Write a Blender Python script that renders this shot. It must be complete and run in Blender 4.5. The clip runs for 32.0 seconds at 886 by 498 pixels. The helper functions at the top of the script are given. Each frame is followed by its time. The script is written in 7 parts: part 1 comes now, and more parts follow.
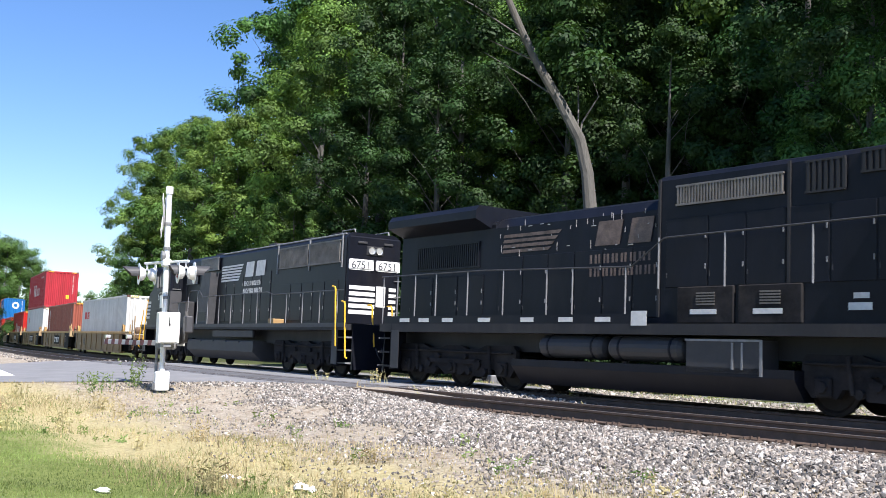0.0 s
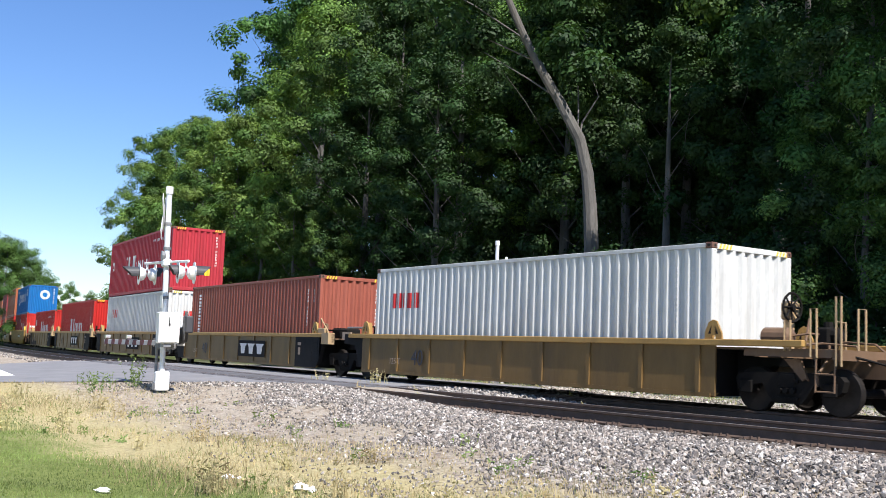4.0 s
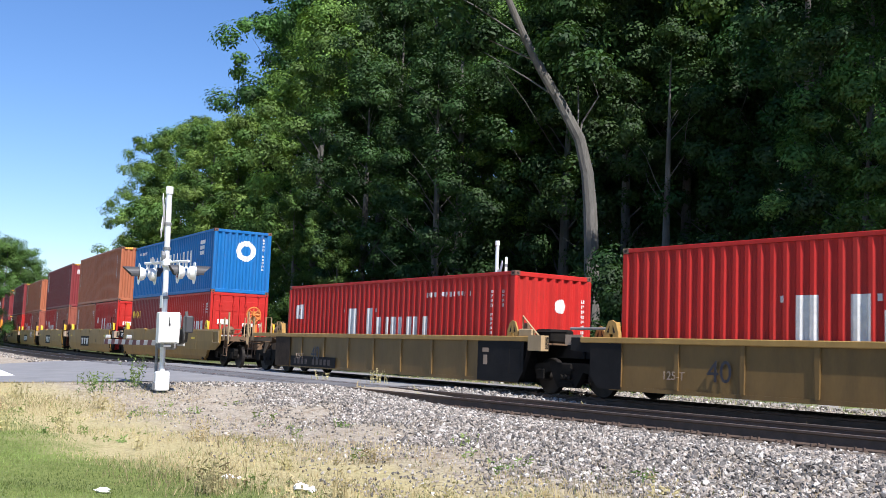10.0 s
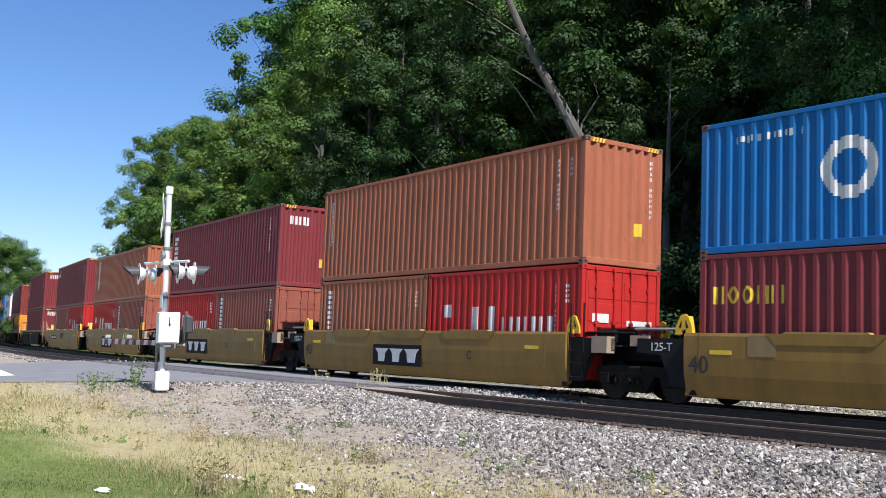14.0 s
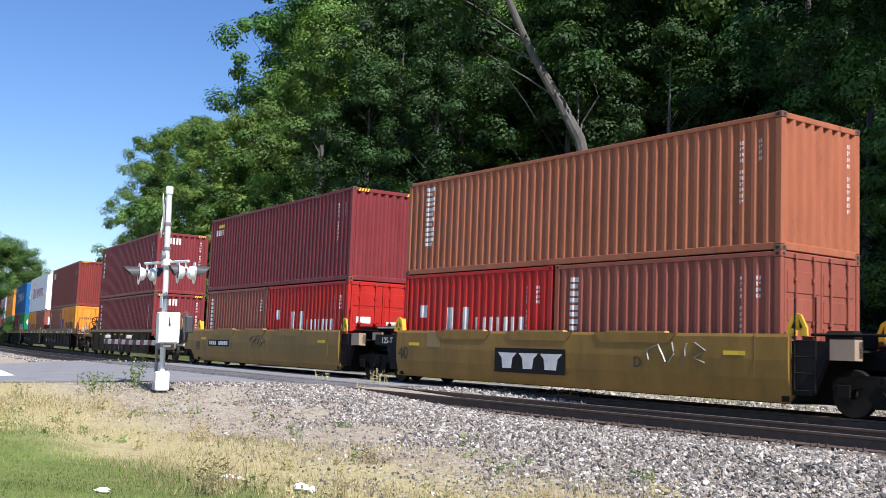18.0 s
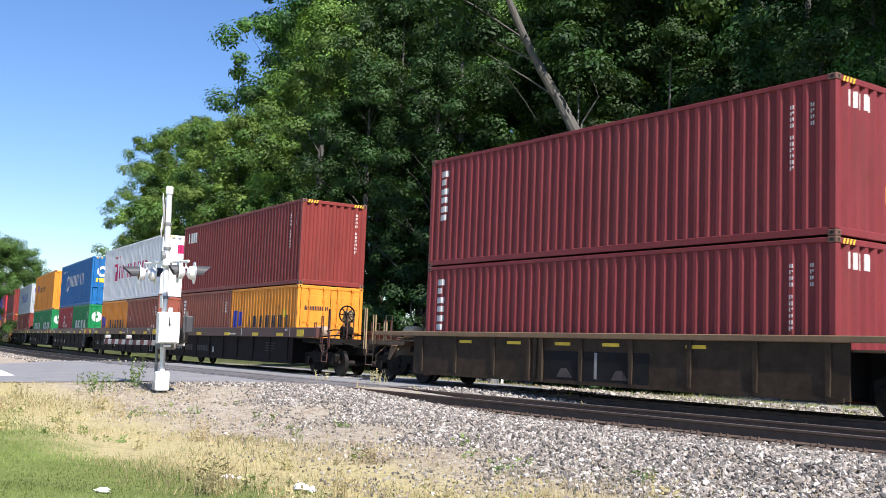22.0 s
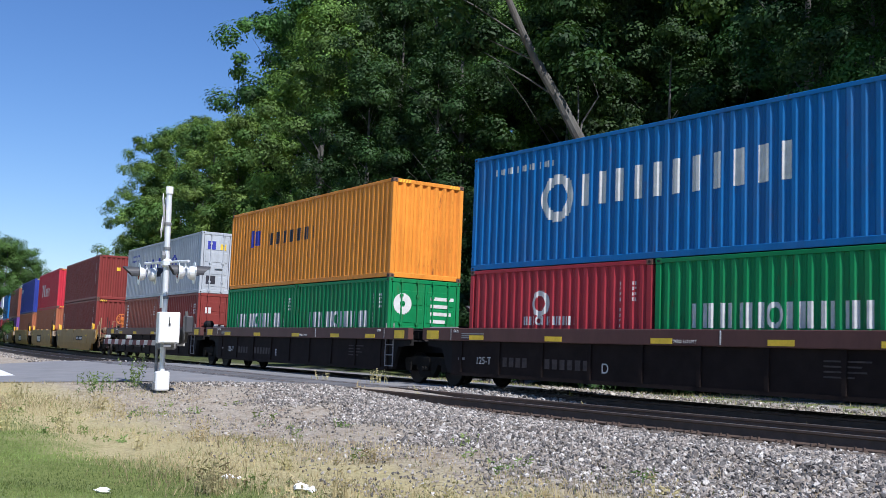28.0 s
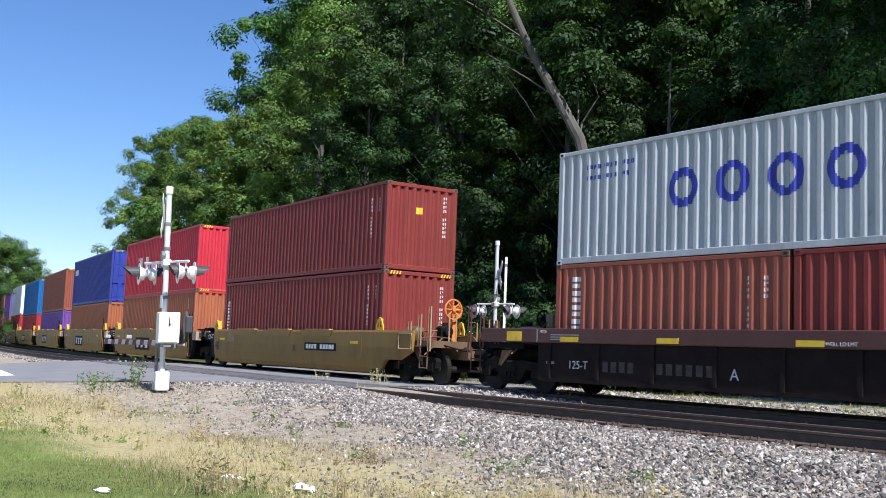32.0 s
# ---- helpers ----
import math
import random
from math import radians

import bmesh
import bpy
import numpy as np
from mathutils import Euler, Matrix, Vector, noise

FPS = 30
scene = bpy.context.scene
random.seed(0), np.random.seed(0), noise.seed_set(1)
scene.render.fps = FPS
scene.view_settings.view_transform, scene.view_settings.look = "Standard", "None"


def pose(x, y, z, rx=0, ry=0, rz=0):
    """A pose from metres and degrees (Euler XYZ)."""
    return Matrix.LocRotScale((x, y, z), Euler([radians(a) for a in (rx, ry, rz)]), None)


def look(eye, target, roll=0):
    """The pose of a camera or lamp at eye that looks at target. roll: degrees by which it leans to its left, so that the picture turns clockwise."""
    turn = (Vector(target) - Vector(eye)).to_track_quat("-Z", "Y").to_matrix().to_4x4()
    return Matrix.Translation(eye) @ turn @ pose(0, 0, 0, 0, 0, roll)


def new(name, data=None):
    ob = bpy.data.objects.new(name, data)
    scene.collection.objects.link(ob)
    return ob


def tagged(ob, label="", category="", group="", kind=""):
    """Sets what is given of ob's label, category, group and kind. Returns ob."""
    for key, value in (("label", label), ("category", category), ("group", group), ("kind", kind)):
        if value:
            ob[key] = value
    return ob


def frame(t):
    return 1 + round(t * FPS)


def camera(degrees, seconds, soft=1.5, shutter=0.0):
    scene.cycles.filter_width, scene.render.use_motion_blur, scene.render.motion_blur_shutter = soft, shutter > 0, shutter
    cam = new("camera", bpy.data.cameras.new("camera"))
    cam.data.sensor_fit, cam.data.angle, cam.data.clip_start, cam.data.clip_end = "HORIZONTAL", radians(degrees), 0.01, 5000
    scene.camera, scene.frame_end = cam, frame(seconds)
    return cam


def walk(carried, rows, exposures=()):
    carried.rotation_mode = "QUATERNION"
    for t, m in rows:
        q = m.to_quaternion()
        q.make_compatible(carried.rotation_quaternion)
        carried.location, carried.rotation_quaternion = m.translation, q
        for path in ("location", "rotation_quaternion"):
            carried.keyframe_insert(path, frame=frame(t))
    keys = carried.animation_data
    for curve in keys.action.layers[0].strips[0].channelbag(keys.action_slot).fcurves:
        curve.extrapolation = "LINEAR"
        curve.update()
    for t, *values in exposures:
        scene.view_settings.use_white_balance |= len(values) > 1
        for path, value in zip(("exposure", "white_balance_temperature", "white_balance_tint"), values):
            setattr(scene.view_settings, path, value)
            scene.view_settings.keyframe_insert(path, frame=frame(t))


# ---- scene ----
# ---------------------------------------------------------------- camera
EYE_H = 0.84                      # lens above the rail tops; the ground there lies 0.7 m lower
cam = camera(46.1, 32.0, soft=0.6, shutter=0.08)
CAM = pose(0, 0, EYE_H, 0, 0, 51.456) @ pose(0, 0, 0, 95.72, 0, 0) @ pose(0, 0, 0, 0, 0, 2.26)
walk(cam, [(0.0, CAM), (32.0, CAM)], exposures=[(0.0, 1.02, 6230, 14), (1.0, 1.02, 6230, 14), (2.0, 1.09, 6230, 14), (3.0, 0.95, 6230, 14), (6.0, 0.67, 6200, 14), (7.0, 0.51, 6160, 14), (8.0, 0.49, 6120, 14), (9.0, 0.69, 6180, 14), (10.0, 0.81, 6150, 14), (11.0, 0.8, 6080, 14), (12.0, 0.62, 6000, 14), (13.0, 0.57, 6000, 14), (14.0, 0.61, 6050, 14), (17.0, 0.66, 6100, 14), (18.0, 0.73, 6130, 14), (19.0, 0.72, 6150, 14), (20.0, 0.74, 6150, 14), (21.0, 0.79, 6250, 14), (22.0, 0.91, 6330, 14), (23.0, 0.79, 6200, 14), (24.0, 0.73, 6100, 14), (25.0, 0.32, 5800, 14), (28.0, 0.38, 5800, 14), (29.0, 0.43, 5850, 14), (30.0, 0.51, 5950, 14), (31.0, 0.53, 5950, 14), (32.0, 0.66, 6000, 14)])

# ---------------------------------------------------------------- light
SUN_AZ, SUN_EL = -10.5, 50.0       # degrees from the line of the track, minus: towards the camera's side; height
world = bpy.data.worlds.new("world")
scene.world = world
world.use_nodes = True
_n = world.node_tree.nodes
_sky = _n.new("ShaderNodeTexSky")
_sky.sky_type, _sky.sun_disc = "NISHITA", False
_sky.sun_elevation, _sky.sun_rotation = radians(SUN_EL), radians(90 - SUN_AZ)
_sky.air_density, _sky.dust_density, _sky.ozone_density = 1.0, 0.3, 3.5
_n["Background"].inputs[1].default_value = 0.090
_sat = _n.new("ShaderNodeHueSaturation")
_sat.inputs["Saturation"].default_value, _sat.inputs["Hue"].default_value = 1.18, 0.507
world.node_tree.links.new(_sky.outputs[0], _sat.inputs["Color"])
world.node_tree.links.new(_sat.outputs[0], _n["Background"].inputs[0])
sun_data = bpy.data.lights.new("sun", "SUN")
sun_data.energy, sun_data.angle, sun_data.color = 4.8, radians(0.53), (1.0, 0.95, 0.86)
sun = new("sun", sun_data)
_d = Vector((math.cos(radians(SUN_EL)) * math.cos(radians(SUN_AZ)), math.cos(radians(SUN_EL)) * math.sin(radians(SUN_AZ)), math.sin(radians(SUN_EL))))
sun.matrix_world = look(_d * 80, (0, 0, 0))

# ---------------------------------------------------------------- materials
MATS = {}


def mat(name, base, rough=0.6, metal=0.0, vary=0.25, scale=3.0, grain=40.0, bump=0.15, dirt=None, dirt_amount=0.35, stretch=(1, 1, 1), rnd=0.0, spec=0.5, bump_dist=0.01, rust=0.0):
    """A surface with variation at two scales, dirt in patches, fine relief."""
    if name in MATS:
        return MATS[name]
    m = bpy.data.materials.new(name)
    m.use_nodes = True
    MATS[name] = m
    nt = m.node_tree
    N, L = nt.nodes, nt.links
    bsdf = N["Principled BSDF"]
    co = N.new("ShaderNodeTexCoord")
    mp = N.new("ShaderNodeMapping")
    mp.inputs["Scale"].default_value = stretch
    L.new(co.outputs["Object"], mp.inputs[0])
    own = N.new("ShaderNodeObjectInfo")
    shift = N.new("ShaderNodeMath")
    shift.operation = "MULTIPLY"
    shift.inputs[1].default_value = 60.0
    L.new(own.outputs["Random"], shift.inputs[0]), L.new(shift.outputs[0], mp.inputs["Location"])
    big = N.new("ShaderNodeTexNoise")
    big.inputs["Scale"].default_value, big.inputs["Detail"].default_value, big.inputs["Roughness"].default_value = scale, 6, 0.6
    L.new(mp.outputs[0], big.inputs["Vector"])
    fine = N.new("ShaderNodeTexNoise")
    fine.inputs["Scale"].default_value, fine.inputs["Detail"].default_value = grain, 4
    L.new(mp.outputs[0], fine.inputs["Vector"])
    add = N.new("ShaderNodeMath")
    add.operation = "MULTIPLY_ADD"
    L.new(fine.outputs[0], add.inputs[0])
    add.inputs[1].default_value = 0.4
    L.new(big.outputs[0], add.inputs[2])
    rng = N.new("ShaderNodeMapRange")
    rng.inputs["From Min"].default_value, rng.inputs["From Max"].default_value = 0.45, 0.95
    rng.inputs["To Min"].default_value, rng.inputs["To Max"].default_value = 1 - vary, 1 + vary
    L.new(add.outputs[0], rng.inputs[0])
    val = rng.outputs[0]
    if rnd:
        info = N.new("ShaderNodeObjectInfo")
        r2 = N.new("ShaderNodeMapRange")
        r2.inputs["To Min"].default_value, r2.inputs["To Max"].default_value = 1 - rnd, 1 + rnd
        L.new(info.outputs["Random"], r2.inputs[0])
        mu = N.new("ShaderNodeMath")
        mu.operation = "MULTIPLY"
        L.new(val, mu.inputs[0]), L.new(r2.outputs[0], mu.inputs[1])
        val = mu.outputs[0]
    hsv = N.new("ShaderNodeHueSaturation")
    hsv.inputs["Color"].default_value = (*base, 1)
    L.new(val, hsv.inputs["Value"])
    col = hsv.outputs[0]
    if dirt:
        dn = N.new("ShaderNodeTexNoise")
        dn.inputs["Scale"].default_value, dn.inputs["Detail"].default_value, dn.inputs["Roughness"].default_value = scale * 0.45, 9, 0.7
        L.new(mp.outputs[0], dn.inputs["Vector"])
        dr = N.new("ShaderNodeMapRange")
        dr.inputs["From Min"].default_value, dr.inputs["From Max"].default_value = 0.48, 0.72
        dr.inputs["To Max"].default_value = dirt_amount
        L.new(dn.outputs[0], dr.inputs[0])
        mix = N.new("ShaderNodeMix")
        mix.data_type = "RGBA"
        L.new(dr.outputs[0], mix.inputs[0]), L.new(col, mix.inputs[6])
        mix.inputs[7].default_value = (*dirt, 1)
        col = mix.outputs[2]
    if rust:
        # small rust spots that run downwards
        rn = N.new("ShaderNodeTexNoise")
        rn.inputs["Scale"].default_value, rn.inputs["Detail"].default_value, rn.inputs["Roughness"].default_value = 5.0, 8, 0.68
        L.new(mp.outputs[0], rn.inputs["Vector"])
        rr = N.new("ShaderNodeMapRange")
        rr.inputs["From Min"].default_value, rr.inputs["From Max"].default_value = 0.62, 0.72
        rr.inputs["To Max"].default_value = rust
        L.new(rn.outputs[0], rr.inputs[0])
        mr = N.new("ShaderNodeMix")
        mr.data_type = "RGBA"
        L.new(rr.outputs[0], mr.inputs[0]), L.new(col, mr.inputs[6])
        mr.inputs[7].default_value = (0.10, 0.042, 0.022, 1)
        col = mr.outputs[2]
    L.new(col, bsdf.inputs["Base Color"])
    bsdf.inputs["Roughness"].default_value = rough
    bsdf.inputs["Metallic"].default_value = metal
    bsdf.inputs["Specular IOR Level"].default_value = spec
    if bump:
        bp = N.new("ShaderNodeBump")
        bp.inputs["Strength"].default_value, bp.inputs["Distance"].default_value = bump, bump_dist
        L.new(add.outputs[0], bp.inputs["Height"])
        L.new(bp.outputs[0], bsdf.inputs["Normal"])
    return m


def paint(name, base, rough=0.5, dirt=(0.10, 0.06, 0.04), amount=0.22, **kw):
    """Worn paint on steel, streaked downwards."""
    return mat(name, base, rough, 0, 0.16, 2.2, 30, 0.05, dirt, amount, (1, 1, 0.25), spec=0.2, **kw)


def leaf_mat(name, base, back):
    m = bpy.data.materials.new(name)
    m.use_nodes = True
    MATS[name] = m
    nt = m.node_tree
    N, L = nt.nodes, nt.links
    N.remove(N["Principled BSDF"])
    geo, info = N.new("ShaderNodeNewGeometry"), N.new("ShaderNodeObjectInfo")
    co = N.new("ShaderNodeTexCoord")
    noi = N.new("ShaderNodeTexNoise")
    noi.inputs["Scale"].default_value = 0.35
    L.new(co.outputs["Object"], noi.inputs["Vector"])
    a = N.new("ShaderNodeMath")
    a.operation = "MULTIPLY_ADD"
    L.new(geo.outputs["Random Per Island"], a.inputs[0])
    a.inputs[1].default_value = 0.24
    L.new(noi.outputs[0], a.inputs[2])
    r = N.new("ShaderNodeMapRange")
    r.inputs["From Min"].default_value, r.inputs["From Max"].default_value = 0.38, 0.86
    r.inputs["To Min"].default_value, r.inputs["To Max"].default_value = 0.45, 1.6
    L.new(a.outputs[0], r.inputs[0])
    h = N.new("ShaderNodeMapRange")
    h.inputs["To Min"].default_value, h.inputs["To Max"].default_value = 0.485, 0.520
    L.new(info.outputs["Random"], h.inputs[0])
    diff, trans, gl, m1, m2 = (N.new("ShaderNode" + k) for k in ("BsdfDiffuse", "BsdfTranslucent", "BsdfGlossy", "MixShader", "MixShader"))
    for sh, c in ((diff, base), (trans, back)):
        hs = N.new("ShaderNodeHueSaturation")
        hs.inputs["Color"].default_value = (*c, 1)
        L.new(r.outputs[0], hs.inputs["Value"]), L.new(h.outputs[0], hs.inputs["Hue"])
        L.new(hs.outputs[0], sh.inputs["Color"])
    gl.inputs["Roughness"].default_value = 0.6
    gl.inputs["Color"].default_value = (0.9, 0.95, 0.9, 1)
    m1.inputs[0].default_value, m2.inputs[0].default_value = 0.24, 0.018
    L.new(diff.outputs[0], m1.inputs[1]), L.new(trans.outputs[0], m1.inputs[2])
    L.new(m1.outputs[0], m2.inputs[1]), L.new(gl.outputs[0], m2.inputs[2])
    L.new(m2.outputs[0], N["Material Output"].inputs["Surface"])
    return m


LEAF_A = leaf_mat("leaf_green", (0.062, 0.122, 0.026), (0.11, 0.19, 0.022))
LEAF_B = leaf_mat("leaf_light_green", (0.115, 0.185, 0.036), (0.17, 0.27, 0.03))
# darker copy of the leaf green, with the shade inside the woods in its colour
LEAF_C = leaf_mat("leaf_shaded_green", (0.026, 0.060, 0.015), (0.048, 0.100, 0.014))
BARK = mat("bark", (0.108, 0.102, 0.092), 0.9, 0, 0.45, 2.5, 18, 0.8, (0.08, 0.07, 0.055), 0.6, (1, 1, 0.25), bump_dist=0.05)
STEEL_DARK = mat("dark_steel", (0.022, 0.021, 0.020), 0.6, 0.0, 0.4, 4, 40, 0.2, (0.08, 0.06, 0.045), 0.4)
RAIL_RUST = mat("rail_rust", (0.080, 0.054, 0.040), 0.75, 0.0, 0.35, 5, 60, 0.2)
RAIL_TOP = mat("rail_polished", (0.42, 0.40, 0.38), 0.35, 0.9, 0.15, 3, 60, 0.0)
WOOD_TIE = mat("tie_wood", (0.075, 0.058, 0.045), 0.9, 0, 0.4, 5, 60, 0.6, (0.16, 0.14, 0.12), 0.5, (0.2, 1, 1), rnd=0.3)
ALU = mat("painted_aluminium", (0.72, 0.73, 0.74), 0.35, 0.25, 0.08, 4, 60, 0.05, (0.35, 0.34, 0.32), 0.3)
WHITE = mat("white_paint", (0.80, 0.80, 0.78), 0.5, 0, 0.06, 4, 40, 0.05, (0.45, 0.42, 0.38), 0.3)
BLACK = mat("black_paint", (0.02, 0.02, 0.022), 0.5, 0, 0.25, 3, 40, 0.1, (0.06, 0.05, 0.045), 0.4)
YELLOW = paint("safety_yellow", (0.72, 0.42, 0.035))
MARKWHITE = mat("faded_white_marking", (0.62, 0.61, 0.59), 0.6, 0, 0.15, 6, 60, 0.02, (0.3, 0.28, 0.26), 0.3)
GLASS_DARK = mat("dark_window_glass", (0.012, 0.014, 0.018), 0.2, 0, 0.05, 2, 10, 0, spec=0.2)

# ---------------------------------------------------------------- the line of the track
NODES = ((-130.0, 0.001033), (-85.0, 0.000514), (-45.0, 0.002485), (-10.0, 0.003627))
TRACK_Y = 17.44
STEP = 0.5
_g = np.arange(-400.0, 400.0 + STEP / 2, STEP)
_k = np.interp(_g, [n[0] for n in NODES], [n[1] for n in NODES])
_k[_g > 30] = 0.0
_h = np.concatenate([[0], np.cumsum((_k[1:] + _k[:-1]) / 2 * STEP)])
_h -= np.interp(0.0, _g, _h)
_x = np.concatenate([[0], np.cumsum((np.cos(_h[1:]) + np.cos(_h[:-1])) / 2 * STEP)])
_y = np.concatenate([[0], np.cumsum((np.sin(_h[1:]) + np.sin(_h[:-1])) / 2 * STEP)])
_x -= np.interp(0.0, _g, _x)
_y += TRACK_Y - np.interp(0.0, _g, _y)


def track(s, side=0.0):
    """Place and heading at s metres along the far track, side metres beside its centre line (plus: towards the woods)."""
    h = float(np.interp(s, _g, _h))
    return float(np.interp(s, _g, _x)) - math.sin(h) * side, float(np.interp(s, _g, _y)) + math.cos(h) * side, h


NEAR = -4.1                       # centre line of the near track


def along(x, y):
    """The way along and beside the far track of points x, y (arrays)."""
    x, y = np.asarray(x, float), np.asarray(y, float)
    s = x.copy()
    for _ in range(6):
        h = np.interp(s, _g, _h)
        s = s + (x - np.interp(s, _g, _x)) * np.cos(h) + (y - np.interp(s, _g, _y)) * np.sin(h)
    h = np.interp(s, _g, _h)
    return s, -(x - np.interp(s, _g, _x)) * np.sin(h) + (y - np.interp(s, _g, _y)) * np.cos(h)


# ---------------------------------------------------------------- mesh building
class Mesh:
    """Collects faces for one mesh."""

    def __init__(self):
        self.v, self.f = [], []

    def add(self, pts, faces):
        b = len(self.v)
        self.v += [tuple(p) for p in pts]
        self.f += [[b + i for i in f] for f in faces]
        return self

    def box(self, x0, x1, y0, y1, z0, z1):
        return self.add([(x, y, z) for x in (x0, x1) for y in (y0, y1) for z in (z0, z1)],
                        [(0, 1, 3, 2), (4, 6, 7, 5), (0, 4, 5, 1), (2, 3, 7, 6), (0, 2, 6, 4), (1, 5, 7, 3)])

    def bevel_box(self, x0, x1, y0, y1, z0, z1, b=0.02):
        """A box with chamfered long edges in z and a chamfered rim at the top."""
        def ring(z, i):
            return [(x0 + b + i, y0 + i, z), (x1 - b - i, y0 + i, z), (x1 - i, y0 + b + i, z), (x1 - i, y1 - b - i, z), (x1 - b - i, y1 - i, z), (x0 + b + i, y1 - i, z), (x0 + i, y1 - b - i, z), (x0 + i, y0 + b + i, z)]
        pts = ring(z0 + b, 0) + ring(z1 - b, 0) + ring(z1, b * 0.7) + ring(z0, b * 0.7)
        f = []
        for a, c in ((0, 8), (8, 16), (24, 0)):
            f += [(a + i, a + (i + 1) % 8, c + (i + 1) % 8, c + i) for i in range(8)]
        f += [tuple(range(16, 24)), tuple(range(31, 23, -1))]
        return self.add(pts, f)

    def prism(self, poly, y0, y1):
        """A polygon in x and z, drawn out from y0 to y1."""
        n = len(poly)
        pts = [(x, y0, z) for x, z in poly] + [(x, y1, z) for x, z in poly]
        return self.add(pts, [tuple(range(n)), tuple(range(2 * n - 1, n - 1, -1))] + [(i, n + i, n + (i + 1) % n, (i + 1) % n) for i in range(n)])

    def long(self, poly, x0, x1):
        """A polygon in y and z, drawn out from x0 to x1."""
        n = len(poly)
        pts = [(x0, y, z) for y, z in poly] + [(x1, y, z) for y, z in poly]
        return self.add(pts, [tuple(range(n - 1, -1, -1)), tuple(range(n, 2 * n))] + [(i, (i + 1) % n, n + (i + 1) % n, n + i) for i in range(n)])

    def rod(self, pts, r, n=6, cap=True):
        """A tube along points; r a radius or one per point."""
        pts = [Vector(p) for p in pts]
        rs = [r] * len(pts) if isinstance(r, (int, float)) else r
        b, out = len(self.v), []
        for i, p in enumerate(pts):
            d = (pts[min(i + 1, len(pts) - 1)] - pts[max(i - 1, 0)]).normalized()
            u = d.cross(Vector((0.31, 0.23, 1) if abs(d.z) < 0.9 else (1, 0.2, 0))).normalized()
            w = d.cross(u)
            out += [tuple(p + (u * math.cos(a) + w * math.sin(a)) * rs[i]) for a in [2 * math.pi * k / n for k in range(n)]]
        f = []
        for i in range(len(pts) - 1):
            f += [(i * n + k, i * n + (k + 1) % n, (i + 1) * n + (k + 1) % n, (i + 1) * n + k) for k in range(n)]
        if cap:
            f += [tuple(range(n - 1, -1, -1)), tuple(range((len(pts) - 1) * n, len(pts) * n))]
        return self.add(out, f)

    def lathe(self, prof, c, axis="y", n=20):
        """A profile of (along, radius) turned about an axis through c."""
        out = []
        for a, r in prof:
            for k in range(n):
                t = 2 * math.pi * k / n
                p = {"y": (r * math.cos(t), a, r * math.sin(t)), "x": (a, r * math.cos(t), r * math.sin(t)), "z": (r * math.cos(t), r * math.sin(t), a)}[axis]
                out.append((c[0] + p[0], c[1] + p[1], c[2] + p[2]))
        f = []
        for i in range(len(prof) - 1):
            f += [(i * n + k, (i + 1) * n + k, (i + 1) * n + (k + 1) % n, i * n + (k + 1) % n) for k in range(n)]
        f += [tuple(range(n)), tuple(range(len(prof) * n - 1, (len(prof) - 1) * n - 1, -1))]
        return self.add(out, f)

    def data(self, name, material=None):
        me = bpy.data.meshes.new(name)
        me.from_pydata(self.v, [], self.f)
        if material:
            me.materials.append(material)
        return me


def part(name, mesh, material, parent, label=""):
    """One mesh object under a thing or a part. mesh: a Mesh, or mesh data to be shared."""
    if isinstance(mesh, Mesh):
        ob = new(name, mesh.data(name, material))
    else:
        ob = new(name, mesh)
        if not len(mesh.materials):
            mesh.materials.append(None)
        ob.material_slots[0].link = "OBJECT"
        ob.material_slots[0].material = material
    ob.parent = parent
    return tagged(ob, label)


def thing(name, label, category, m=None, group="", kind=""):
    ob = new(name)
    ob.empty_display_size = 0.3
    if m is not None:
        ob.matrix_basis = m
    return tagged(ob, label, category, group, kind)


def sheet(name, verts, faces, material, smooth=True):
    """An object from arrays."""
    me = bpy.data.meshes.new(name)
    me.from_pydata(verts, [], faces)
    me.materials.append(material)
    if smooth:
        me.shade_smooth()
    return new(name, me)


def quads(name, v, material=None, n=4):
    """Mesh data from an array of loose polygons, n corners each: v has the shape (count, n, 3)."""
    c = len(v)
    me = bpy.data.meshes.new(name)
    me.vertices.add(c * n), me.loops.add(c * n), me.polygons.add(c)
    me.vertices.foreach_set("co", np.ascontiguousarray(v, dtype=np.float32).ravel())
    me.loops.foreach_set("vertex_index", np.arange(c * n, dtype=np.int32))
    me.polygons.foreach_set("loop_start", np.arange(0, c * n, n, dtype=np.int32))
    me.update(calc_edges=True)
    if material:
        me.materials.append(material)
    return me


def shells(name, base_v, base_f, mats, material):
    """Mesh data of many copies of a small closed shape: mats is (count, 3, 4)."""
    base_v, base_f = np.asarray(base_v, float), np.asarray(base_f, np.int32)
    v = np.einsum("cij,vj->cvi", mats[:, :, :3], base_v) + mats[:, None, :, 3]
    c, nv, nf, k = len(mats), len(base_v), len(base_f), base_f.shape[1]
    f = base_f[None] + (np.arange(c, dtype=np.int32) * nv)[:, None, None]
    me = bpy.data.meshes.new(name)
    me.vertices.add(c * nv), me.loops.add(c * nf * k), me.polygons.add(c * nf)
    me.vertices.foreach_set("co", v.astype(np.float32).ravel())
    me.loops.foreach_set("vertex_index", f.ravel())
    me.polygons.foreach_set("loop_start", np.arange(0, c * nf * k, k, dtype=np.int32))
    me.update(calc_edges=True)
    me.shade_flat()
    me.materials.append(material)
    return me

# ---------------------------------------------------------------- ground and road
def smooth(a, b, v):
    t = np.clip((np.asarray(v, float) - a) / (b - a), 0, 1)
    return t * t * (3 - 2 * t)


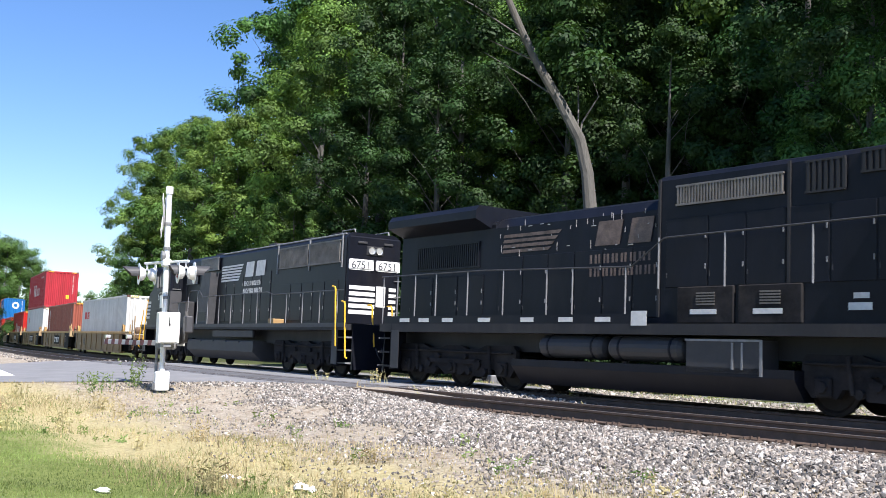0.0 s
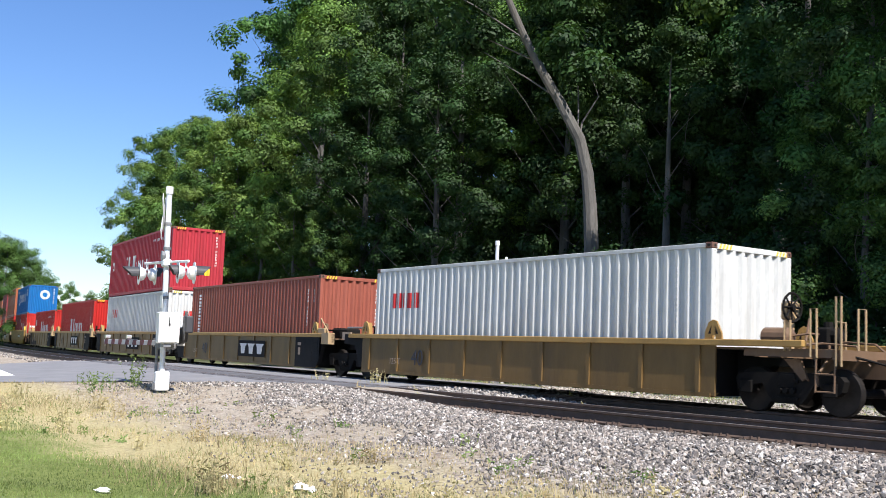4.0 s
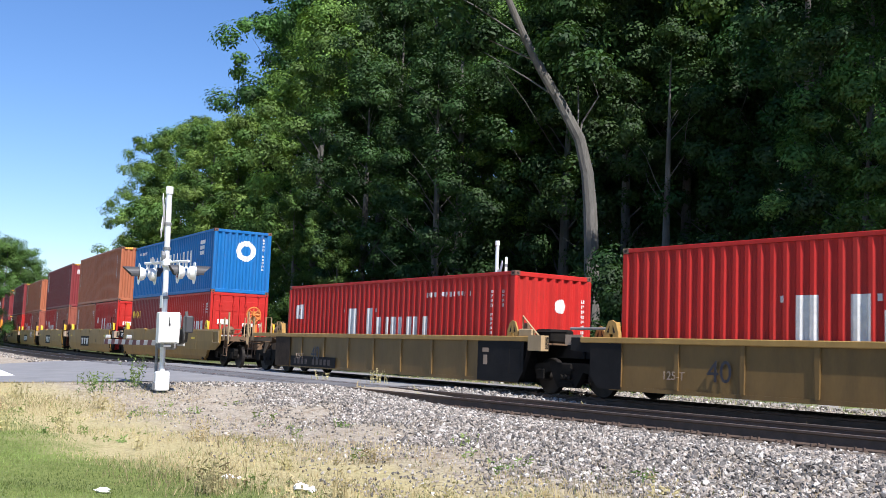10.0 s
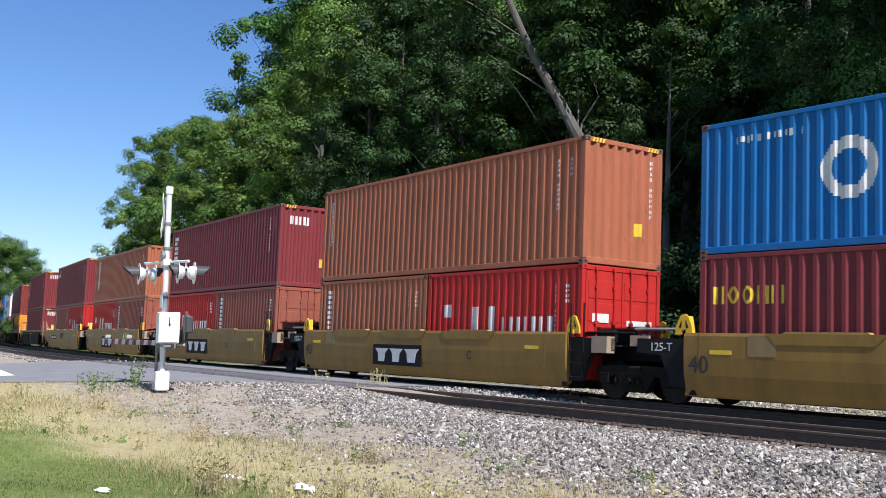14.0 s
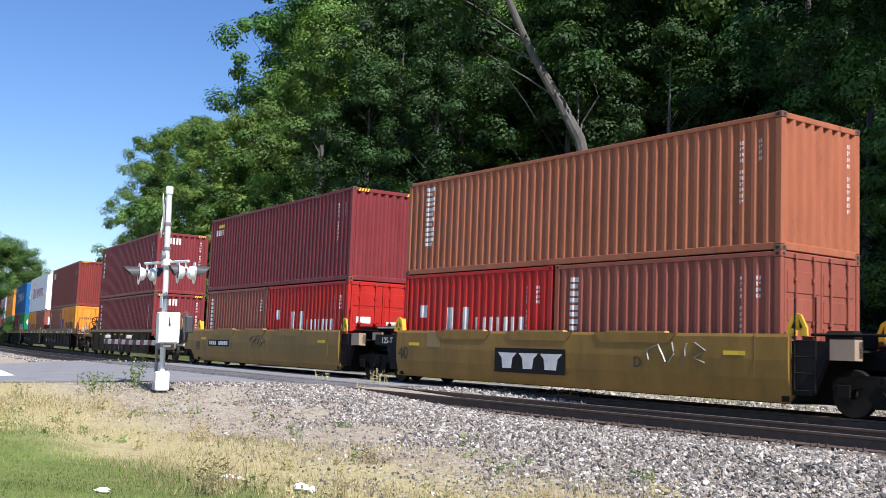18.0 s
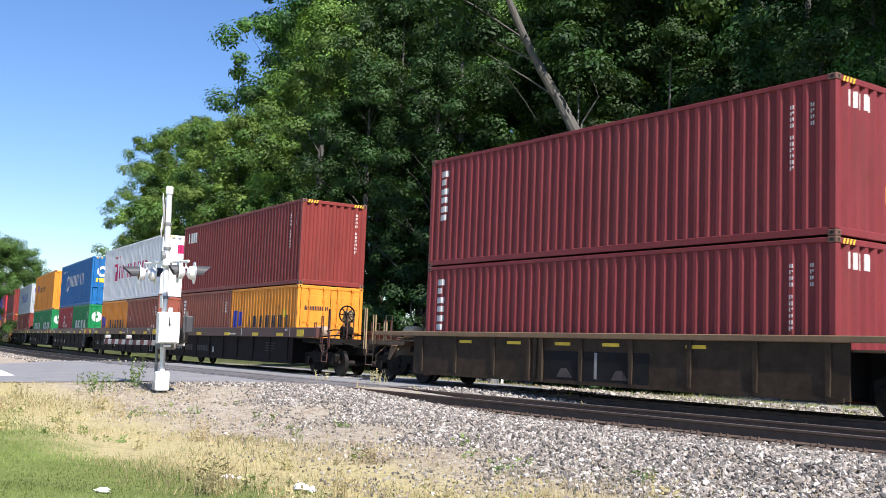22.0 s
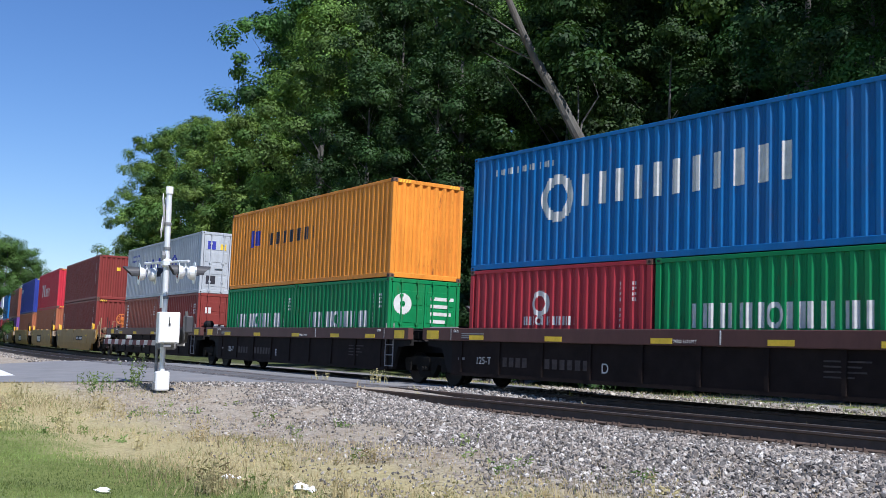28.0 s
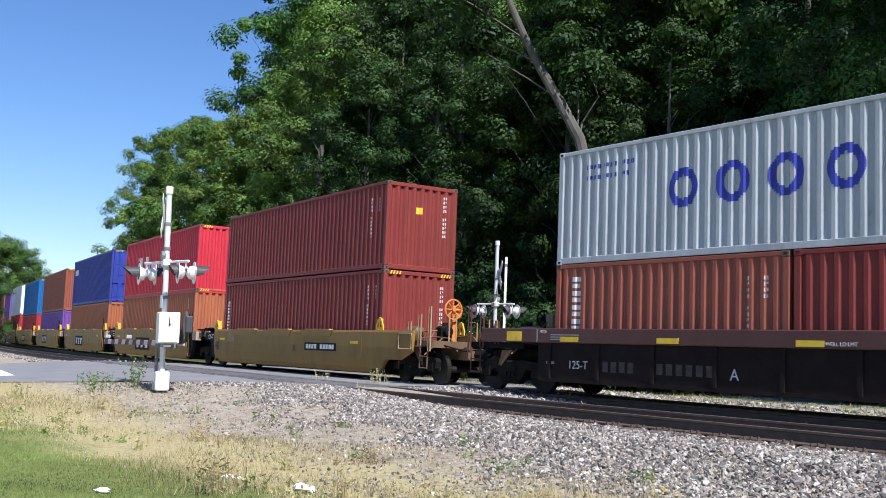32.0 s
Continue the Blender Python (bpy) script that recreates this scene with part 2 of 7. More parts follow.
def road_edges(y):
    y = np.asarray(y, float)
    left = np.interp(y, [-40, 8, 12, 14, 20, 24, 40, 90], [-37.5, -38, -39.5, -41.5, -41.5, -39.5, -37, -37])
    right = np.interp(y, [-40, 7, 10.0, 12.2, 13, 20, 24, 40, 90], [-26.3, -26.5, -24.6, -22.2, -21.2, -20.5, -25, -28, -28])
    return left, right


def road_z(l):
    return np.interp(l, [-40, -20, -12, -7.0, -5.4, 2.4, 4.0, 9, 40], [-0.7, -0.6, -0.3, -0.06, -0.01, -0.01, -0.06, -0.3, -0.3])


def ground_z(x, y):
    x, y = np.asarray(x, float), np.asarray(y, float)
    s, l = along(x, y)
    z = np.interp(l, [-60, -11, -8.6, -7.6, -6.5, -6.0, 2.0, 3.2, 5.0, 12, 40, 90], [-0.72, -0.70, -0.62, -0.48, -0.27, -0.24, -0.24, -0.27, -0.16, 0.05, 0.3, 0.7])
    rough = 0.03 * np.sin(x * 1.7 + 2 * np.sin(y * 0.9)) + 0.03 * np.sin(y * 2.3 + x * 0.6)
    z = z + rough * smooth(-7.2, -9.0, l)
    lo, hi = road_edges(y)
    w = smooth(lo - 5.0, lo - 0.2, x) * (1 - smooth(hi + 0.2, hi + 8.0, x)) * smooth(95, 80, y)
    return z * (1 - w) + (road_z(l) - 0.015) * w


def grid(xs, ys, zf):
    X, Y = np.meshgrid(xs, ys, indexing="ij")
    Z = zf(X.ravel(), Y.ravel())
    v = np.stack([X.ravel(), Y.ravel(), Z], 1)
    n = len(ys)
    f = [(i * n + j, (i + 1) * n + j, (i + 1) * n + j + 1, i * n + j + 1) for i in range(len(xs) - 1) for j in range(n - 1)]
    return v.tolist(), f


def ground_mat():
    m = bpy.data.materials.new("ground_cover")
    m.use_nodes = True
    nt = m.node_tree
    N, L = nt.nodes, nt.links
    bsdf = N["Principled BSDF"]
    co = N.new("ShaderNodeTexCoord")
    sep = N.new("ShaderNodeSeparateXYZ")
    L.new(co.outputs["Object"], sep.inputs[0])

    def noise_(scale, detail=6, rough=0.6):
        n = N.new("ShaderNodeTexNoise")
        n.inputs["Scale"].default_value, n.inputs["Detail"].default_value, n.inputs["Roughness"].default_value = scale, detail, rough
        L.new(co.outputs["Object"], n.inputs["Vector"])
        return n.outputs[0]

    def math_(op, a, b=None, c=None):
        n = N.new("ShaderNodeMath")
        n.operation = op
        for i, q in enumerate((a, b, c)):
            if q is None:
                continue
            if isinstance(q, (int, float)):
                n.inputs[i].default_value = q
            else:
                L.new(q, n.inputs[i])
        return n.outputs[0]

    def ramp(v, a, b):
        n = N.new("ShaderNodeMapRange")
        n.inputs["From Min"].default_value, n.inputs["From Max"].default_value = a, b
        L.new(v, n.inputs[0])
        return n.outputs[0]

    def mix(fac, a, b):
        n = N.new("ShaderNodeMix")
        n.data_type = "RGBA"
        L.new(fac, n.inputs[0])
        for i, q in ((6, a), (7, b)):
            if isinstance(q, tuple):
                n.inputs[i].default_value = (*q, 1)
            else:
                L.new(q, n.inputs[i])
        return n.outputs[2]
    big, mid, fine = noise_(0.35), noise_(1.6), noise_(14, 8, 0.7)
    # the strips follow the track: y plus a slow wave
    y = math_("MULTIPLY_ADD", big, 3.0, sep.outputs[1])
    soil = mix(ramp(fine, 0.35, 0.65), (0.23, 0.195, 0.15), (0.46, 0.41, 0.335))
    straw = mix(ramp(fine, 0.35, 0.65), (0.31, 0.262, 0.13), (0.51, 0.44, 0.245))
    green = mix(ramp(fine, 0.35, 0.65), (0.115, 0.148, 0.038), (0.20, 0.235, 0.072))
    gravel = mix(ramp(fine, 0.35, 0.65), (0.16, 0.15, 0.14), (0.46, 0.44, 0.42))
    spots = noise_(3.2, 8, 0.75)
    soil = mix(ramp(spots, 0.49, 0.64), soil, (0.24, 0.185, 0.13))
    straw = mix(ramp(spots, 0.55, 0.68), straw, (0.24, 0.25, 0.095))
    col = mix(ramp(math_("MULTIPLY_ADD", mid, 2.2, y), 9.8, 11.4), straw, soil)
    col = mix(ramp(math_("MULTIPLY_ADD", mid, 1.6, y), 8.3, 7.3), col, green)
    col = mix(ramp(math_("MULTIPLY_ADD", mid, 1.2, math_("MULTIPLY_ADD", sep.outputs[0], 0.22, y)), 12.1, 13.2), col, gravel)
    verge = mix(ramp(mid, 0.46, 0.6), gravel, green)
    col = mix(ramp(math_("MULTIPLY_ADD", mid, 1.5, sep.outputs[1]), 21.2, 22.2), col, verge)
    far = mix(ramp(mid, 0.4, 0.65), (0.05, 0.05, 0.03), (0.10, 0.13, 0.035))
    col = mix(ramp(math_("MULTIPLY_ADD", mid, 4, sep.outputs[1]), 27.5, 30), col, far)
    L.new(col, bsdf.inputs["Base Color"])
    bsdf.inputs["Roughness"].default_value = 0.95
    bsdf.inputs["Specular IOR Level"].default_value = 0.15
    bp = N.new("ShaderNodeBump")
    bp.inputs["Strength"].default_value, bp.inputs["Distance"].default_value = 0.8, 0.05
    L.new(fine, bp.inputs["Height"])
    L.new(bp.outputs[0], bsdf.inputs["Normal"])
    return m


_xs = np.concatenate([[-2500, -1200, -600, -350, -220], np.arange(-160, -46, 2.5), np.arange(-46, 8, 0.45), np.arange(8, 60, 4), [90, 160, 350, 900, 2500]])
_ys = np.concatenate([[-2500, -900, -300, -100, -40, -15, -6], np.arange(-2, 24, 0.4), np.arange(24, 70, 2.5), [90, 140, 220, 400, 900, 2500]])
_v, _f = grid(_xs, _ys, ground_z)
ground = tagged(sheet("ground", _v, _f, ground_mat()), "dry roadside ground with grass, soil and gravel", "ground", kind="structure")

ASPHALT = mat("worn_asphalt", (0.19, 0.19, 0.195), 0.85, 0, 0.18, 1.2, 90, 0.4, (0.28, 0.27, 0.26), 0.5)
ASPHALT_NEW = mat("dark_asphalt", (0.10, 0.10, 0.105), 0.85, 0, 0.25, 1.5, 90, 0.4, (0.22, 0.21, 0.20), 0.5)
_ry = np.concatenate([np.arange(-40, 5, 1.5), np.arange(5, 26, 0.35), np.arange(26, 88, 3)])
_v, _f = [], []
for _yy in _ry:
    _lo, _hi = road_edges(_yy)
    _px = np.linspace(float(_lo), float(_hi), 25)
    _s, _l = along(_px, np.full(25, _yy))
    _v += [(float(a), float(_yy), float(b)) for a, b in zip(_px, road_z(_l))]
for _i in range(len(_ry) - 1):
    for _j in range(24):
        # the rails run in slots of the crossing
        _a = _i * 25 + _j
        _f.append((_a, _a + 1, _a + 26, _a + 25))
_keep = []
for _q in _f:
    _cx, _cy = sum(_v[i][0] for i in _q) / 4, sum(_v[i][1] for i in _q) / 4
    _s, _l = along([_cx], [_cy])
    if not any(abs(_l[0] - c) < 1.15 for c in (0.0, NEAR)):
        _keep.append(_q)
road = tagged(sheet("road", _v, _keep, ASPHALT), "worn grey asphalt road at the level crossing", "road", kind="structure")


def strip(name, s0, s1, l0, l1, z, material, label, depth=0.15, step=1.0):
    """A slab along the track."""
    n = max(2, int((s1 - s0) / step) + 1)
    v = []
    for s in np.linspace(s0, s1, n):
        for l, zz in ((l0, z), (l1, z), (l1, z - depth), (l0, z - depth)):
            x, y, _ = track(s, l)
            v.append((x, y, zz))
    f = []
    for i in range(n - 1):
        for k in range(4):
            f.append((i * 4 + k, i * 4 + (k + 1) % 4, i * 4 + 4 + (k + 1) % 4, i * 4 + 4 + k))
    f += [(3, 2, 1, 0), tuple(range(4 * n - 4, 4 * n))]
    return sheet(name, v, f, material, smooth=False)


_bar = [(-29.3, 8.75), (-35.6, 9.95), (-35.7, 9.35), (-29.4, 8.15)]
_bz = [float(road_z(along([p[0]], [p[1]])[1])[0]) + 0.006 for p in _bar]
stop_bar = tagged(sheet("stop_line", [(p[0], p[1], z) for p, z in zip(_bar, _bz)], [(0, 1, 2, 3)], WHITE, False), "white painted stop line on the road", "road marking", kind="structure")

# ---------------------------------------------------------------- rails, ties, crossing panels
RAIL_SEC = [(-0.076, -0.19), (0.076, -0.19), (0.076, -0.178), (0.014, -0.155), (0.010, -0.05), (0.036, -0.035), (0.037, -0.006), (0.030, 0.0), (-0.030, 0.0), (-0.037, -0.006), (-0.036, -0.035), (-0.010, -0.05), (-0.014, -0.155), (-0.076, -0.178)]


def rail(parent, centre, side):
    ss = np.concatenate([np.arange(-230, -60, 4.0), np.arange(-60, 12, 1.5), np.arange(12, 120, 8.0)])
    v, f, n = [], [], len(RAIL_SEC)
    for s in ss:
        for dy, z in RAIL_SEC:
            x, y, _ = track(s, centre + side * 0.7525 + dy)
            v.append((x, y, z))
    for i in range(len(ss) - 1):
        f += [(i * n + k, i * n + (k + 1) % n, i * n + n + (k + 1) % n, i * n + n + k) for k in range(n)]
    me = bpy.data.meshes.new("rail")
    me.from_pydata(v, [], f)
    me.materials.append(RAIL_RUST), me.materials.append(RAIL_TOP)
    for i, p in enumerate(me.polygons):
        p.material_index = 1 if i % n in (7,) else 0
    ob = new("rail", me)
    ob.parent = parent
    return tagged(ob, "rusty steel rail with a polished head")


def railway(name, centre, label):
    t = thing(name, label, "railway track", kind="structure")
    for side in (-1, 1):
        rail(t, centre, side)
    tie = Mesh().bevel_box(-0.115, 0.115, -1.3, 1.3, -0.36, -0.194, 0.012).data("tie", WOOD_TIE)
    plate = Mesh()
    for y in (-0.7525, 0.7525):
        plate.box(-0.10, 0.10, y - 0.17, y + 0.17, -0.194, -0.178)
        for dx in (-0.06, 0.06):
            for dy in (-0.10, 0.10):
                plate.box(dx - 0.012, dx + 0.012, y + dy - 0.02, y + dy + 0.02, -0.178, -0.14)
        plate.box(-0.125, -0.10, y - 0.2, y - 0.08, -0.21, -0.15)
    plate = plate.data("tie_plate", RAIL_RUST)
    s = -46.0
    while s < 2.0:
        if not -42 < s < -20.0:
            x, y, h = track(s, centre)
            o = new("tie", tie)
            o.matrix_basis = pose(x, y, 0, 0, 0, math.degrees(h) + random.uniform(-1, 1))
            o.parent = t
            if s > -22:
                p = new("tie_plate", plate)
                p.matrix_basis = pose(x, y, 0, 0, 0, math.degrees(h))
                p.parent = t
        s += 0.52
    return t


far_track = railway("railway_track", 0.0, "ballasted track with rusty rails on wooden ties")
near_track = railway("railway_track", NEAR, "ballasted track with rusty rails on wooden ties")
CONCRETE = mat("crossing_concrete", (0.36, 0.35, 0.34), 0.8, 0, 0.15, 2, 60, 0.3, (0.2, 0.19, 0.18), 0.5)
crossing = thing("crossing_panel", "grey concrete and asphalt crossing panels between the rails", "crossing panel", kind="structure")
for _c in (0.0, NEAR):
    for _a, _b in ((-1.16, -0.83), (-0.67, 0.67), (0.83, 1.16)):
        for _s0 in np.arange(-41.0, -20.5, 2.5):
            _o = strip("panel", _s0 + 0.01, min(_s0 + 2.49, -20.2), _c + _a, _c + _b, -0.005, ASPHALT_NEW if _c else CONCRETE, "")
            _o.parent = crossing

# ---------------------------------------------------------------- ballast, grass
STONE = mat("ballast_stone", (0.255, 0.222, 0.195), 0.9, 0, 0.3, 30, 120, 0.3)
_nt = STONE.node_tree
_gi = _nt.nodes.new("ShaderNodeNewGeometry")
_cr = _nt.nodes.new("ShaderNodeValToRGB")
_cr.color_ramp.interpolation = "CONSTANT"
for _p, _c in ((0.0, (0.10, 0.093, 0.088, 1)), (1.0, (0.50, 0.47, 0.43, 1))):
    _cr.color_ramp.elements[int(_p)].color = _c
for _p, _c in ((0.15, (0.20, 0.178, 0.157, 1)), (0.34, (0.28, 0.245, 0.21, 1)), (0.50, (0.13, 0.12, 0.11, 1)), (0.62, (0.35, 0.32, 0.285, 1)), (0.78, (0.29, 0.25, 0.215, 1)), (0.88, (0.50, 0.47, 0.43, 1))):
    _cr.color_ramp.elements.new(_p).color = _c
_nt.links.new(_gi.outputs["Random Per Island"], _cr.inputs[0])
_hs = [n for n in _nt.nodes if n.type == "HUE_SAT"][0]
_nt.links.new(_cr.outputs[0], _hs.inputs["Color"])
OCT_V = [(-1.3, -0.3, -0.5), (0.6, -1.0, -0.2), (1.2, 0.3, -0.7), (-0.5, 0.9, -0.3), (-0.2, -0.9, 0.5), (0.8, -0.5, 0.35), (0.2, 0.6, 0.7), (-0.9, 0.0, 0.5)]
OCT_F = [(0, 1, 5, 4), (1, 2, 6, 5), (2, 3, 7, 6), (3, 0, 4, 7), (4, 5, 6, 7), (0, 3, 2, 1)]
rng = np.random.default_rng(7)


def rotations(n):
    q = rng.normal(size=(n, 4))
    q /= np.linalg.norm(q, axis=1)[:, None]
    w, x, y, z = q.T
    return np.stack([np.stack([1 - 2 * (y * y + z * z), 2 * (x * y - z * w), 2 * (x * z + y * w)], 1),
                     np.stack([2 * (x * y + z * w), 1 - 2 * (x * x + z * z), 2 * (y * z - x * w)], 1),
                     np.stack([2 * (x * z - y * w), 2 * (y * z + x * w), 1 - 2 * (x * x + y * y)], 1)], 1)


def shoulder(s):
    """Where the ballast ends beside the near track."""
    return np.interp(s, [-26, -20, -15, -11, -8, 0], [-6.3, -6.9, -7.2, -7.9, -8.6, -9.6])


def scatter_stones(name, n, s0, s1, l0, l1, size, label, lift=0.3, edge=None):
    s, l = rng.uniform(s0, s1, n), rng.uniform(l0, l1, n)
    if edge:
        d = l - shoulder(s) + 0.5 * np.sin(s * 1.9 + np.sin(l * 2)) * (l < -6)
        keep = rng.uniform(0, 1, n) < (smooth(-0.5, 0.5, d) if edge > 0 else 0.6 * smooth(-4.2, 0.2, d) * (0.25 + 0.75 * smooth(-0.3, 0.5, np.sin(s * 1.3 + 2 * np.sin(l * 1.7)) + 0.6 * np.sin(l * 4.1 + s))))
        s, l = s[keep], l[keep]
    h = np.interp(s, _g, _h)
    x, y = np.interp(s, _g, _x) - np.sin(h) * l, np.interp(s, _g, _y) + np.cos(h) * l
    lo, hi = road_edges(y)
    ok = (x < lo - 0.3) | (x > hi + 0.2)
    x, y = x[ok], y[ok]
    n = len(x)
    r = size * rng.uniform(0.6, 1.4, n)
    m = np.zeros((n, 3, 4))
    m[:, :, :3] = rotations(n) * (r[:, None, None] * rng.uniform(0.45, 1.3, (n, 1, 3)))
    m[:, 0, 3], m[:, 1, 3], m[:, 2, 3] = x, y, ground_z(x, y) + r * lift + rng.uniform(0, 0.015, n)
    return tagged(new(name, shells(name, OCT_V, OCT_F, m, STONE)), label, "ballast", kind="stuff")


scatter_stones("ballast", 52000, -24, -1.5, -10.0, -5.05, 0.0285, "grey crushed-stone ballast on the track shoulder", edge=1)
scatter_stones("loose_stones", 42000, -26, -1.5, -11.6, -5.3, 0.019, "loose pale stones strewn on dry soil", edge=-1)
scatter_stones("ballast", 9000, -20, -1.5, -3.3, 3.5, 0.034, "grey crushed-stone ballast between the tracks")
scatter_stones("ballast", 4000, -75, -42, -6.3, 3.5, 0.04, "grey crushed-stone ballast beyond the crossing")
GRASS = leaf_mat("grass_green", (0.158, 0.196, 0.056), (0.20, 0.28, 0.06))
WEED = leaf_mat("weed_green", (0.17, 0.24, 0.07), (0.22, 0.30, 0.07))
YELLOW_LEAF = leaf_mat("leaf_yellow", (0.38, 0.40, 0.07), (0.45, 0.48, 0.08))
STRAW = leaf_mat("grass_dry", (0.42, 0.35, 0.185), (0.52, 0.44, 0.22))


def blades(name, n, box, height, width, material, label, keep):
    x, y = rng.uniform(box[0], box[1], n), rng.uniform(box[2], box[3], n)
    ok = keep(x, y) > rng.uniform(0, 1, n)
    x, y = x[ok], y[ok]
    n = len(x)
    z = ground_z(x, y) - 0.01
    hgt = height * rng.uniform(0.5, 1.4, n)
    a = rng.uniform(0, 2 * np.pi, n)
    lean = rng.normal(0, 0.35, (n, 2)) * hgt[:, None]
    w = width * rng.uniform(0.6, 1.3, n)
    v = np.zeros((n, 3, 3))
    v[:, 0] = np.stack([x - np.cos(a) * w, y - np.sin(a) * w, z], 1)
    v[:, 1] = np.stack([x + np.cos(a) * w, y + np.sin(a) * w, z], 1)
    v[:, 2] = np.stack([x + lean[:, 0], y + lean[:, 1], z + hgt], 1)
    return tagged(new(name, quads(name, v, material, 3)), label, "grass", kind="stuff")


def patch(x, y, f, seed):
    return 0.5 + 0.5 * np.sin(x * f + seed + 1.7 * np.sin(y * f * 0.7 + seed)) * np.sin(y * f * 1.3 + seed * 2 + np.sin(x * f * 0.6))


def green_keep(x, y):
    return smooth(6.3, 5.5, y + 0.5 * np.sin(x * 0.35)) * (0.55 + 0.45 * patch(x, y, 1.5, 1))


def straw_keep(x, y):
    lo, hi = road_edges(y)
    return smooth(5.0, 6.4, y + 0.7 * np.sin(x * 0.4)) * smooth(11, 7.5, y) * patch(x, y, 0.9, 4) ** 1.5 * ((x < lo) | (x > hi + 0.3))


blades("grass", 150000, (-27, -4, 1.0, 7.4), 0.034, 0.007, GRASS, "short green lawn grass", green_keep)
blades("dry_grass", 85000, (-27, -3, 4.0, 11), 0.085, 0.006, STRAW, "dry straw-coloured grass along the railway", straw_keep)
blades("grass", 40000, (-27, -3, 4.8, 10), 0.07, 0.006, GRASS, "pale green grass among the straw", lambda x, y: straw_keep(x, y) * patch(x, y, 1.3, 9))



scatter_stones("ballast", 5000, -24, -1.5, 2.0, 5.5, 0.04, "pale stones on the far side of the tracks")
blades("dry_grass", 5000, (-30, -3, 20.6, 27), 0.10, 0.012, STRAW, "pale dry grass beyond the tracks", lambda x, y: patch(x, y, 0.8, 2))
blades("grass", 7000, (-30, -3, 20.6, 27), 0.09, 0.012, GRASS, "green grass beyond the tracks", lambda x, y: patch(x, y, 0.7, 5))


def weed(name, label, x, y, height, stems, material, spread=0.12, leafy=True):
    """A clump of upright stems with narrow leaves."""
    n = stems
    base = np.stack([x + rng.normal(0, spread * 0.5, n), y + rng.normal(0, spread * 0.5, n)], 1)
    z0 = ground_z(base[:, 0], base[:, 1])
    hg = height * rng.uniform(0.5, 1.1, n)
    lean = rng.normal(0, 0.22, (n, 2)) * hg[:, None]
    tri = []
    for i in range(n):
        p0 = np.array([base[i, 0], base[i, 1], z0[i] - 0.02])
        p1 = p0 + np.array([lean[i, 0], lean[i, 1], hg[i]])
        w = np.array([0.004, 0.003, 0])
        tri.append([p0 - w, p0 + w, p1])
        k = int(8 * hg[i] / 0.3) if leafy else 3
        for j in range(k):
            t = rng.uniform(0.15, 1.0)
            c = p0 + (p1 - p0) * t
            d = rng.normal(size=3) * np.array([1, 1, 0.6])
            d = d / np.linalg.norm(d) * 0.07 * rng.uniform(0.5, 1.3)
            q = np.cross(d, rng.normal(size=3))
            q = q / np.linalg.norm(q) * 0.012
            tri += [[c - q, c + q, c + d], [c, c + q * 1.5 + d * 0.5, c + d]]
    return tagged(new(name, quads(name, np.array(tri), material, 3)), label, "weed", kind="stuff")


for _i in range(46):
    _wx, _wy = rng.uniform(-25, -4), rng.uniform(5.5, 10.5)
    if rng.uniform() < 0.75 and not (-42 < _wx < -23.5 and _wy > 6):
        weed("weed", "small green weed in the dry grass", _wx, _wy, rng.uniform(0.08, 0.22), int(rng.integers(5, 11)), WEED, 0.16)
for _i in range(30):
    _wx, _wy = rng.uniform(-24, -5), rng.uniform(4.8, 8.5)
    weed("grass_tuft", "dry straw-coloured grass tuft", _wx, _wy, rng.uniform(0.25, 0.5), int(rng.integers(14, 30)), STRAW, 0.2, False)
weed("weed", "tall leafy weed beside the signal mast", -23.2, 9.55, 0.75, 16, WEED, 0.22)
weed("weed", "low green weeds by the road edge", -24.2, 8.9, 0.35, 18, WEED, 0.4)
weed("weed", "low green weeds by the road edge", -22.9, 8.6, 0.4, 14, WEED, 0.3)
_wx, _wy, _ = track(-22.6, -2.2)
weed("weed", "small yellow-green plant between the rails", -17.2, 17.72, 0.2, 7, YELLOW_LEAF, 0.06)
weed("grass_tuft", "dry grass tuft growing between the tracks", _wx, _wy, 0.42, 22, STRAW, 0.3, False)
_wx, _wy, _ = track(-24.4, -3.0)
weed("grass_tuft", "dry grass tuft growing between the tracks", _wx, _wy, 0.28, 14, STRAW, 0.25, False)
for _ws in (-19.5, -17.2, -14.4, -13.6, -11.0, -9.4):
    _wx, _wy, _ = track(_ws, NEAR + random.choice((-0.5, 0.3, 1.6)))
    weed("weed", "sparse dry weed between the rails", _wx, _wy, 0.26, 4, STRAW, 0.1, False)

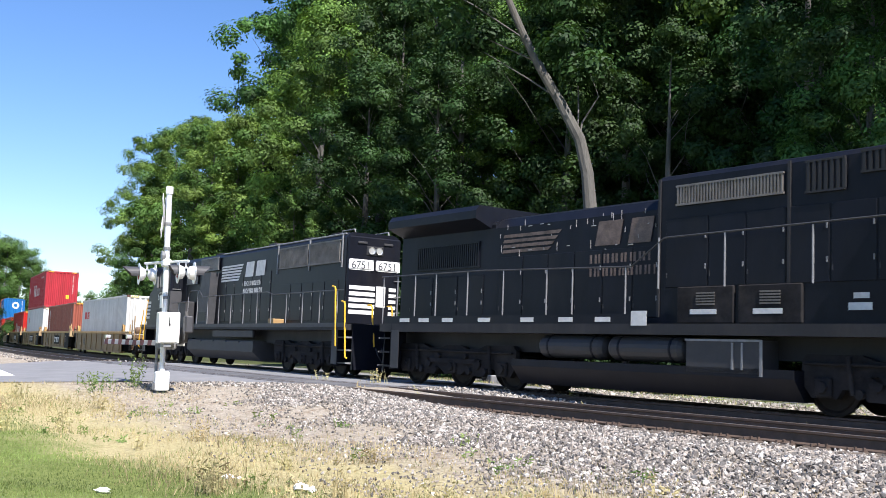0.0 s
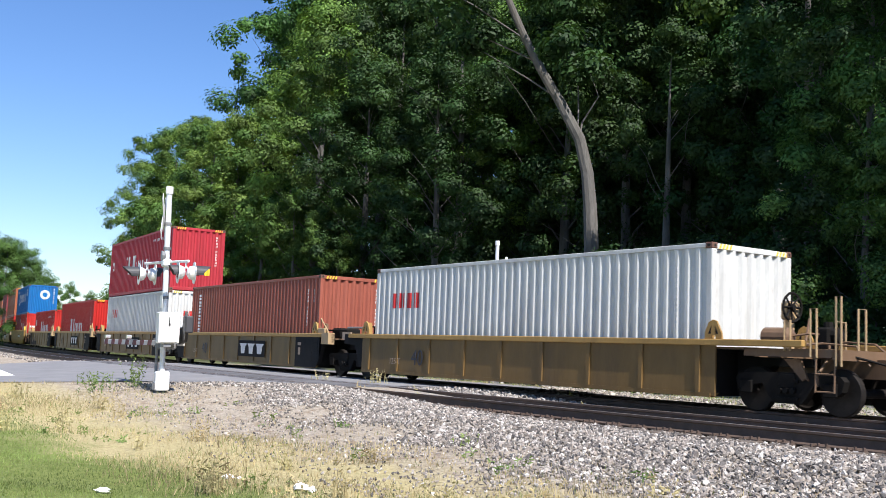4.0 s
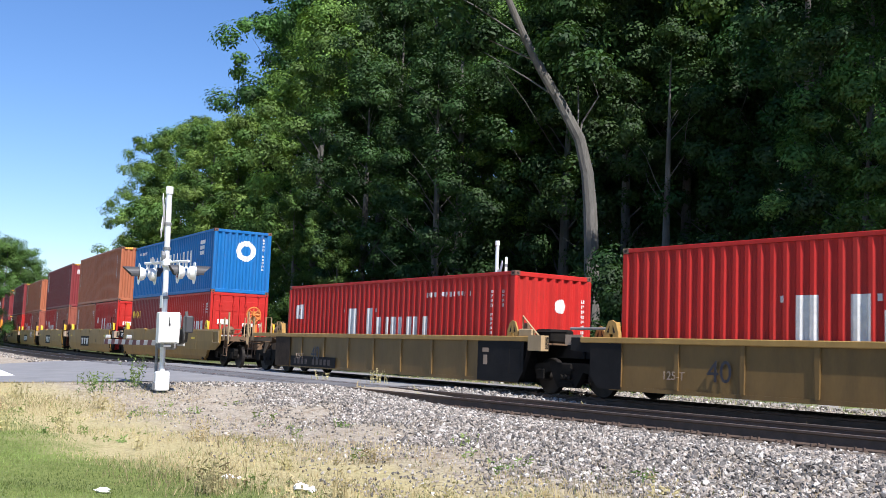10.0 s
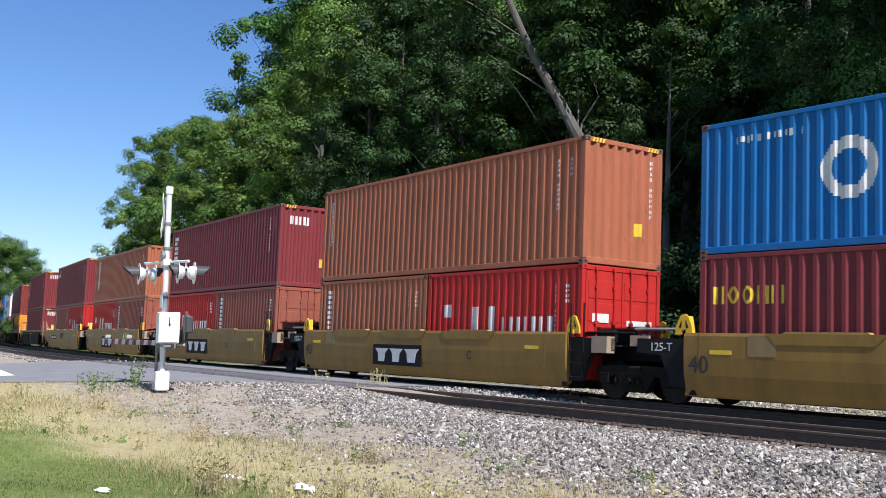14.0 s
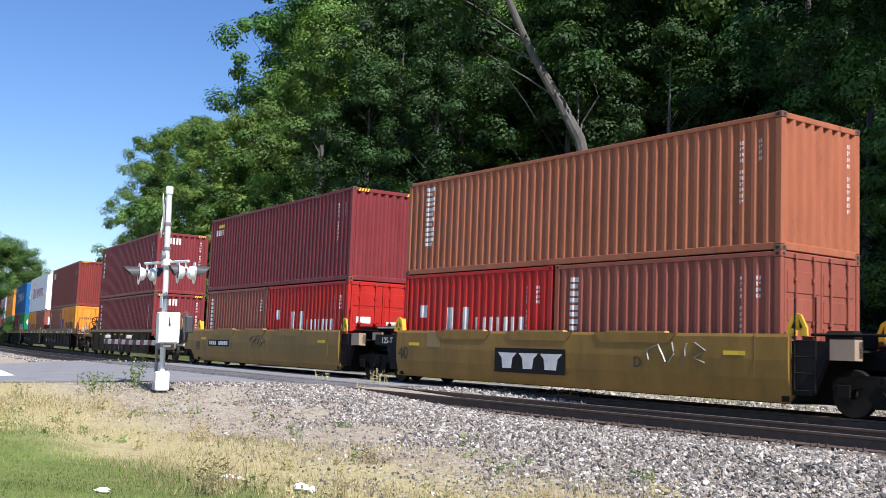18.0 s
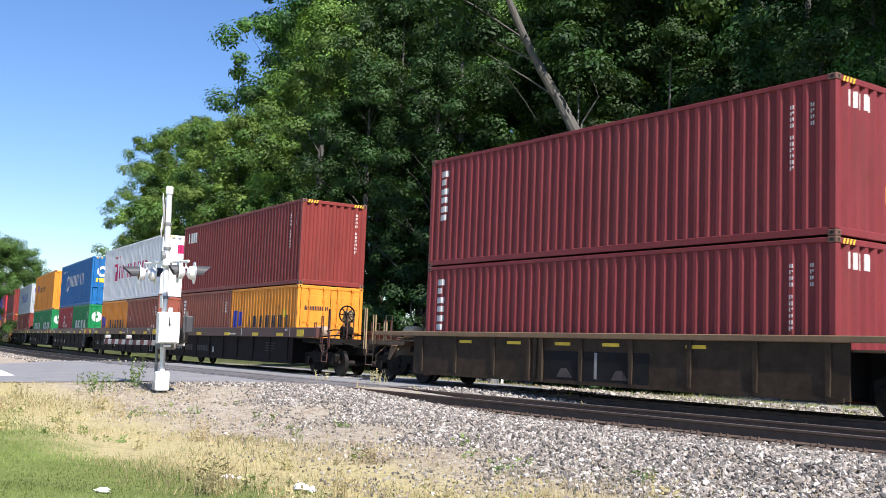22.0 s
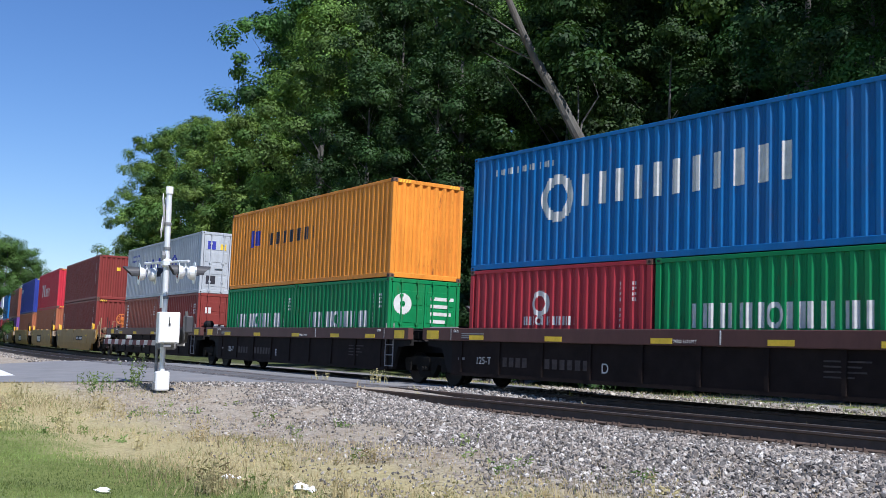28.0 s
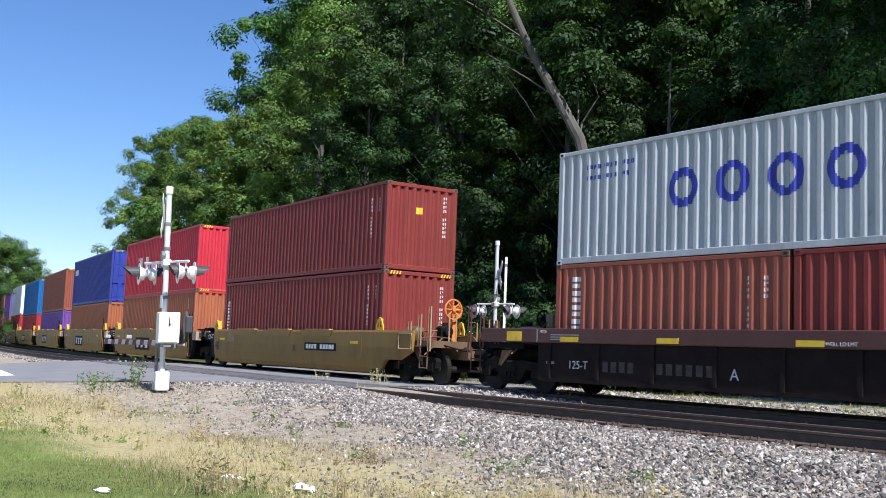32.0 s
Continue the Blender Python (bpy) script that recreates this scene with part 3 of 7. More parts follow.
# ---------------------------------------------------------------- trees
def tree_parts(seed, height, radius, base, clumps, leaves, size, leaf, lean=0.0, spread=0.75, path=None, every=4):
    """Mesh data for a tree: a tapered trunk, limbs that reach the clumps, and a crown of many small leaves."""
    r = np.random.default_rng(seed)
    trunk, limbs = Mesh(), Mesh()
    ph = r.uniform(0, 6.28)
    axis = lambda t: Vector((lean * height * t * t * 0.5 + 0.25 * math.sin(3 * t + ph) * t, 0.25 * math.cos(2.6 * t + ph) * t, t * height * 0.93))
    if path:
        axis = lambda t: Vector((float(np.interp(t * height * 0.93, [p[1] for p in path], [p[0] for p in path])), 0.1 * math.sin(4 * t + ph), t * height * 0.93))
    rad = 0.011 * height + 0.08
    ts = [0, 0.02, 0.08] + [0.14 + 0.06 * i for i in range(14)]
    r_limb = np.random.default_rng(seed + 100)
    trunk.rod([axis(t) - Vector((0, 0, 0.4)) * (t == 0) for t in ts], [rad * float(np.interp(t, [0, 0.02, 0.08, 0.2, 0.35, 0.5, 0.65, 0.8, 0.92], [1.5, 1.2, 1.0, 0.88, 0.74, 0.6, 0.42, 0.24, 0.08])) for t in ts], 9)
    # boughs spread from the trunk, each carrying a dome of leaf clumps
    per = 4
    boughs = max(6, clumps // per)
    cs, mid = [], []
    for i in range(boughs):
        t = base + (1 - base) * ((i + r.uniform(0, 1)) / boughs) ** 0.9
        env = radius * (math.sin(math.pi * min(1, 0.18 + 0.8 * (t - base) / (1 - base))) ** 0.7) * r.uniform(0.7, 1.1)
        a, q = i * 2.4 + r.uniform(-0.5, 0.5), math.sqrt(r.uniform(0.12, 1))
        c = axis(min(t, 0.98)) + Vector((math.cos(a) * env * q, math.sin(a) * env * q, r.normal(0, 0.3)))
        size_b = radius * 0.19 * r.uniform(0.5, 1.4)
        for k in range(per):
            d = r.normal(size=3)
            d /= np.linalg.norm(d)
            d[2] = d[2] * 0.8 + 0.1
            cs.append(np.array(tuple(c)) + d * size_b * r.uniform(0.6, 1.05))
            mid.append(np.array(tuple(c)) - np.array([0, 0, 0.5 * size_b]))
        if i % max(1, every // 2) == 0:
            f = axis(max(base * 0.8, t - 0.06 - 0.12 * q))
            w = lambda k: Vector((r_limb.normal(0, k), r_limb.normal(0, k), r_limb.normal(0.1, k * 0.6)))
            k = rad * (0.26 * (1 - t) + 0.05)
            limbs.rod([f, f.lerp(c, 0.3) + w(0.22), f.lerp(c, 0.65) + w(0.3), c], [k, k * 0.7, k * 0.42, k * 0.12], 5, False)
    cs, mid = np.array(cs), np.array(mid)
    clumps = len(cs)
    n = clumps * leaves
    ctr = np.repeat(cs, leaves, 0)
    sp = np.repeat(spread * r.uniform(0.55, 1.25, clumps), leaves)
    d = r.normal(size=(n, 3))
    d /= np.linalg.norm(d, axis=1)[:, None]
    p = ctr + d * (sp * r.uniform(0.1, 1, n) ** 0.5)[:, None] * np.array([1.1, 1.1, 0.8])
    out = p - np.repeat(mid, leaves, 0)
    out /= np.linalg.norm(out, axis=1)[:, None]
    nrm = out * 0.7 + d * 0.7 + r.normal(0, 0.25, (n, 3)) + np.array([0, 0, 0.25])
    nrm /= np.linalg.norm(nrm, axis=1)[:, None]
    u = np.cross(nrm, r.normal(size=(n, 3)))
    u /= np.linalg.norm(u, axis=1)[:, None]
    w = np.cross(nrm, u)
    sz = size * r.uniform(0.6, 1.35, n)[:, None]
    v = np.stack([p - u * sz, p - w * sz * 0.55 + nrm * sz * 0.12, p + u * sz, p + w * sz * 0.55 + nrm * sz * 0.12], 1)
    return trunk.data("trunk", BARK), limbs.data("limbs", BARK), quads("crown", v, leaf)


def tree(name, label, parts, m, group="woods beyond the railway", category="tree"):
    t = thing(name, label, category, m, group)
    for nm, me in zip(("trunk", "limb", "crown"), parts):
        o = new(nm, me)
        o.parent = t
    return t


def at(px, dist):
    """A place on the ground, from the share of the way across the view (0 to 1568) and the distance."""
    a = radians(51.456) - math.atan((px - 784) / 1842.0)
    x, y = -math.sin(a) * dist, math.cos(a) * dist
    return x, y, float(ground_z([x], [y])[0])


TALL_A = tree_parts(11, 24, 5.8, 0.24, 190, 230, 0.100, LEAF_A, spread=0.80)
TALL_B = tree_parts(12, 26, 6.2, 0.16, 230, 200, 0.112, LEAF_C, spread=0.88)
TALL_C = tree_parts(13, 22, 5.2, 0.22, 160, 220, 0.098, LEAF_B, spread=0.76)
CANOPY = tree_parts(19, 28, 6.8, 0.50, 210, 190, 0.125, LEAF_A, spread=0.95)
BROAD = tree_parts(14, 18, 5.3, 0.08, 190, 225, 0.094, LEAF_A, spread=0.76)
LIGHT = tree_parts(18, 18, 5.4, 0.06, 105, 230, 0.13, LEAF_A, spread=1.0)
BARE = tree_parts(15, 25, 4.4, 0.62, 84, 190, 0.115, LEAF_C, lean=-0.05, every=6)
LEANING = tree_parts(17, 24, 5.4, 0.55, 105, 190, 0.115, LEAF_C, path=[(0, 0), (0, 4.5), (-0.12, 7), (-0.35, 9.2), (-0.85, 10.4), (-1.9, 12.0), (-3.2, 14.4), (-4.6, 18), (-5.5, 23)], every=7)
BUSH = tree_parts(16, 4.5, 2.4, 0.05, 49, 170, 0.08, LEAF_C, spread=0.6)
KIND = {"a": (TALL_A, "tree", "tall deciduous tree in full green leaf"), "b": (TALL_B, "tree", "tall dark green deciduous tree"), "c": (TALL_C, "tree", "deciduous tree with light green leaves"),
        "r": (BROAD, "tree", "broad leafy green tree"), "t": (CANOPY, "tree", "tall forest tree with a high green canopy"), "n": (BARE, "tree", "tall tree with a bare pale trunk"), "f": (LIGHT, "tree", "broad green tree in the distance"), "l": (LEANING, "tree", "tall tree with a pale leaning trunk"), "u": (BUSH, "bush", "undergrowth bush in shade-darkened green")}
TREES = []


HEIGHTS = {"a": 24, "b": 26, "c": 22, "r": 18, "t": 28, "n": 25, "l": 24, "f": 18, "u": 4.5}


def beside(px, l):
    """The distance at which the line of sight at px is l metres beside the track."""
    ds = np.arange(12.0, 420.0, 0.5)
    a = radians(51.456) - math.atan((px - 784) / 1842.0)
    _, ll = along(-math.sin(a) * ds, math.cos(a) * ds)
    return float(ds[int(np.argmax(ll > l))])


def plant(kind, px, l=None, top=None, scale=1.0, turn=None, dist=None):
    """A tree l metres beside the track (or at a distance), as high as top asks for."""
    parts, name, label = KIND[kind]
    dist = dist or beside(px, l)
    x, y, z = at(px, dist)
    if top is not None:
        horizon = 594.7 + px * 0.0395
        scale = (EYE_H - z + dist * (horizon - top) / 1842.0) / HEIGHTS[kind]
    turn = random.uniform(0, 360) if turn is None else turn
    TREES.append(tree(name, label, parts, pose(x, y, z - 0.1, 0, 0, turn) @ Matrix.Scale(scale, 4), category=name))


# the edge of the woods
for _k, _p, _l, _t in (("c", 556, 12.5, -60), ("a", 600, 13.5, -30), ("b", 640, 11.5, 60), ("b", 700, 14, -90), ("b", 770, 12, 40), ("b", 810, 14, -110), ("c", 862, 19, -60), ("c", 930, 17, 40), ("b", 1000, 17, -150), ("b", 1110, 17, -140),
                       ("b", 1215, 18, -150), ("b", 1300, 18, -160), ("b", 1380, 17, -150), ("b", 1455, 14, -150), ("b", 1545, 11, -170), ("a", 1640, 10, -160)):
    plant(_k, _p, _l, _t)
plant("r", 1535, 9.0, 110, turn=40)
plant("l", 1050, 10.5, None, 1.0, 51)
plant("n", 1176, 13.2, None, 0.62, 200)
plant("n", 1440, 12.5, None, 0.8, 120)
plant("n", 668, 13, None, 0.7, 30)
plant("u", 1052, 8.6, None, 1.05, 20)
plant("u", 1110, 8.8, None, 0.9, 140)
# high canopy over the shaded understorey
for _p, _l in ((1290, 20.5), (1130, 20.0), (1400, 20.5)):
    plant("t", _p, _l, None, 1.0)
# behind it
for _i in range(16):
    plant("abbb"[_i % 4], 540 + _i * 78 + random.uniform(-25, 25), 22 + random.uniform(-2, 4), -100 - 60 * random.random())
for _i in range(14):
    plant("babb"[_i % 4], 560 + _i * 88 + random.uniform(-30, 30), 34 + random.uniform(-4, 4), -80 - 60 * random.random())
# the lower group beyond the crossing
for _k, _p, _l, _t in (("c", 262, 12, 228), ("r", 300, 12, 208), ("c", 335, 12, 186), ("r", 365, 11, 195), ("c", 408, 11, 172), ("r", 450, 13, 165), ("c", 270, 11, 318), ("r", 345, 24, 240), ("a", 510, 26, 150), ("r", 312, 11, 330), ("r", 390, 10.5, 330), ("r", 460, 10.5, 320), ("r", 285, 12, 370), ("r", 520, 10.5, 330), ("r", 600, 10, 340)):
    plant(_k, _p, _l, _t)
# far trees where the line curves away
for _k, _p, _d, _t in (("f", 10, 172, 432), ("f", 38, 178, 440), ("f", 60, 195, 462), ("f", -30, 170, 430), ("f", 92, 250, 492), ("f", 130, 270, 505), ("f", 165, 300, 520), ("f", 200, 300, 520), ("a", -70, 160, 430), ("f", 24, 215, 436), ("f", -12, 190, 425)):
    plant(_k, _p, None, _t, dist=_d)
plant("f", -22, None, 470, dist=112)
plant("f", -60, None, 440, dist=105)
plant("u", -2, None, 540, dist=116)
for _i in range(34):
    plant("u", 300 + _i * 40 + random.uniform(-15, 15), 9.0 + random.uniform(-0.5, 5), None, random.uniform(0.6, 1.1))
# the woods go on to the right, out of view, added to shade the edge
for _i in range(13):
    _x0, _y0, _ = track(-2.0 + _i * 4.0, 11.5 + 4.0 * (_i % 2))
    TREES.append(tree("tree", "tall dark green deciduous tree", TALL_B if _i > 3 else CANOPY, pose(_x0, _y0, 0, 0, 0, _i * 77) @ Matrix.Scale(1.12 + 0.1 * (_i % 3), 4)))
# ---------------------------------------------------------------- containers
PITCH, DEPTH = 0.278, 0.045


def groove(u):
    """Depth of the corrugation at u metres along a wall."""
    return float(np.interp(u % PITCH, [0, 0.040, 0.100, 0.178, 0.238, PITCH], [0, 0, DEPTH, DEPTH, 0, 0]))


def breaks(a, b):
    out = [a]
    k = math.floor(a / PITCH)
    while k * PITCH < b:
        out += [k * PITCH + q for q in (0.040, 0.100, 0.178, 0.238) if a < k * PITCH + q < b]
        k += 1
    return out + [b]


def corrugated(u0, u1, z0, z1, place):
    """A corrugated wall; place(u, depth, z) gives the point."""
    us = breaks(u0, u1)
    v = [place(u, groove(u), z) for u in us for z in (z0, z1)]
    m = Mesh()
    return m.add(v, [(2 * i, 2 * i + 2, 2 * i + 3, 2 * i + 1) for i in range(len(us) - 1)])


def on_wall(rects, place, proud=0.004):
    """Markings that follow the corrugation: rectangles u0, u1, z0, z1."""
    m = Mesh()
    for u0, u1, z0, z1 in rects:
        us = breaks(u0, u1)
        m.add([place(u, groove(u) - proud, z) for u in us for z in (z0, z1)], [(2 * i, 2 * i + 2, 2 * i + 3, 2 * i + 1) for i in range(len(us) - 1)])
    return m


_SHARED = {}
HALF_W = 1.219


def wall_place(L, wall):
    a = HALF_W - 0.006
    if wall == "near":
        return lambda u, d, z: (u, -a + d, z)
    if wall == "far":
        return lambda u, d, z: (-u, a - d, z)
    if wall == "front":
        return lambda u, d, z: (L / 2 - 0.012 - d * 1.4, u, z)
    return lambda u, d, z: (-L / 2 + 0.012 + d * 1.4, -u, z)


def container_meshes(L, H):
    """Shared mesh data for one size of container."""
    if (L, H) in _SHARED:
        return _SHARED[(L, H)]
    d = {}
    x, w = L / 2 - 0.15, HALF_W - 0.11
    for wall, e in (("near", x), ("far", x), ("front", w), ("back", w)):
        d[wall] = corrugated(-e, e, 0.16, H - 0.10, wall_place(L, wall)).data("side_panel")
    roof = Mesh()
    us = breaks(-x, x)
    roof.add([(u, y, H - 0.022 - groove(u) * 0.5) for u in us for y in (-HALF_W + 0.06, HALF_W - 0.06)], [(2 * i, 2 * i + 1, 2 * i + 3, 2 * i + 2) for i in range(len(us) - 1)])
    d["roof"] = roof.data("roof_panel")
    d["floor"] = Mesh().box(-x, x, -HALF_W + 0.08, HALF_W - 0.08, 0.12, 0.16).data("floor")
    post = Mesh()
    post.bevel_box(-0.075, 0.075, -0.055, 0.055, 0.12, H - 0.12, 0.015)
    d["post"] = post.data("corner_post")
    d["top_rail"] = Mesh().bevel_box(-x, x, -0.03, 0.03, H - 0.10, H - 0.012, 0.01).data("top_rail")
    d["bottom_rail"] = Mesh().bevel_box(-x, x, -0.03, 0.03, 0.03, 0.165, 0.01).data("bottom_rail")
    d["header"] = Mesh().bevel_box(-0.05, 0.05, -w, w, H - 0.13, H - 0.015, 0.012).data("header")
    d["sill"] = Mesh().bevel_box(-0.05, 0.05, -w, w, 0.02, 0.165, 0.012).data("sill")
    # corner casting; the dark of its holes is painted as flat discs
    c = Mesh()
    c.bevel_box(-0.089, 0.089, -0.081, 0.081, 0.0, 0.118, 0.012)
    solid = len(c.f)
    ring = np.linspace(0, 6.283, 9)[:-1]
    for q in (-1, 1):
        c.add([(q * 0.0905, 0.03 * math.cos(t), 0.06 + 0.035 * math.sin(t)) for t in ring], [tuple(range(8))])
        c.add([(0.045 * math.cos(t), q * 0.0825, 0.06 + 0.03 * math.sin(t)) for t in ring], [tuple(range(8))])
    d["casting"] = c.data("corner_casting")
    d["casting"].materials.append(None), d["casting"].materials.append(M_HOLE_SHADE)
    for i, p in enumerate(d["casting"].polygons):
        p.material_index = int(i >= solid)
    # one door leaf with two locking bars
    leaf = Mesh()
    leaf.box(-0.03, 0.0, 0.01, w - 0.02, 0.17, H - 0.135)
    for i in range(4):
        z = 0.30 + i * (H - 0.55) / 4
        leaf.bevel_box(0.0, 0.012, 0.07, w - 0.09, z, z + (H - 0.55) / 4 - 0.10, 0.01)
    d["door"] = leaf.data("door")
    bar = Mesh()
    for y in (0.26, 0.80):
        bar.rod([(0.04, y, 0.06), (0.04, y, H - 0.05)], 0.023, 6)
        for z in (0.14, 0.5, H * 0.5, H - 0.5, H - 0.09):
            bar.box(0.0, 0.06, y - 0.05, y + 0.05, z - 0.035, z + 0.035)
        bar.box(0.045, 0.07, y - 0.02, y + 0.34, 1.05, 1.10)
    d["lock"] = bar.data("locking_bar")
    _SHARED[(L, H)] = d
    return d


CASTING = mat("casting_steel", (0.15, 0.075, 0.052), 0.6, 0.2, 0.3, 6, 40, 0.2)
M_HOLE_SHADE = mat("casting_hole_shade", (0.012, 0.011, 0.010), 0.9)


def container(L, H, paint_, label, marks=(), door=False, marking_mat=None, far_detail=False):
    """A shipping container with its origin in the middle of its floor; its front end looks along +x."""
    d = container_meshes(L, H)
    t = thing("shipping_container", label, "container", group="containers on the train")
    part("side_panel", d["near"], paint_, t), part("side_panel", d["far"], paint_, t)
    part("end_panel", d["back"], paint_, t)
    if door:
        for s in (-1, 1):
            o = part("door", d["door"], paint_, t)
            part("locking_bar", d["lock"], paint_, o)
            o.matrix_basis = pose(L / 2 - 0.02, 0, 0) @ Matrix.Diagonal((1, s, 1, 1))
    else:
        part("end_panel", d["front"], paint_, t)
    part("roof_panel", d["roof"], paint_, t), part("floor", d["floor"], CASTING, t)
    for sy in (-1, 1):
        part("top_rail", d["top_rail"], paint_, t).location = (0, sy * (HALF_W - 0.032), 0)
        part("bottom_rail", d["bottom_rail"], paint_, t).location = (0, sy * (HALF_W - 0.032), 0)
        for sx in (-1, 1):
            part("corner_post", d["post"], paint_, t).location = (sx * (L / 2 - 0.078), sy * (HALF_W - 0.057), 0)
            for z in (0, H - 0.118):
                part("corner_casting", d["casting"], CASTING if not door else paint_, t).location = (sx * (L / 2 - 0.088), sy * (HALF_W - 0.080), z)
    for sx in (-1, 1):
        part("header", d["header"], paint_, t).location = (sx * (L / 2 - 0.055), 0, 0)
        part("sill", d["sill"], paint_, t).location = (sx * (L / 2 - 0.055), 0, 0)
    if H > 2.7:
        for s in (-1, 1):
            m = Mesh()
            for k in range(4):
                y0 = s * (0.72 + 0.10 * k)
                x0 = L / 2 - 0.003
                m.add([(x0, y0, H - 0.12), (x0, y0 + 0.05, H - 0.12), (x0, y0 + 0.09, H - 0.02), (x0, y0 + 0.04, H - 0.02)], [(0, 1, 2, 3)])
            tagged(part("corner_hatching", m, M_YELLOW, t), "yellow corner hatching", kind="stuff")
    for wall, colour, rects, lab in marks:
        pl = wall_place(L, wall)
        for g in [r for r in rects if isinstance(r, list)]:
            if len(g) == 2 and not (door and wall == "front"):
                for bar in g:
                    part("letter_bar", on_wall([bar], pl), colour, t)
                continue
            m = Mesh() if door and wall == "front" else on_wall(g, pl)
            if door and wall == "front":
                for u0, u1, z0, z1 in g:
                    m.box(L / 2 - 0.009, L / 2 - 0.004, u0, u1, z0, z1)
            part("emblem", m, colour, t)
        rects = [r for r in rects if isinstance(r, tuple)]
        large = [r for r in rects if (r[1] - r[0]) * (r[3] - r[2]) > 0.018] if not (door and wall == "front") else []
        for g in large:
            part("marking", on_wall([g], pl), colour, t)
        rects = [r for r in rects if r not in large]
        if not rects:
            continue
        if door and wall == "front":
            for u0, u1, z0, z1 in rects:
                part("marking", Mesh().box(L / 2 - 0.009, L / 2 - 0.004, u0, u1, z0, z1), colour, t, lab if "disc" not in lab else "")
        else:
            tagged(part("small_lettering", on_wall(rects, pl), colour, t), lab, kind="stuff")
    return t


# ---------------------------------------------------------------- marks made of plain blocks
def block_word(u, z, h, widths, gap=0.25, slit=0.16):
    """A row of upright blocks, h high, each of two bars; widths in shares of h. One group a block."""
    out = []
    for i, w in enumerate(widths):
        w *= h
        if w < 0.3 * h:
            out.append([(u, u + w, z, z + h)])
        else:
            k = (0.46, 0.30, 0.38)[i % 3]
            out.append([(u, u + w * k, z, z + h), (u + w * (k + 0.20), u + w, z, z + h)])
        u += w + gap * h
    return out


def word(u0, u1, z, h, shapes, gap=0.25):
    """Blocks (b), bars (i) and rings (o) from u0 to u1, h high."""
    n = sum(0.35 if c == "i" else 1 for c in shapes)
    w = (u1 - u0) / (n + gap * (len(shapes) - 1))
    out, u = [], u0
    for i, c in enumerate(shapes):
        k = w * (0.35 if c == "i" else 1)
        if c == "o":
            g = []
            for j in range(17):
                a = -1 + 2 * (j + 0.5) / 17
                r, q = math.sqrt(1 - a * a) * k / 2, math.sqrt(max(0, 0.36 - a * a)) * k / 2 * 0.9
                z0, z1, m = z + h * j / 17, z + h * (j + 1) / 17, u + k / 2
                g += [(m - r, m - q, z0, z1), (m + q, m + r, z0, z1)] if q > 0 else [(m - r, m + r, z0, z1)]
            out.append(g)
        elif c == "i":
            out.append([(u, u + k, z, z + h)])
        else:
            p = (0.30, 0.26, 0.32)[i % 3]
            out.append([(u, u + k * p, z, z + h), (u + k * (1 - p * 0.9), u + k, z, z + h)])
        u += k + gap * w
    return out


def column(u, z, w, n, h):
    """Upright blocks stacked downwards from z."""
    out = []
    for i in range(n):
        zt = z - i * h * 1.25
        out.append([(u, u + w, zt - h * 0.42, zt), (u, u + w * (0.8, 1.0, 0.9)[i % 3], zt - h, zt - h * 0.6)])
    return out


def lines(u, z, w, n, h, pitch):
    """Small unreadable lines as bars."""
    out = []
    for i in range(n):
        k = w * (1, 0.8, 0.9, 0.65)[i % 4]
        if w < 1.2:
            out.append((u, u + k, z - i * pitch - h, z - i * pitch))
            continue
        for j in range(int(k / (h * 0.85))):
            if j % 6 != 5:
                a = u + j * h * 0.85
                out.append((a, a + h * (0.3, 0.55, 0.42)[j % 3], z - i * pitch - h * (1, 0.8, 1, 0.85)[j % 4], z - i * pitch))
    return out


def digits(u, z, w, n, h):
    """A column of small bars, like an upright row of characters."""
    out = []
    for i in range(n):
        if i == 4 and n > 8:
            continue
        zt = z - i * h * 1.5
        out += [(u, u + w * 0.34, zt - h, zt), (u + w * 0.62, u + w, zt - h * (1, 0.55, 0.8)[i % 3], zt)]
    return out


def disc(u, z, r, hole=0.0, n=19):
    """A disc or ring, as one mark."""
    out = []
    for i in range(n):
        a = -r + 2 * r * i / n
        c = a + r / n
        k = math.sqrt(max(0, r * r - c * c))
        q = math.sqrt(max(0, (r * hole) ** 2 - c * c))
        if q > 0:
            out += [(u - k, u - q, z + a, z + a + 2 * r / n), (u + q, u + k, z + a, z + a + 2 * r / n)]
        else:
            out.append((u - k, u + k, z + a, z + a + 2 * r / n))
    return [out]


C_RED = paint("container_red", (0.42, 0.022, 0.018), rust=0.6)
C_CRIMSON = paint("container_crimson", (0.36, 0.032, 0.044), rust=0.6)
C_PINK = paint("container_faded_red", (0.50, 0.035, 0.055), rust=0.6)
C_BROWN = paint("container_brown", (0.27, 0.082, 0.055), rust=0.6)
C_ORANGEBROWN = paint("container_orange_brown", (0.345, 0.117, 0.060), rust=0.6)
C_MAROON = paint("container_maroon", (0.190, 0.034, 0.038), rust=0.6)
C_RUST = paint("container_rust_red", (0.205, 0.039, 0.034), rust=0.6)
C_GREY = paint("container_grey", (0.54, 0.55, 0.53), rust=0.35)
C_STEEL = paint("container_blue_grey", (0.40, 0.43, 0.46), rust=0.4)
C_WHITE = paint("container_white", (0.74, 0.75, 0.76), amount=0.1, rust=0.35)
C_BLUE = paint("container_blue", (0.012, 0.13, 0.36), rust=0.6)
C_NAVY = paint("container_dark_blue", (0.03, 0.05, 0.28), rust=0.6)
C_ORANGE = paint("container_orange", (0.74, 0.27, 0.035), dirt=(0.32, 0.09, 0.02), amount=0.45, rust=0.85)
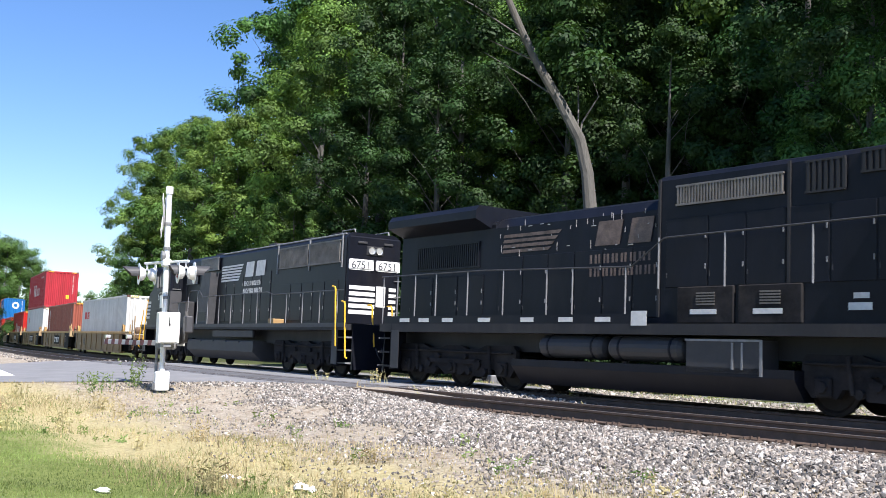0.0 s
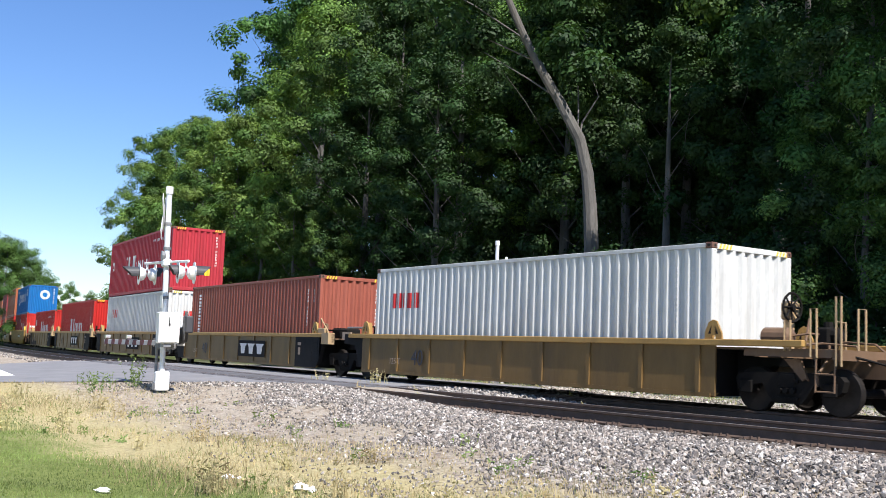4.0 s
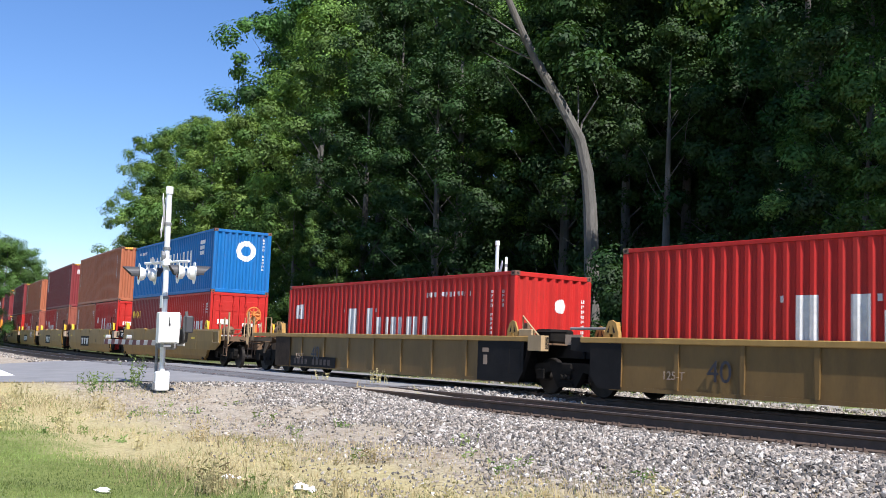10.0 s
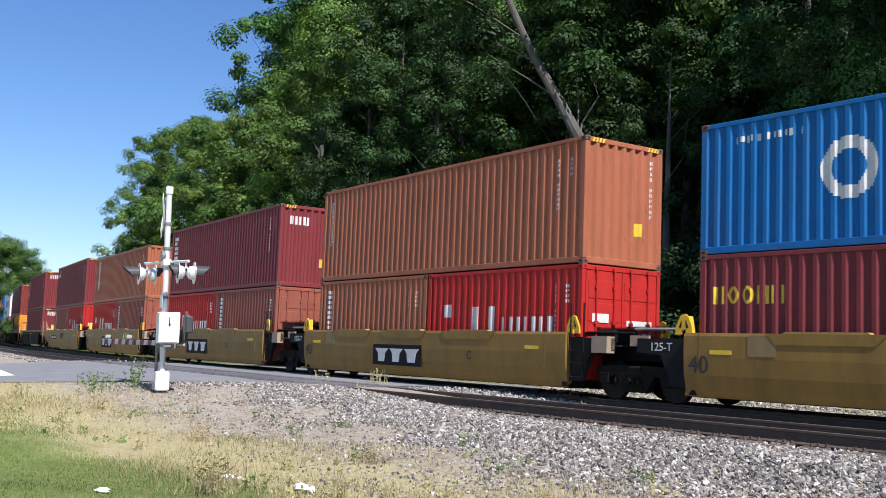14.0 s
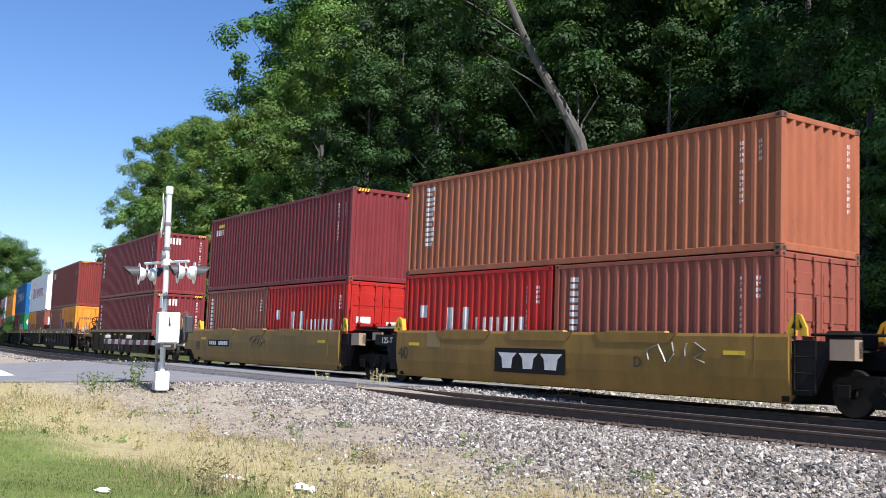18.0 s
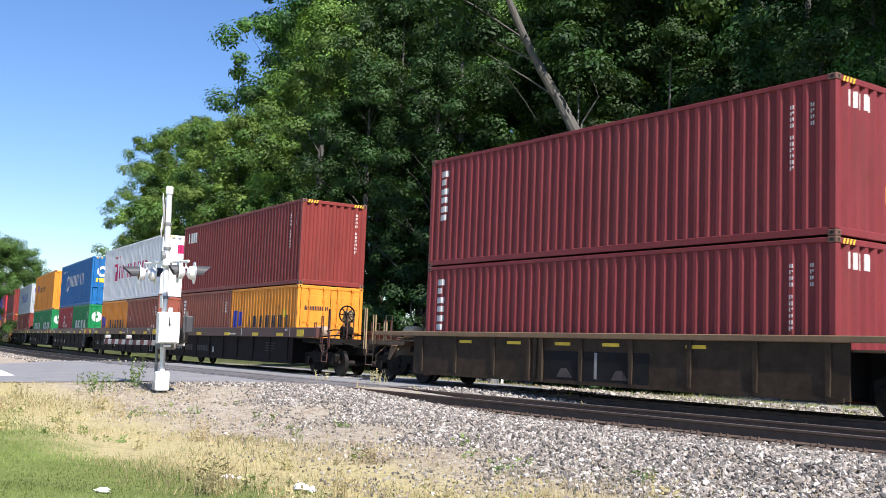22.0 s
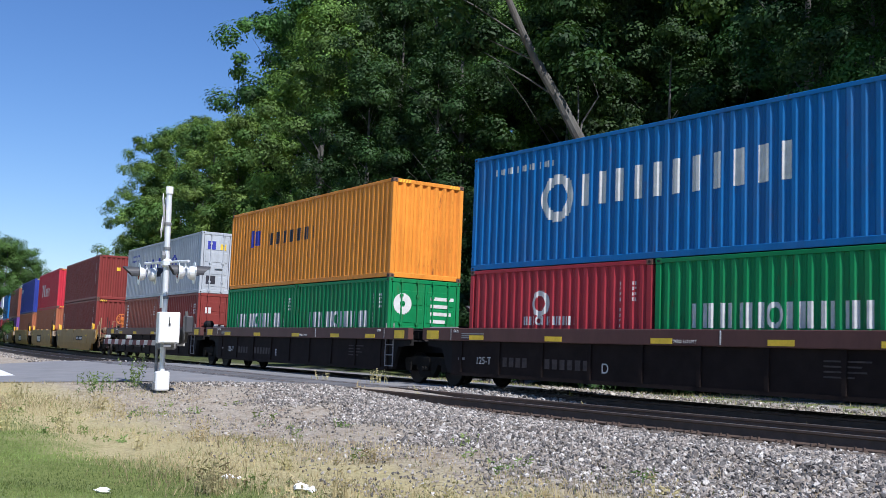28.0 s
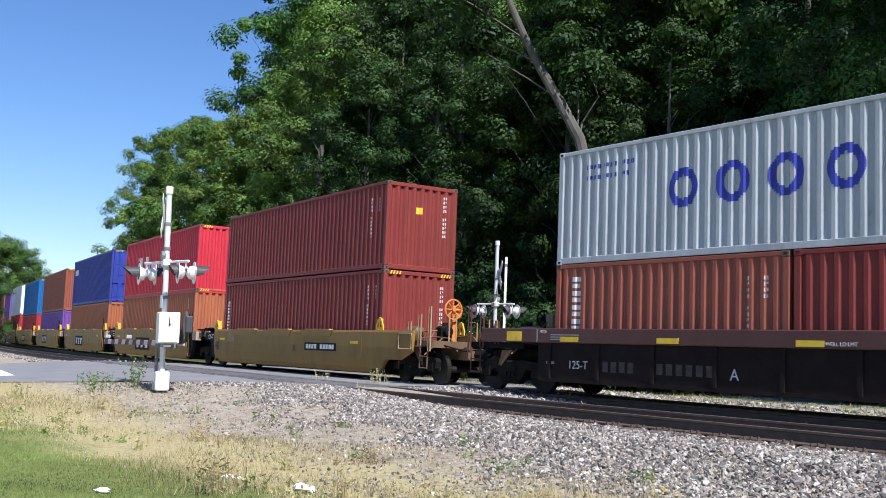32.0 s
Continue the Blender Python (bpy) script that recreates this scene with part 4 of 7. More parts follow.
C_GREEN = paint("container_green", (0.010, 0.20, 0.065), rust=0.6)
C_PURPLE = paint("container_purple", (0.16, 0.07, 0.30), rust=0.6)
M_RED = mat("red_marking", (0.5, 0.02, 0.02), 0.6)
M_MAGENTA = mat("magenta_marking", (0.42, 0.01, 0.10), 0.6)
M_BLUE = mat("blue_marking", (0.03, 0.04, 0.32), 0.6)
M_BLACK = mat("black_marking", (0.02, 0.02, 0.03), 0.6)
M_YELLOW = mat("yellow_marking", (0.70, 0.48, 0.03), 0.6)
H8, H9 = 2.591, 2.896
L40, L20 = 12.42, 6.17

MOVING = []                       # things of the train: object, centre along the train, half length, offset


def ride(ob, q, half, off=(0, 0, 0)):
    MOVING.append((ob, q, half, off))
    return ob


def side_numbers(L, H):
    return [("near", MARKWHITE, digits(L / 2 - 0.95, H - 0.45, 0.07, 11, 0.075) + digits(L / 2 - 0.55, H - 0.45, 0.07, 4, 0.075), "small white numbers")]


def end_numbers(H):
    return [("front", MARKWHITE, digits(0.80, H - 0.35, 0.08, 11, 0.085), "column of small white numbers"), ("front", M_YELLOW, [(0.35, 0.58, 0.75, 1.05)], "yellow notice")]


# ---------------------------------------------------------------- trucks
def truck_meshes():
    if "truck" in _SHARED:
        return _SHARED["truck"]
    w = Mesh()
    for s in (-1, 1):
        y = s * 0.7525
        pr = [(-0.07, 0.20), (-0.068, 0.40), (-0.05, 0.42), (0.05, 0.42), (0.052, 0.36), (0.03, 0.33), (0.02, 0.16), (0.06, 0.12)]
        w.lathe([(y + s * -a, r) for a, r in pr] if s > 0 else [(y + a, r) for a, r in pr], (0, 0, 0), "y", 28)
        w.lathe([(s * 0.78, 0.09), (s * 1.06, 0.09), (s * 1.10, 0.07)], (0, 0, 0), "y", 12)
        for k in range(3):
            a = 2.1 * k
            w.lathe([(s * 1.10, 0.014), (s * 1.115, 0.014)], (0.045 * math.cos(a), 0, 0.045 * math.sin(a)), "y", 6)
    w.lathe([(-0.7, 0.085), (0.7, 0.085)], (0, 0, 0), "y", 10)
    frame_ = Mesh()
    arch = [(-1.15, 0.62), (-1.08, 0.70), (-0.45, 0.74), (0.45, 0.74), (1.08, 0.70), (1.15, 0.62), (1.10, 0.44), (0.98, 0.36), (0.80, 0.36), (0.74, 0.50), (0.55, 0.54), (0.42, 0.34), (0.30, 0.19), (-0.30, 0.19), (-0.42, 0.34), (-0.55, 0.54), (-0.74, 0.50), (-0.80, 0.36), (-0.98, 0.36), (-1.10, 0.44)]
    frame_.prism(arch, -0.09, 0.07)
    for x in (-0.14, 0.0, 0.14):
        frame_.lathe([(-0.13 + 0, 0.055), (0.02, 0.055)], (x, -0.03, 0.42), "y", 8)
    frame_.box(-0.24, 0.24, -0.125, -0.09, 0.25, 0.30)
    frame_.box(-0.24, 0.24, -0.125, -0.09, 0.56, 0.61)
    for x in (-0.89, 0.89):
        frame_.bevel_box(x - 0.14, x + 0.14, -0.13, -0.09, 0.34, 0.58, 0.02)
    bol = Mesh().bevel_box(-0.20, 0.20, -1.12, 1.12, 0.44, 0.74, 0.04)
    bol.lathe([(0.74, 0.20), (0.86, 0.20)], (0, 0, 0), "z", 12)
    bol.box(-0.75, 0.75, -0.55, -0.47, 0.40, 0.48).box(-0.75, 0.75, 0.47, 0.55, 0.40, 0.48)
    _SHARED["truck"] = (bol.data("truck"), frame_.data("sideframe"), w.data("wheelset"))
    return _SHARED["truck"]


WHEEL_MAT = mat("wheel_steel", (0.018, 0.0155, 0.014), 0.6, 0.2, 0.4, 6, 50, 0.1, (0.04, 0.032, 0.026), 0.5, spec=0.2)
WHEELS = []


def truck(parent, x):
    b, f, w = truck_meshes()
    t = part("truck", b, TRUCK_BLACK, parent, "dark cast-steel truck")
    t.location = (x, 0, 0)
    for s in (-1, 1):
        o = part("sideframe", f, TRUCK_BLACK, t)
        o.matrix_basis = pose(0, s * 1.0, 0) @ Matrix.Diagonal((1, -s, 1, 1))
        o = part("wheelset", w, WHEEL_MAT, t, "steel wheels on their axle")
        o.matrix_parent_inverse = pose(s * 0.89, 0, 0.42)
        WHEELS.append((o, 0.42))
    return t


# ---------------------------------------------------------------- well cars
GOLD = paint("car_gold", (0.245, 0.142, 0.034), amount=0.45, dirt=(0.11, 0.068, 0.03))
GOLD_LIGHT = paint("car_yellow", (0.36, 0.22, 0.07), amount=0.3)
GOLD_DARK = paint("car_brown", (0.17, 0.104, 0.038), amount=0.5, dirt=(0.05, 0.04, 0.03))
DARKBROWN = mat("car_dark_brown", (0.0165, 0.0115, 0.0105), 0.8, 0, 0.3, 3, 40, 0.1, (0.03, 0.022, 0.018), 0.4, spec=0.12)
REDBROWN = paint("car_red_brown", (0.09, 0.042, 0.038), amount=0.3)


def writing(body, parent, x, y, z, h, material, name="lettering", label="", turn=0):
    """Readable characters on a wall that looks towards -y."""
    cu = bpy.data.curves.new(name, "FONT")
    cu.body, cu.size, cu.extrude, cu.align_x = body, h / 0.72, 0.002, "LEFT"
    tmp = bpy.data.objects.new(name, cu)
    scene.collection.objects.link(tmp)
    me = bpy.data.meshes.new_from_object(tmp.evaluated_get(bpy.context.evaluated_depsgraph_get()))
    bpy.data.objects.remove(tmp), bpy.data.curves.remove(cu)
    me.materials.clear()
    me.materials.append(material)
    o = new(name, me)
    o.parent = parent
    o.matrix_basis = pose(x, y, z, 90, 0, turn)
    return tagged(o, label)


def flat_marks(parent, rects, y, material, label="", name="marking"):
    if len(rects) <= 6:
        return [part(name, Mesh().box(x0, x1, y - 0.004, y, z0, z1), material, parent, label) for x0, x1, z0, z1 in rects]
    m = Mesh()
    for x0, x1, z0, z1 in rects:
        m.box(x0, x1, y - 0.004, y, z0, z1)
    return tagged(part(name, m, material, parent), label, kind="stuff")


STEEL_GREY_MARK = mat("grey_steel", (0.26, 0.25, 0.245), 0.5, 0.2, 0.2, 5, 30, 0.1)
FADED = mat("faded_stencil", (0.055, 0.042, 0.038), 0.8, 0, 0.5, 6, 40, 0.05)
GOLD_PATCH = paint("gold_patch", (0.26, 0.175, 0.075), amount=0.3)
TRUCK_BLACK = mat("truck_grime", (0.0105, 0.0095, 0.0085), 0.85, 0, 0.4, 4, 40, 0.2, (0.026, 0.021, 0.017), 0.4, spec=0.12)
SILL_BLACK = mat("black_end_steel", (0.012, 0.0115, 0.012), 0.75, 0, 0.3, 3, 40, 0.1, (0.03, 0.026, 0.022), 0.4, spec=0.15)
TAN_STEEL = paint("tan_steel", (0.38, 0.27, 0.15), amount=0.4)
RUSTY_TAN = paint("rusty_tan", (0.15, 0.095, 0.058), amount=0.55)
# sunlight on the brake gear is put into this bright orange
BRAKE_SUNLIT = paint("brake_sunlit_orange", (0.62, 0.20, 0.05), amount=0.3)
CREAM = paint("cream_tank", (0.60, 0.45, 0.26))
GREY_PLATE = paint("pale_plate", (0.34, 0.25, 0.18))
BROWN_BLACK = mat("brown_grime", (0.045, 0.032, 0.022), 0.85, 0, 0.4, 4, 40, 0.1, (0.08, 0.055, 0.035), 0.4, spec=0.15)
SINGLE_TOP = paint("single_car_brown", (0.21, 0.135, 0.078), amount=0.4)


def xbox(m, s, x0, x1, *rest):
    """A box whose x runs from x0 to x1 on the side s."""
    return m.box(min(s * x0, s * x1), max(s * x0, s * x1), *rest)


def hoop(parent, s, x, y, z0, z1, w=0.14, along_x=True, material=None):
    m = Mesh()
    if along_x:
        m.rod([(s * x, y, z0), (s * x, y, z1), (s * (x + w), y, z1), (s * (x + w), y, z0)], 0.02, 6)
    else:
        m.rod([(s * x, y, z0), (s * x, y, z1), (s * x, y + w, z1), (s * x, y + w, z0)], 0.02, 6)
    return part("grab_hoop", m, material or TAN_STEEL, parent)


def corner_guide(parent, s, x, z, material=None):
    """A yellow guide for the container's corner: two triangular plates, the dark of their holes laid on as black
    shapes.
    """
    for y in (-1.38, 1.38):
        g = Mesh()
        g.prism([(s * (x - 0.21), z), (s * (x - 0.05), z), (s * (x - 0.05), z + 0.10), (s * (x + 0.05), z + 0.10), (s * (x + 0.05), z), (s * (x + 0.21), z), (s * (x + 0.20), z + 0.14), (s * (x + 0.08), z + 0.37), (s * (x - 0.02), z + 0.40), (s * (x - 0.12), z + 0.34), (s * (x - 0.20), z + 0.16)], y - 0.03, y + 0.01)
        g.prism([(s * (x - 0.16), z), (s * (x - 0.11), z), (s * (x - 0.06), z + 0.36), (s * (x - 0.10), z + 0.36)], y + 0.01, y + 0.13)
        g = part("stacking_guide", g, material or YELLOW, parent, "yellow corner guide")
        for k in (-0.09, 0.09):
            part("guide_slot", Mesh().prism([(s * (x + k - 0.03), z + 0.13), (s * (x + k + 0.03), z + 0.13), (s * (x + k * 0.5), z + 0.29)], y - 0.034, y - 0.03), SILL_BLACK, g)


def car_end(t, s, kind, colour):
    """The outer end of a car: platform, brake gear, hoops, steps and coupler."""
    x0 = 6.55
    part("draft_sill", xbox(Mesh(), s, x0, 9.35, -0.32, 0.32, 0.68, 1.02), colour, t, "rusty centre sill")
    part("end_beam", xbox(Mesh(), s, 8.95, 9.12, -1.36, 1.36, 0.98, 1.16), colour, t)
    for y in (-1.36, 1.28):
        part("platform_beam", xbox(Mesh(), s, 7.1, 9.12, y, y + 0.08, 1.02, 1.16), colour, t)
    for x in (7.3, 7.9, 8.5):
        part("cross_beam", xbox(Mesh(), s, x, x + 0.08, -1.3, 1.3, 1.0, 1.10), colour, t)
    for k in range(7):
        m = Mesh()
        xbox(m, s, 8.15 + 0.11 * k, 8.21 + 0.11 * k, -1.28, 1.28, 1.14, 1.17)
        part("tread_bar", m, colour, t)
    m = Mesh()
    m.lathe([(s * 9.25, 0.14), (s * 9.75, 0.12), (s * 9.8, 0.22), (s * 9.98, 0.20)], (0, 0, 0.84), "x", 8)
    m.rod([(s * 9.1, -0.95, 1.05), (s * 9.45, -0.5, 0.92), (s * 9.7, -0.15, 0.98)], 0.022, 5)
    part("coupler", m, TRUCK_BLACK, t, "rusty knuckle coupler")
    m = Mesh().rod([(s * 9.3, 0.35, 0.9), (s * 9.55, 0.33, 0.45), (s * 9.9, 0.2, 0.42), (s * 10.0, 0.0, 0.5)], 0.028, 6)
    part("air_hose", m, SILL_BLACK, t)
    # handbrake on its stand
    wheel = Mesh()
    hx = 8.3 if kind == "g" and s > 0 else 7.25 if kind == "t" else 7.78
    cx, cy, cz, r = s * hx, -0.15, (2.05 if kind == "g" and s > 0 else 1.97 if s > 0 else 1.78), (0.275 if s > 0 else 0.2)
    n = 16
    for k in range(n):
        a, b = 2 * math.pi * k / n, 2 * math.pi * (k + 1) / n
        wheel.rod([(cx, cy + r * math.cos(a), cz + r * math.sin(a)), (cx, cy + r * math.cos(b), cz + r * math.sin(b))], 0.026, 5)
        if k % 2 == 0:
            wheel.rod([(cx - s * 0.03, cy, cz), (cx, cy + r * math.cos(a), cz + r * math.sin(a))], 0.02, 4)
    wheel.lathe([(cx - 0.07, 0.06), (cx + 0.05, 0.06)], (0, cy, cz), "x", 10)
    part("handbrake_wheel", wheel, BRAKE_SUNLIT if kind == "g" and s > 0 else TRUCK_BLACK if kind == "d" or (kind == "t" and s > 0) else RUSTY_TAN, t, "spoked handbrake wheel")
    stand = Mesh().bevel_box(min(s * (hx - 0.28), s * (hx - 0.06)), max(s * (hx - 0.28), s * (hx - 0.06)), cy - 0.02, cy + 0.34, cz - 0.25, cz + 0.13, 0.05)
    xbox(stand, s, hx - 0.2, hx - 0.1, cy + 0.05, cy + 0.2, 1.1, cz - 0.2)
    part("brake_housing", stand, BRAKE_SUNLIT if kind == "g" else TAN_STEEL, t, "worn handbrake housing")
    # brake cylinder, valve and pipes
    m = Mesh()
    m.lathe([(s * 7.15, 0.07), (s * 7.2, 0.18), (s * 7.72, 0.18), (s * 7.78, 0.07)], (0, -0.85, 1.38), "x", 14)
    part("air_tank", m, GREY_PLATE if kind == "d" else CREAM if kind == "s" else RUSTY_TAN, t, "pale brake air tank")
    m = Mesh().bevel_box(min(s * 8.0, s * 8.28), max(s * 8.0, s * 8.28), -0.5, -0.15, 1.16, 1.58, 0.04)
    m.lathe([(s * 8.28, 0.14), (s * 8.4, 0.13), (s * 8.42, 0.05)], (0, -0.32, 1.44), "x", 10)
    m.lathe([(1.58, 0.09), (1.68, 0.08)], (s * 8.14, -0.3, 0), "z", 8)
    part("brake_valve", m, TRUCK_BLACK, t)
    for pts in ([(7.0, -1.0, 1.24), (7.9, -1.05, 1.22), (8.3, -0.7, 1.28), (8.9, -0.6, 1.24), (9.1, -0.5, 0.9)], [(7.75, -0.85, 1.4), (8.0, -0.7, 1.45), (8.1, -0.4, 1.45)], [(7.1, 0.5, 1.3), (8.0, 0.55, 1.34), (8.7, 0.3, 1.3), (9.2, 0.25, 0.95)], [(8.2, -0.35, 1.3), (8.6, -0.95, 1.02), (8.62, -1.3, 0.72), (8.62, -1.3, 0.52)]):
        part("brake_pipe", Mesh().rod([(s * a, b, c) for a, b, c in pts], 0.022, 6), colour, t)
    m = Mesh().rod([(s * 7.6, -0.1, 1.75), (s * 7.85, -0.6, 1.2), (s * 7.9, -1.05, 0.9), (s * 8.3, -1.1, 0.62)], 0.025, 5)
    m.prism([(s * 7.8, 0.98), (s * 8.15, 0.98), (s * 8.28, 0.66), (s * 8.18, 0.60)], -1.12, -1.08)
    part("brake_lever", m, RUSTY_TAN, t)
    # hoops and the hanging step
    bar = REDBROWN if kind == "d" else TAN_STEEL
    hoop(t, s, 9.05, -1.40, 0.88, 2.06, 0.10, material=bar)
    hoop(t, s, 8.55, -1.40, 1.02, 1.86, 0.12, material=bar)
    hoop(t, s, 9.04, -0.75, 1.15, 1.88, 0.22, False, material=bar)
    hoop(t, s, 9.04, 0.55, 1.15, 1.80, 0.25, False, material=bar)
    hoop(t, s, 8.0, -1.38, 1.12, 1.66, 0.12, material=bar)
    hoop(t, s, 7.45, 0.95, 1.12, 1.75, 0.3, False, material=bar)
    m = Mesh()
    for x in (8.65, 9.02):
        m.rod([(s * x, -1.38, 1.02), (s * x, -1.40, 0.42)], 0.018, 5)
    for z in (0.44, 0.74):
        m.rod([(s * 8.65, -1.40, z), (s * 9.02, -1.40, z)], 0.016, 5)
    part("hanging_step", m, REDBROWN if kind == "d" else RUSTY_TAN, t)


def well_car(kind, q, front_end=False, rear_end=False, letter="", mark=0, first_truck=True):
    label = {"t": "gold and brown ribbed double-stack well car", "g": "smooth gold-brown double-stack well car", "d": "dark brown double-stack well car with yellow reflectors", "s": "single dark double-stack well car with brown top chord"}[kind]
    t = thing("well_car", label, "rail car", group="cars of the train")
    ends = {1: front_end, -1: rear_end}
    body = {"t": GOLD_DARK, "g": GOLD, "d": DARKBROWN, "s": BROWN_BLACK}[kind]
    top = {"t": GOLD_LIGHT, "g": GOLD_LIGHT, "d": REDBROWN, "s": SINGLE_TOP}[kind]
    wall_h = {"t": 1.31, "g": 1.42, "d": 1.49, "s": 1.40}[kind]
    z0 = {"t": 0.24, "g": 0.19, "d": 0.33, "s": 0.30}[kind]
    for s in (-1, 1):
        flip = Matrix.Diagonal((1, -s, 1, 1))
        if kind == "g":
            m = Mesh()
            prof = [(-1.24, z0), (-1.34, z0 + 0.02), (-1.44, 0.36), (-1.50, 0.62), (-1.52, 0.95), (-1.52, 1.36), (-1.50, 1.42), (-1.42, 1.42), (-1.42, 1.30), (-1.40, 0.62), (-1.30, 0.32)]
            far = [(6.30, 0.0), (6.56, 0.22), (7.05, 0.61), (7.85, 0.62), (8.42, 0.84)]
            xs = [(-a, b) for a, b in far[::-1]] if rear_end else [(-6.32, 0.22), (-6.2, 0.0)]
            xs += far if front_end else [(6.2, 0.0), (6.32, 0.22)]
            n = len(prof)
            v = [(x, y if z > k else -1.46, max(z, k)) for x, k in xs for y, z in prof]
            f = [(i * n + a, (i + 1) * n + a, (i + 1) * n + (a + 1) % n, i * n + (a + 1) % n) for i in range(len(xs) - 1) for a in range(n)]
            m.add(v, f + [tuple(range(n)), tuple(range(len(xs) * n - 1, (len(xs) - 1) * n - 1, -1))])
            sill = part("side_sill", m, body, t)
            sill.matrix_basis = flip
            for x in (-3.3, -0.4, 2.6):
                h = Mesh().prism([(x - 1.15, 1.415), (x - 0.95, 1.22), (x + 0.95, 1.22), (x + 1.15, 1.415)], -1.535, -1.515)
                part("flange", h, body, sill)
                h = Mesh().prism([(x - 0.85, 1.40), (x + 0.85, 1.40), (x + 0.80, 1.455), (x - 0.80, 1.455)], -1.50, -1.36)
                part("ledge", h, top, sill, "worn yellow ledge")
            for x in (-5.95, 5.6):
                part("weld_seam", Mesh().box(x - 0.006, x + 0.006, -1.526, -1.515, 0.62, 1.41), GOLD_DARK, sill)
        else:
            m = Mesh()
            bw = 1.50 if kind in "ts" else 1.53
            m.box(-6.5, 6.5, -1.44, -1.40, z0, wall_h - 0.1)
            m.long([(-1.46, z0 - 0.02), (-1.30, z0 - 0.02), (-1.20, z0 + 0.06), (-1.46, z0 + 0.06)], -6.4, 6.4)
            sill = part("side_sill", m, body, t)
            sill.matrix_basis = flip
            ch = 0.12 if kind in "ts" else 0.32
            e0 = -8.45 if rear_end else (-7.25 if kind == "t" else -7.72)
            e1 = 8.45 if front_end else (7.25 if kind == "t" else 7.72)
            c = Mesh().bevel_box(e0, e1, -bw, -1.36, wall_h - ch, wall_h, 0.015)
            part("top_chord", c, top, sill, "red-brown top chord" if kind == "d" else "worn top chord")
            xs = [-6.1, -4.6, -3.05, -1.5, 0.0, 1.5, 3.05, 4.6, 6.1]
            for x in xs:
                p = Mesh().prism([(x - 0.04, z0 + 0.06), (x + 0.04, z0 + 0.06), (x + 0.06, wall_h - ch), (x - 0.06, wall_h - ch)], -1.475, -1.44)
                part("post", p, body, sill)
            if kind == "t" and rear_end:
                part("dark_panel", Mesh().box(-6.5, -5.4, -1.482, -1.476, z0, 1.19), BROWN_BLACK, sill, "grimy end panel")
            if kind == "t" and not front_end:
                part("dark_panel", Mesh().prism([(5.15, 1.19), (5.15, z0), (6.75, z0), (6.95, 0.5), (6.95, 1.19)], -1.482, -1.476), SILL_BLACK, sill, "black end panel")
                part("dark_panel", Mesh().prism([(-6.95, 1.19), (-6.95, 0.5), (-6.7, z0), (-6.05, z0), (-6.05, 1.19)], -1.482, -1.476), SILL_BLACK, sill, "black end panel") if not rear_end else None
                flat_marks(sill, [(5.35, 5.6, 0.92, 1.02), (5.4, 5.55, 0.62, 0.85)], -1.484, GREY_PLATE, "faded stencil marks")
            if kind == "d":
                for x in (-5.4, -2.6, 0.6, 3.4, 5.6):
                    part("reflector", Mesh().box(x - 0.28, x + 0.28, -1.536, -1.53, 1.20, 1.31), M_YELLOW, sill, "yellow reflector")
                for x in (-7.25, 7.25):
                    part("reflector", Mesh().box(x - 0.26, x + 0.26, -1.536, -1.53, 1.20, 1.42), M_YELLOW, sill, "yellow reflector")
                for x in (-6.45, 6.42):
                    part("chord_seam", Mesh().box(x - 0.012, x + 0.012, -1.536, -1.53, 1.19, 1.47), STEEL_GREY_MARK, sill)
            if kind == "s":
                for x in (-4.2, -2.3, -0.6, 0.9, 3.2):
                    part("reflector", Mesh().box(x - 0.25, x + 0.25, -1.449, -1.443, 1.12, 1.19), M_YELLOW, sill, "yellow reflector")
                for x in (-1.72, -1.28):
                    part("rib", Mesh().box(x - 0.05, x + 0.05, -1.50, -1.44, z0, wall_h - ch), BROWN_BLACK, sill)
                part("marking", Mesh().box(0.42, 0.50, -1.449, -1.443, 0.42, 0.98), STEEL_GREY_MARK, sill, "pale upright bar")
                for x in (-0.55, 1.15):
                    part("faded_bar", Mesh().prism([(x - 0.22, 0.42), (x + 0.28, 0.42), (x + 0.10, 0.62), (x - 0.08, 0.62)], -1.449, -1.443), FADED, sill)
                part("grey_panel", Mesh().box(-1.2, 2.0, -1.446, -1.441, 0.36, 1.0), SILL_BLACK, sill, "dark logo panel")
    # floor of the well, end decks, draft gear
    part("well_floor", Mesh().box(-6.3, 6.3, -1.30, 1.30, z0, z0 + 0.06), TRUCK_BLACK, t)
    for s in (-1, 1):
        outer = ends[s]
        m = Mesh()
        m.prism([(s * 6.2, z0), (s * 6.2, 1.14), (s * 7.0, 1.18), (s * 8.0, 1.12), (s * 8.0, 0.84), (s * 7.1, 0.84), (s * 6.6, z0)], -0.55, 0.55)
        xbox(m, s, 6.12, 6.30, -1.42, 1.42, z0 + 0.04, 1.16)
        if not outer:
            m.prism([(s * 6.3, 0.36), (s * 6.3, 1.30), (s * 7.62, 1.30), (s * 7.62, 1.02), (s * 7.0, 0.98), (s * 6.72, 0.36)], -1.40, -1.28)
            m.prism([(s * 6.3, 0.36), (s * 6.3, 1.30), (s * 7.62, 1.30), (s * 7.62, 1.02), (s * 7.0, 0.98), (s * 6.72, 0.36)], 1.28, 1.40)
        part("end_bulkhead", m, SILL_BLACK, t, "black end structure")
        m = Mesh()
        xbox(m, s, 6.3, 7.4, -1.36, 1.36, 1.13, 1.17)
        part("end_deck", m, SILL_BLACK if kind in "gd" else RUSTY_TAN, t)
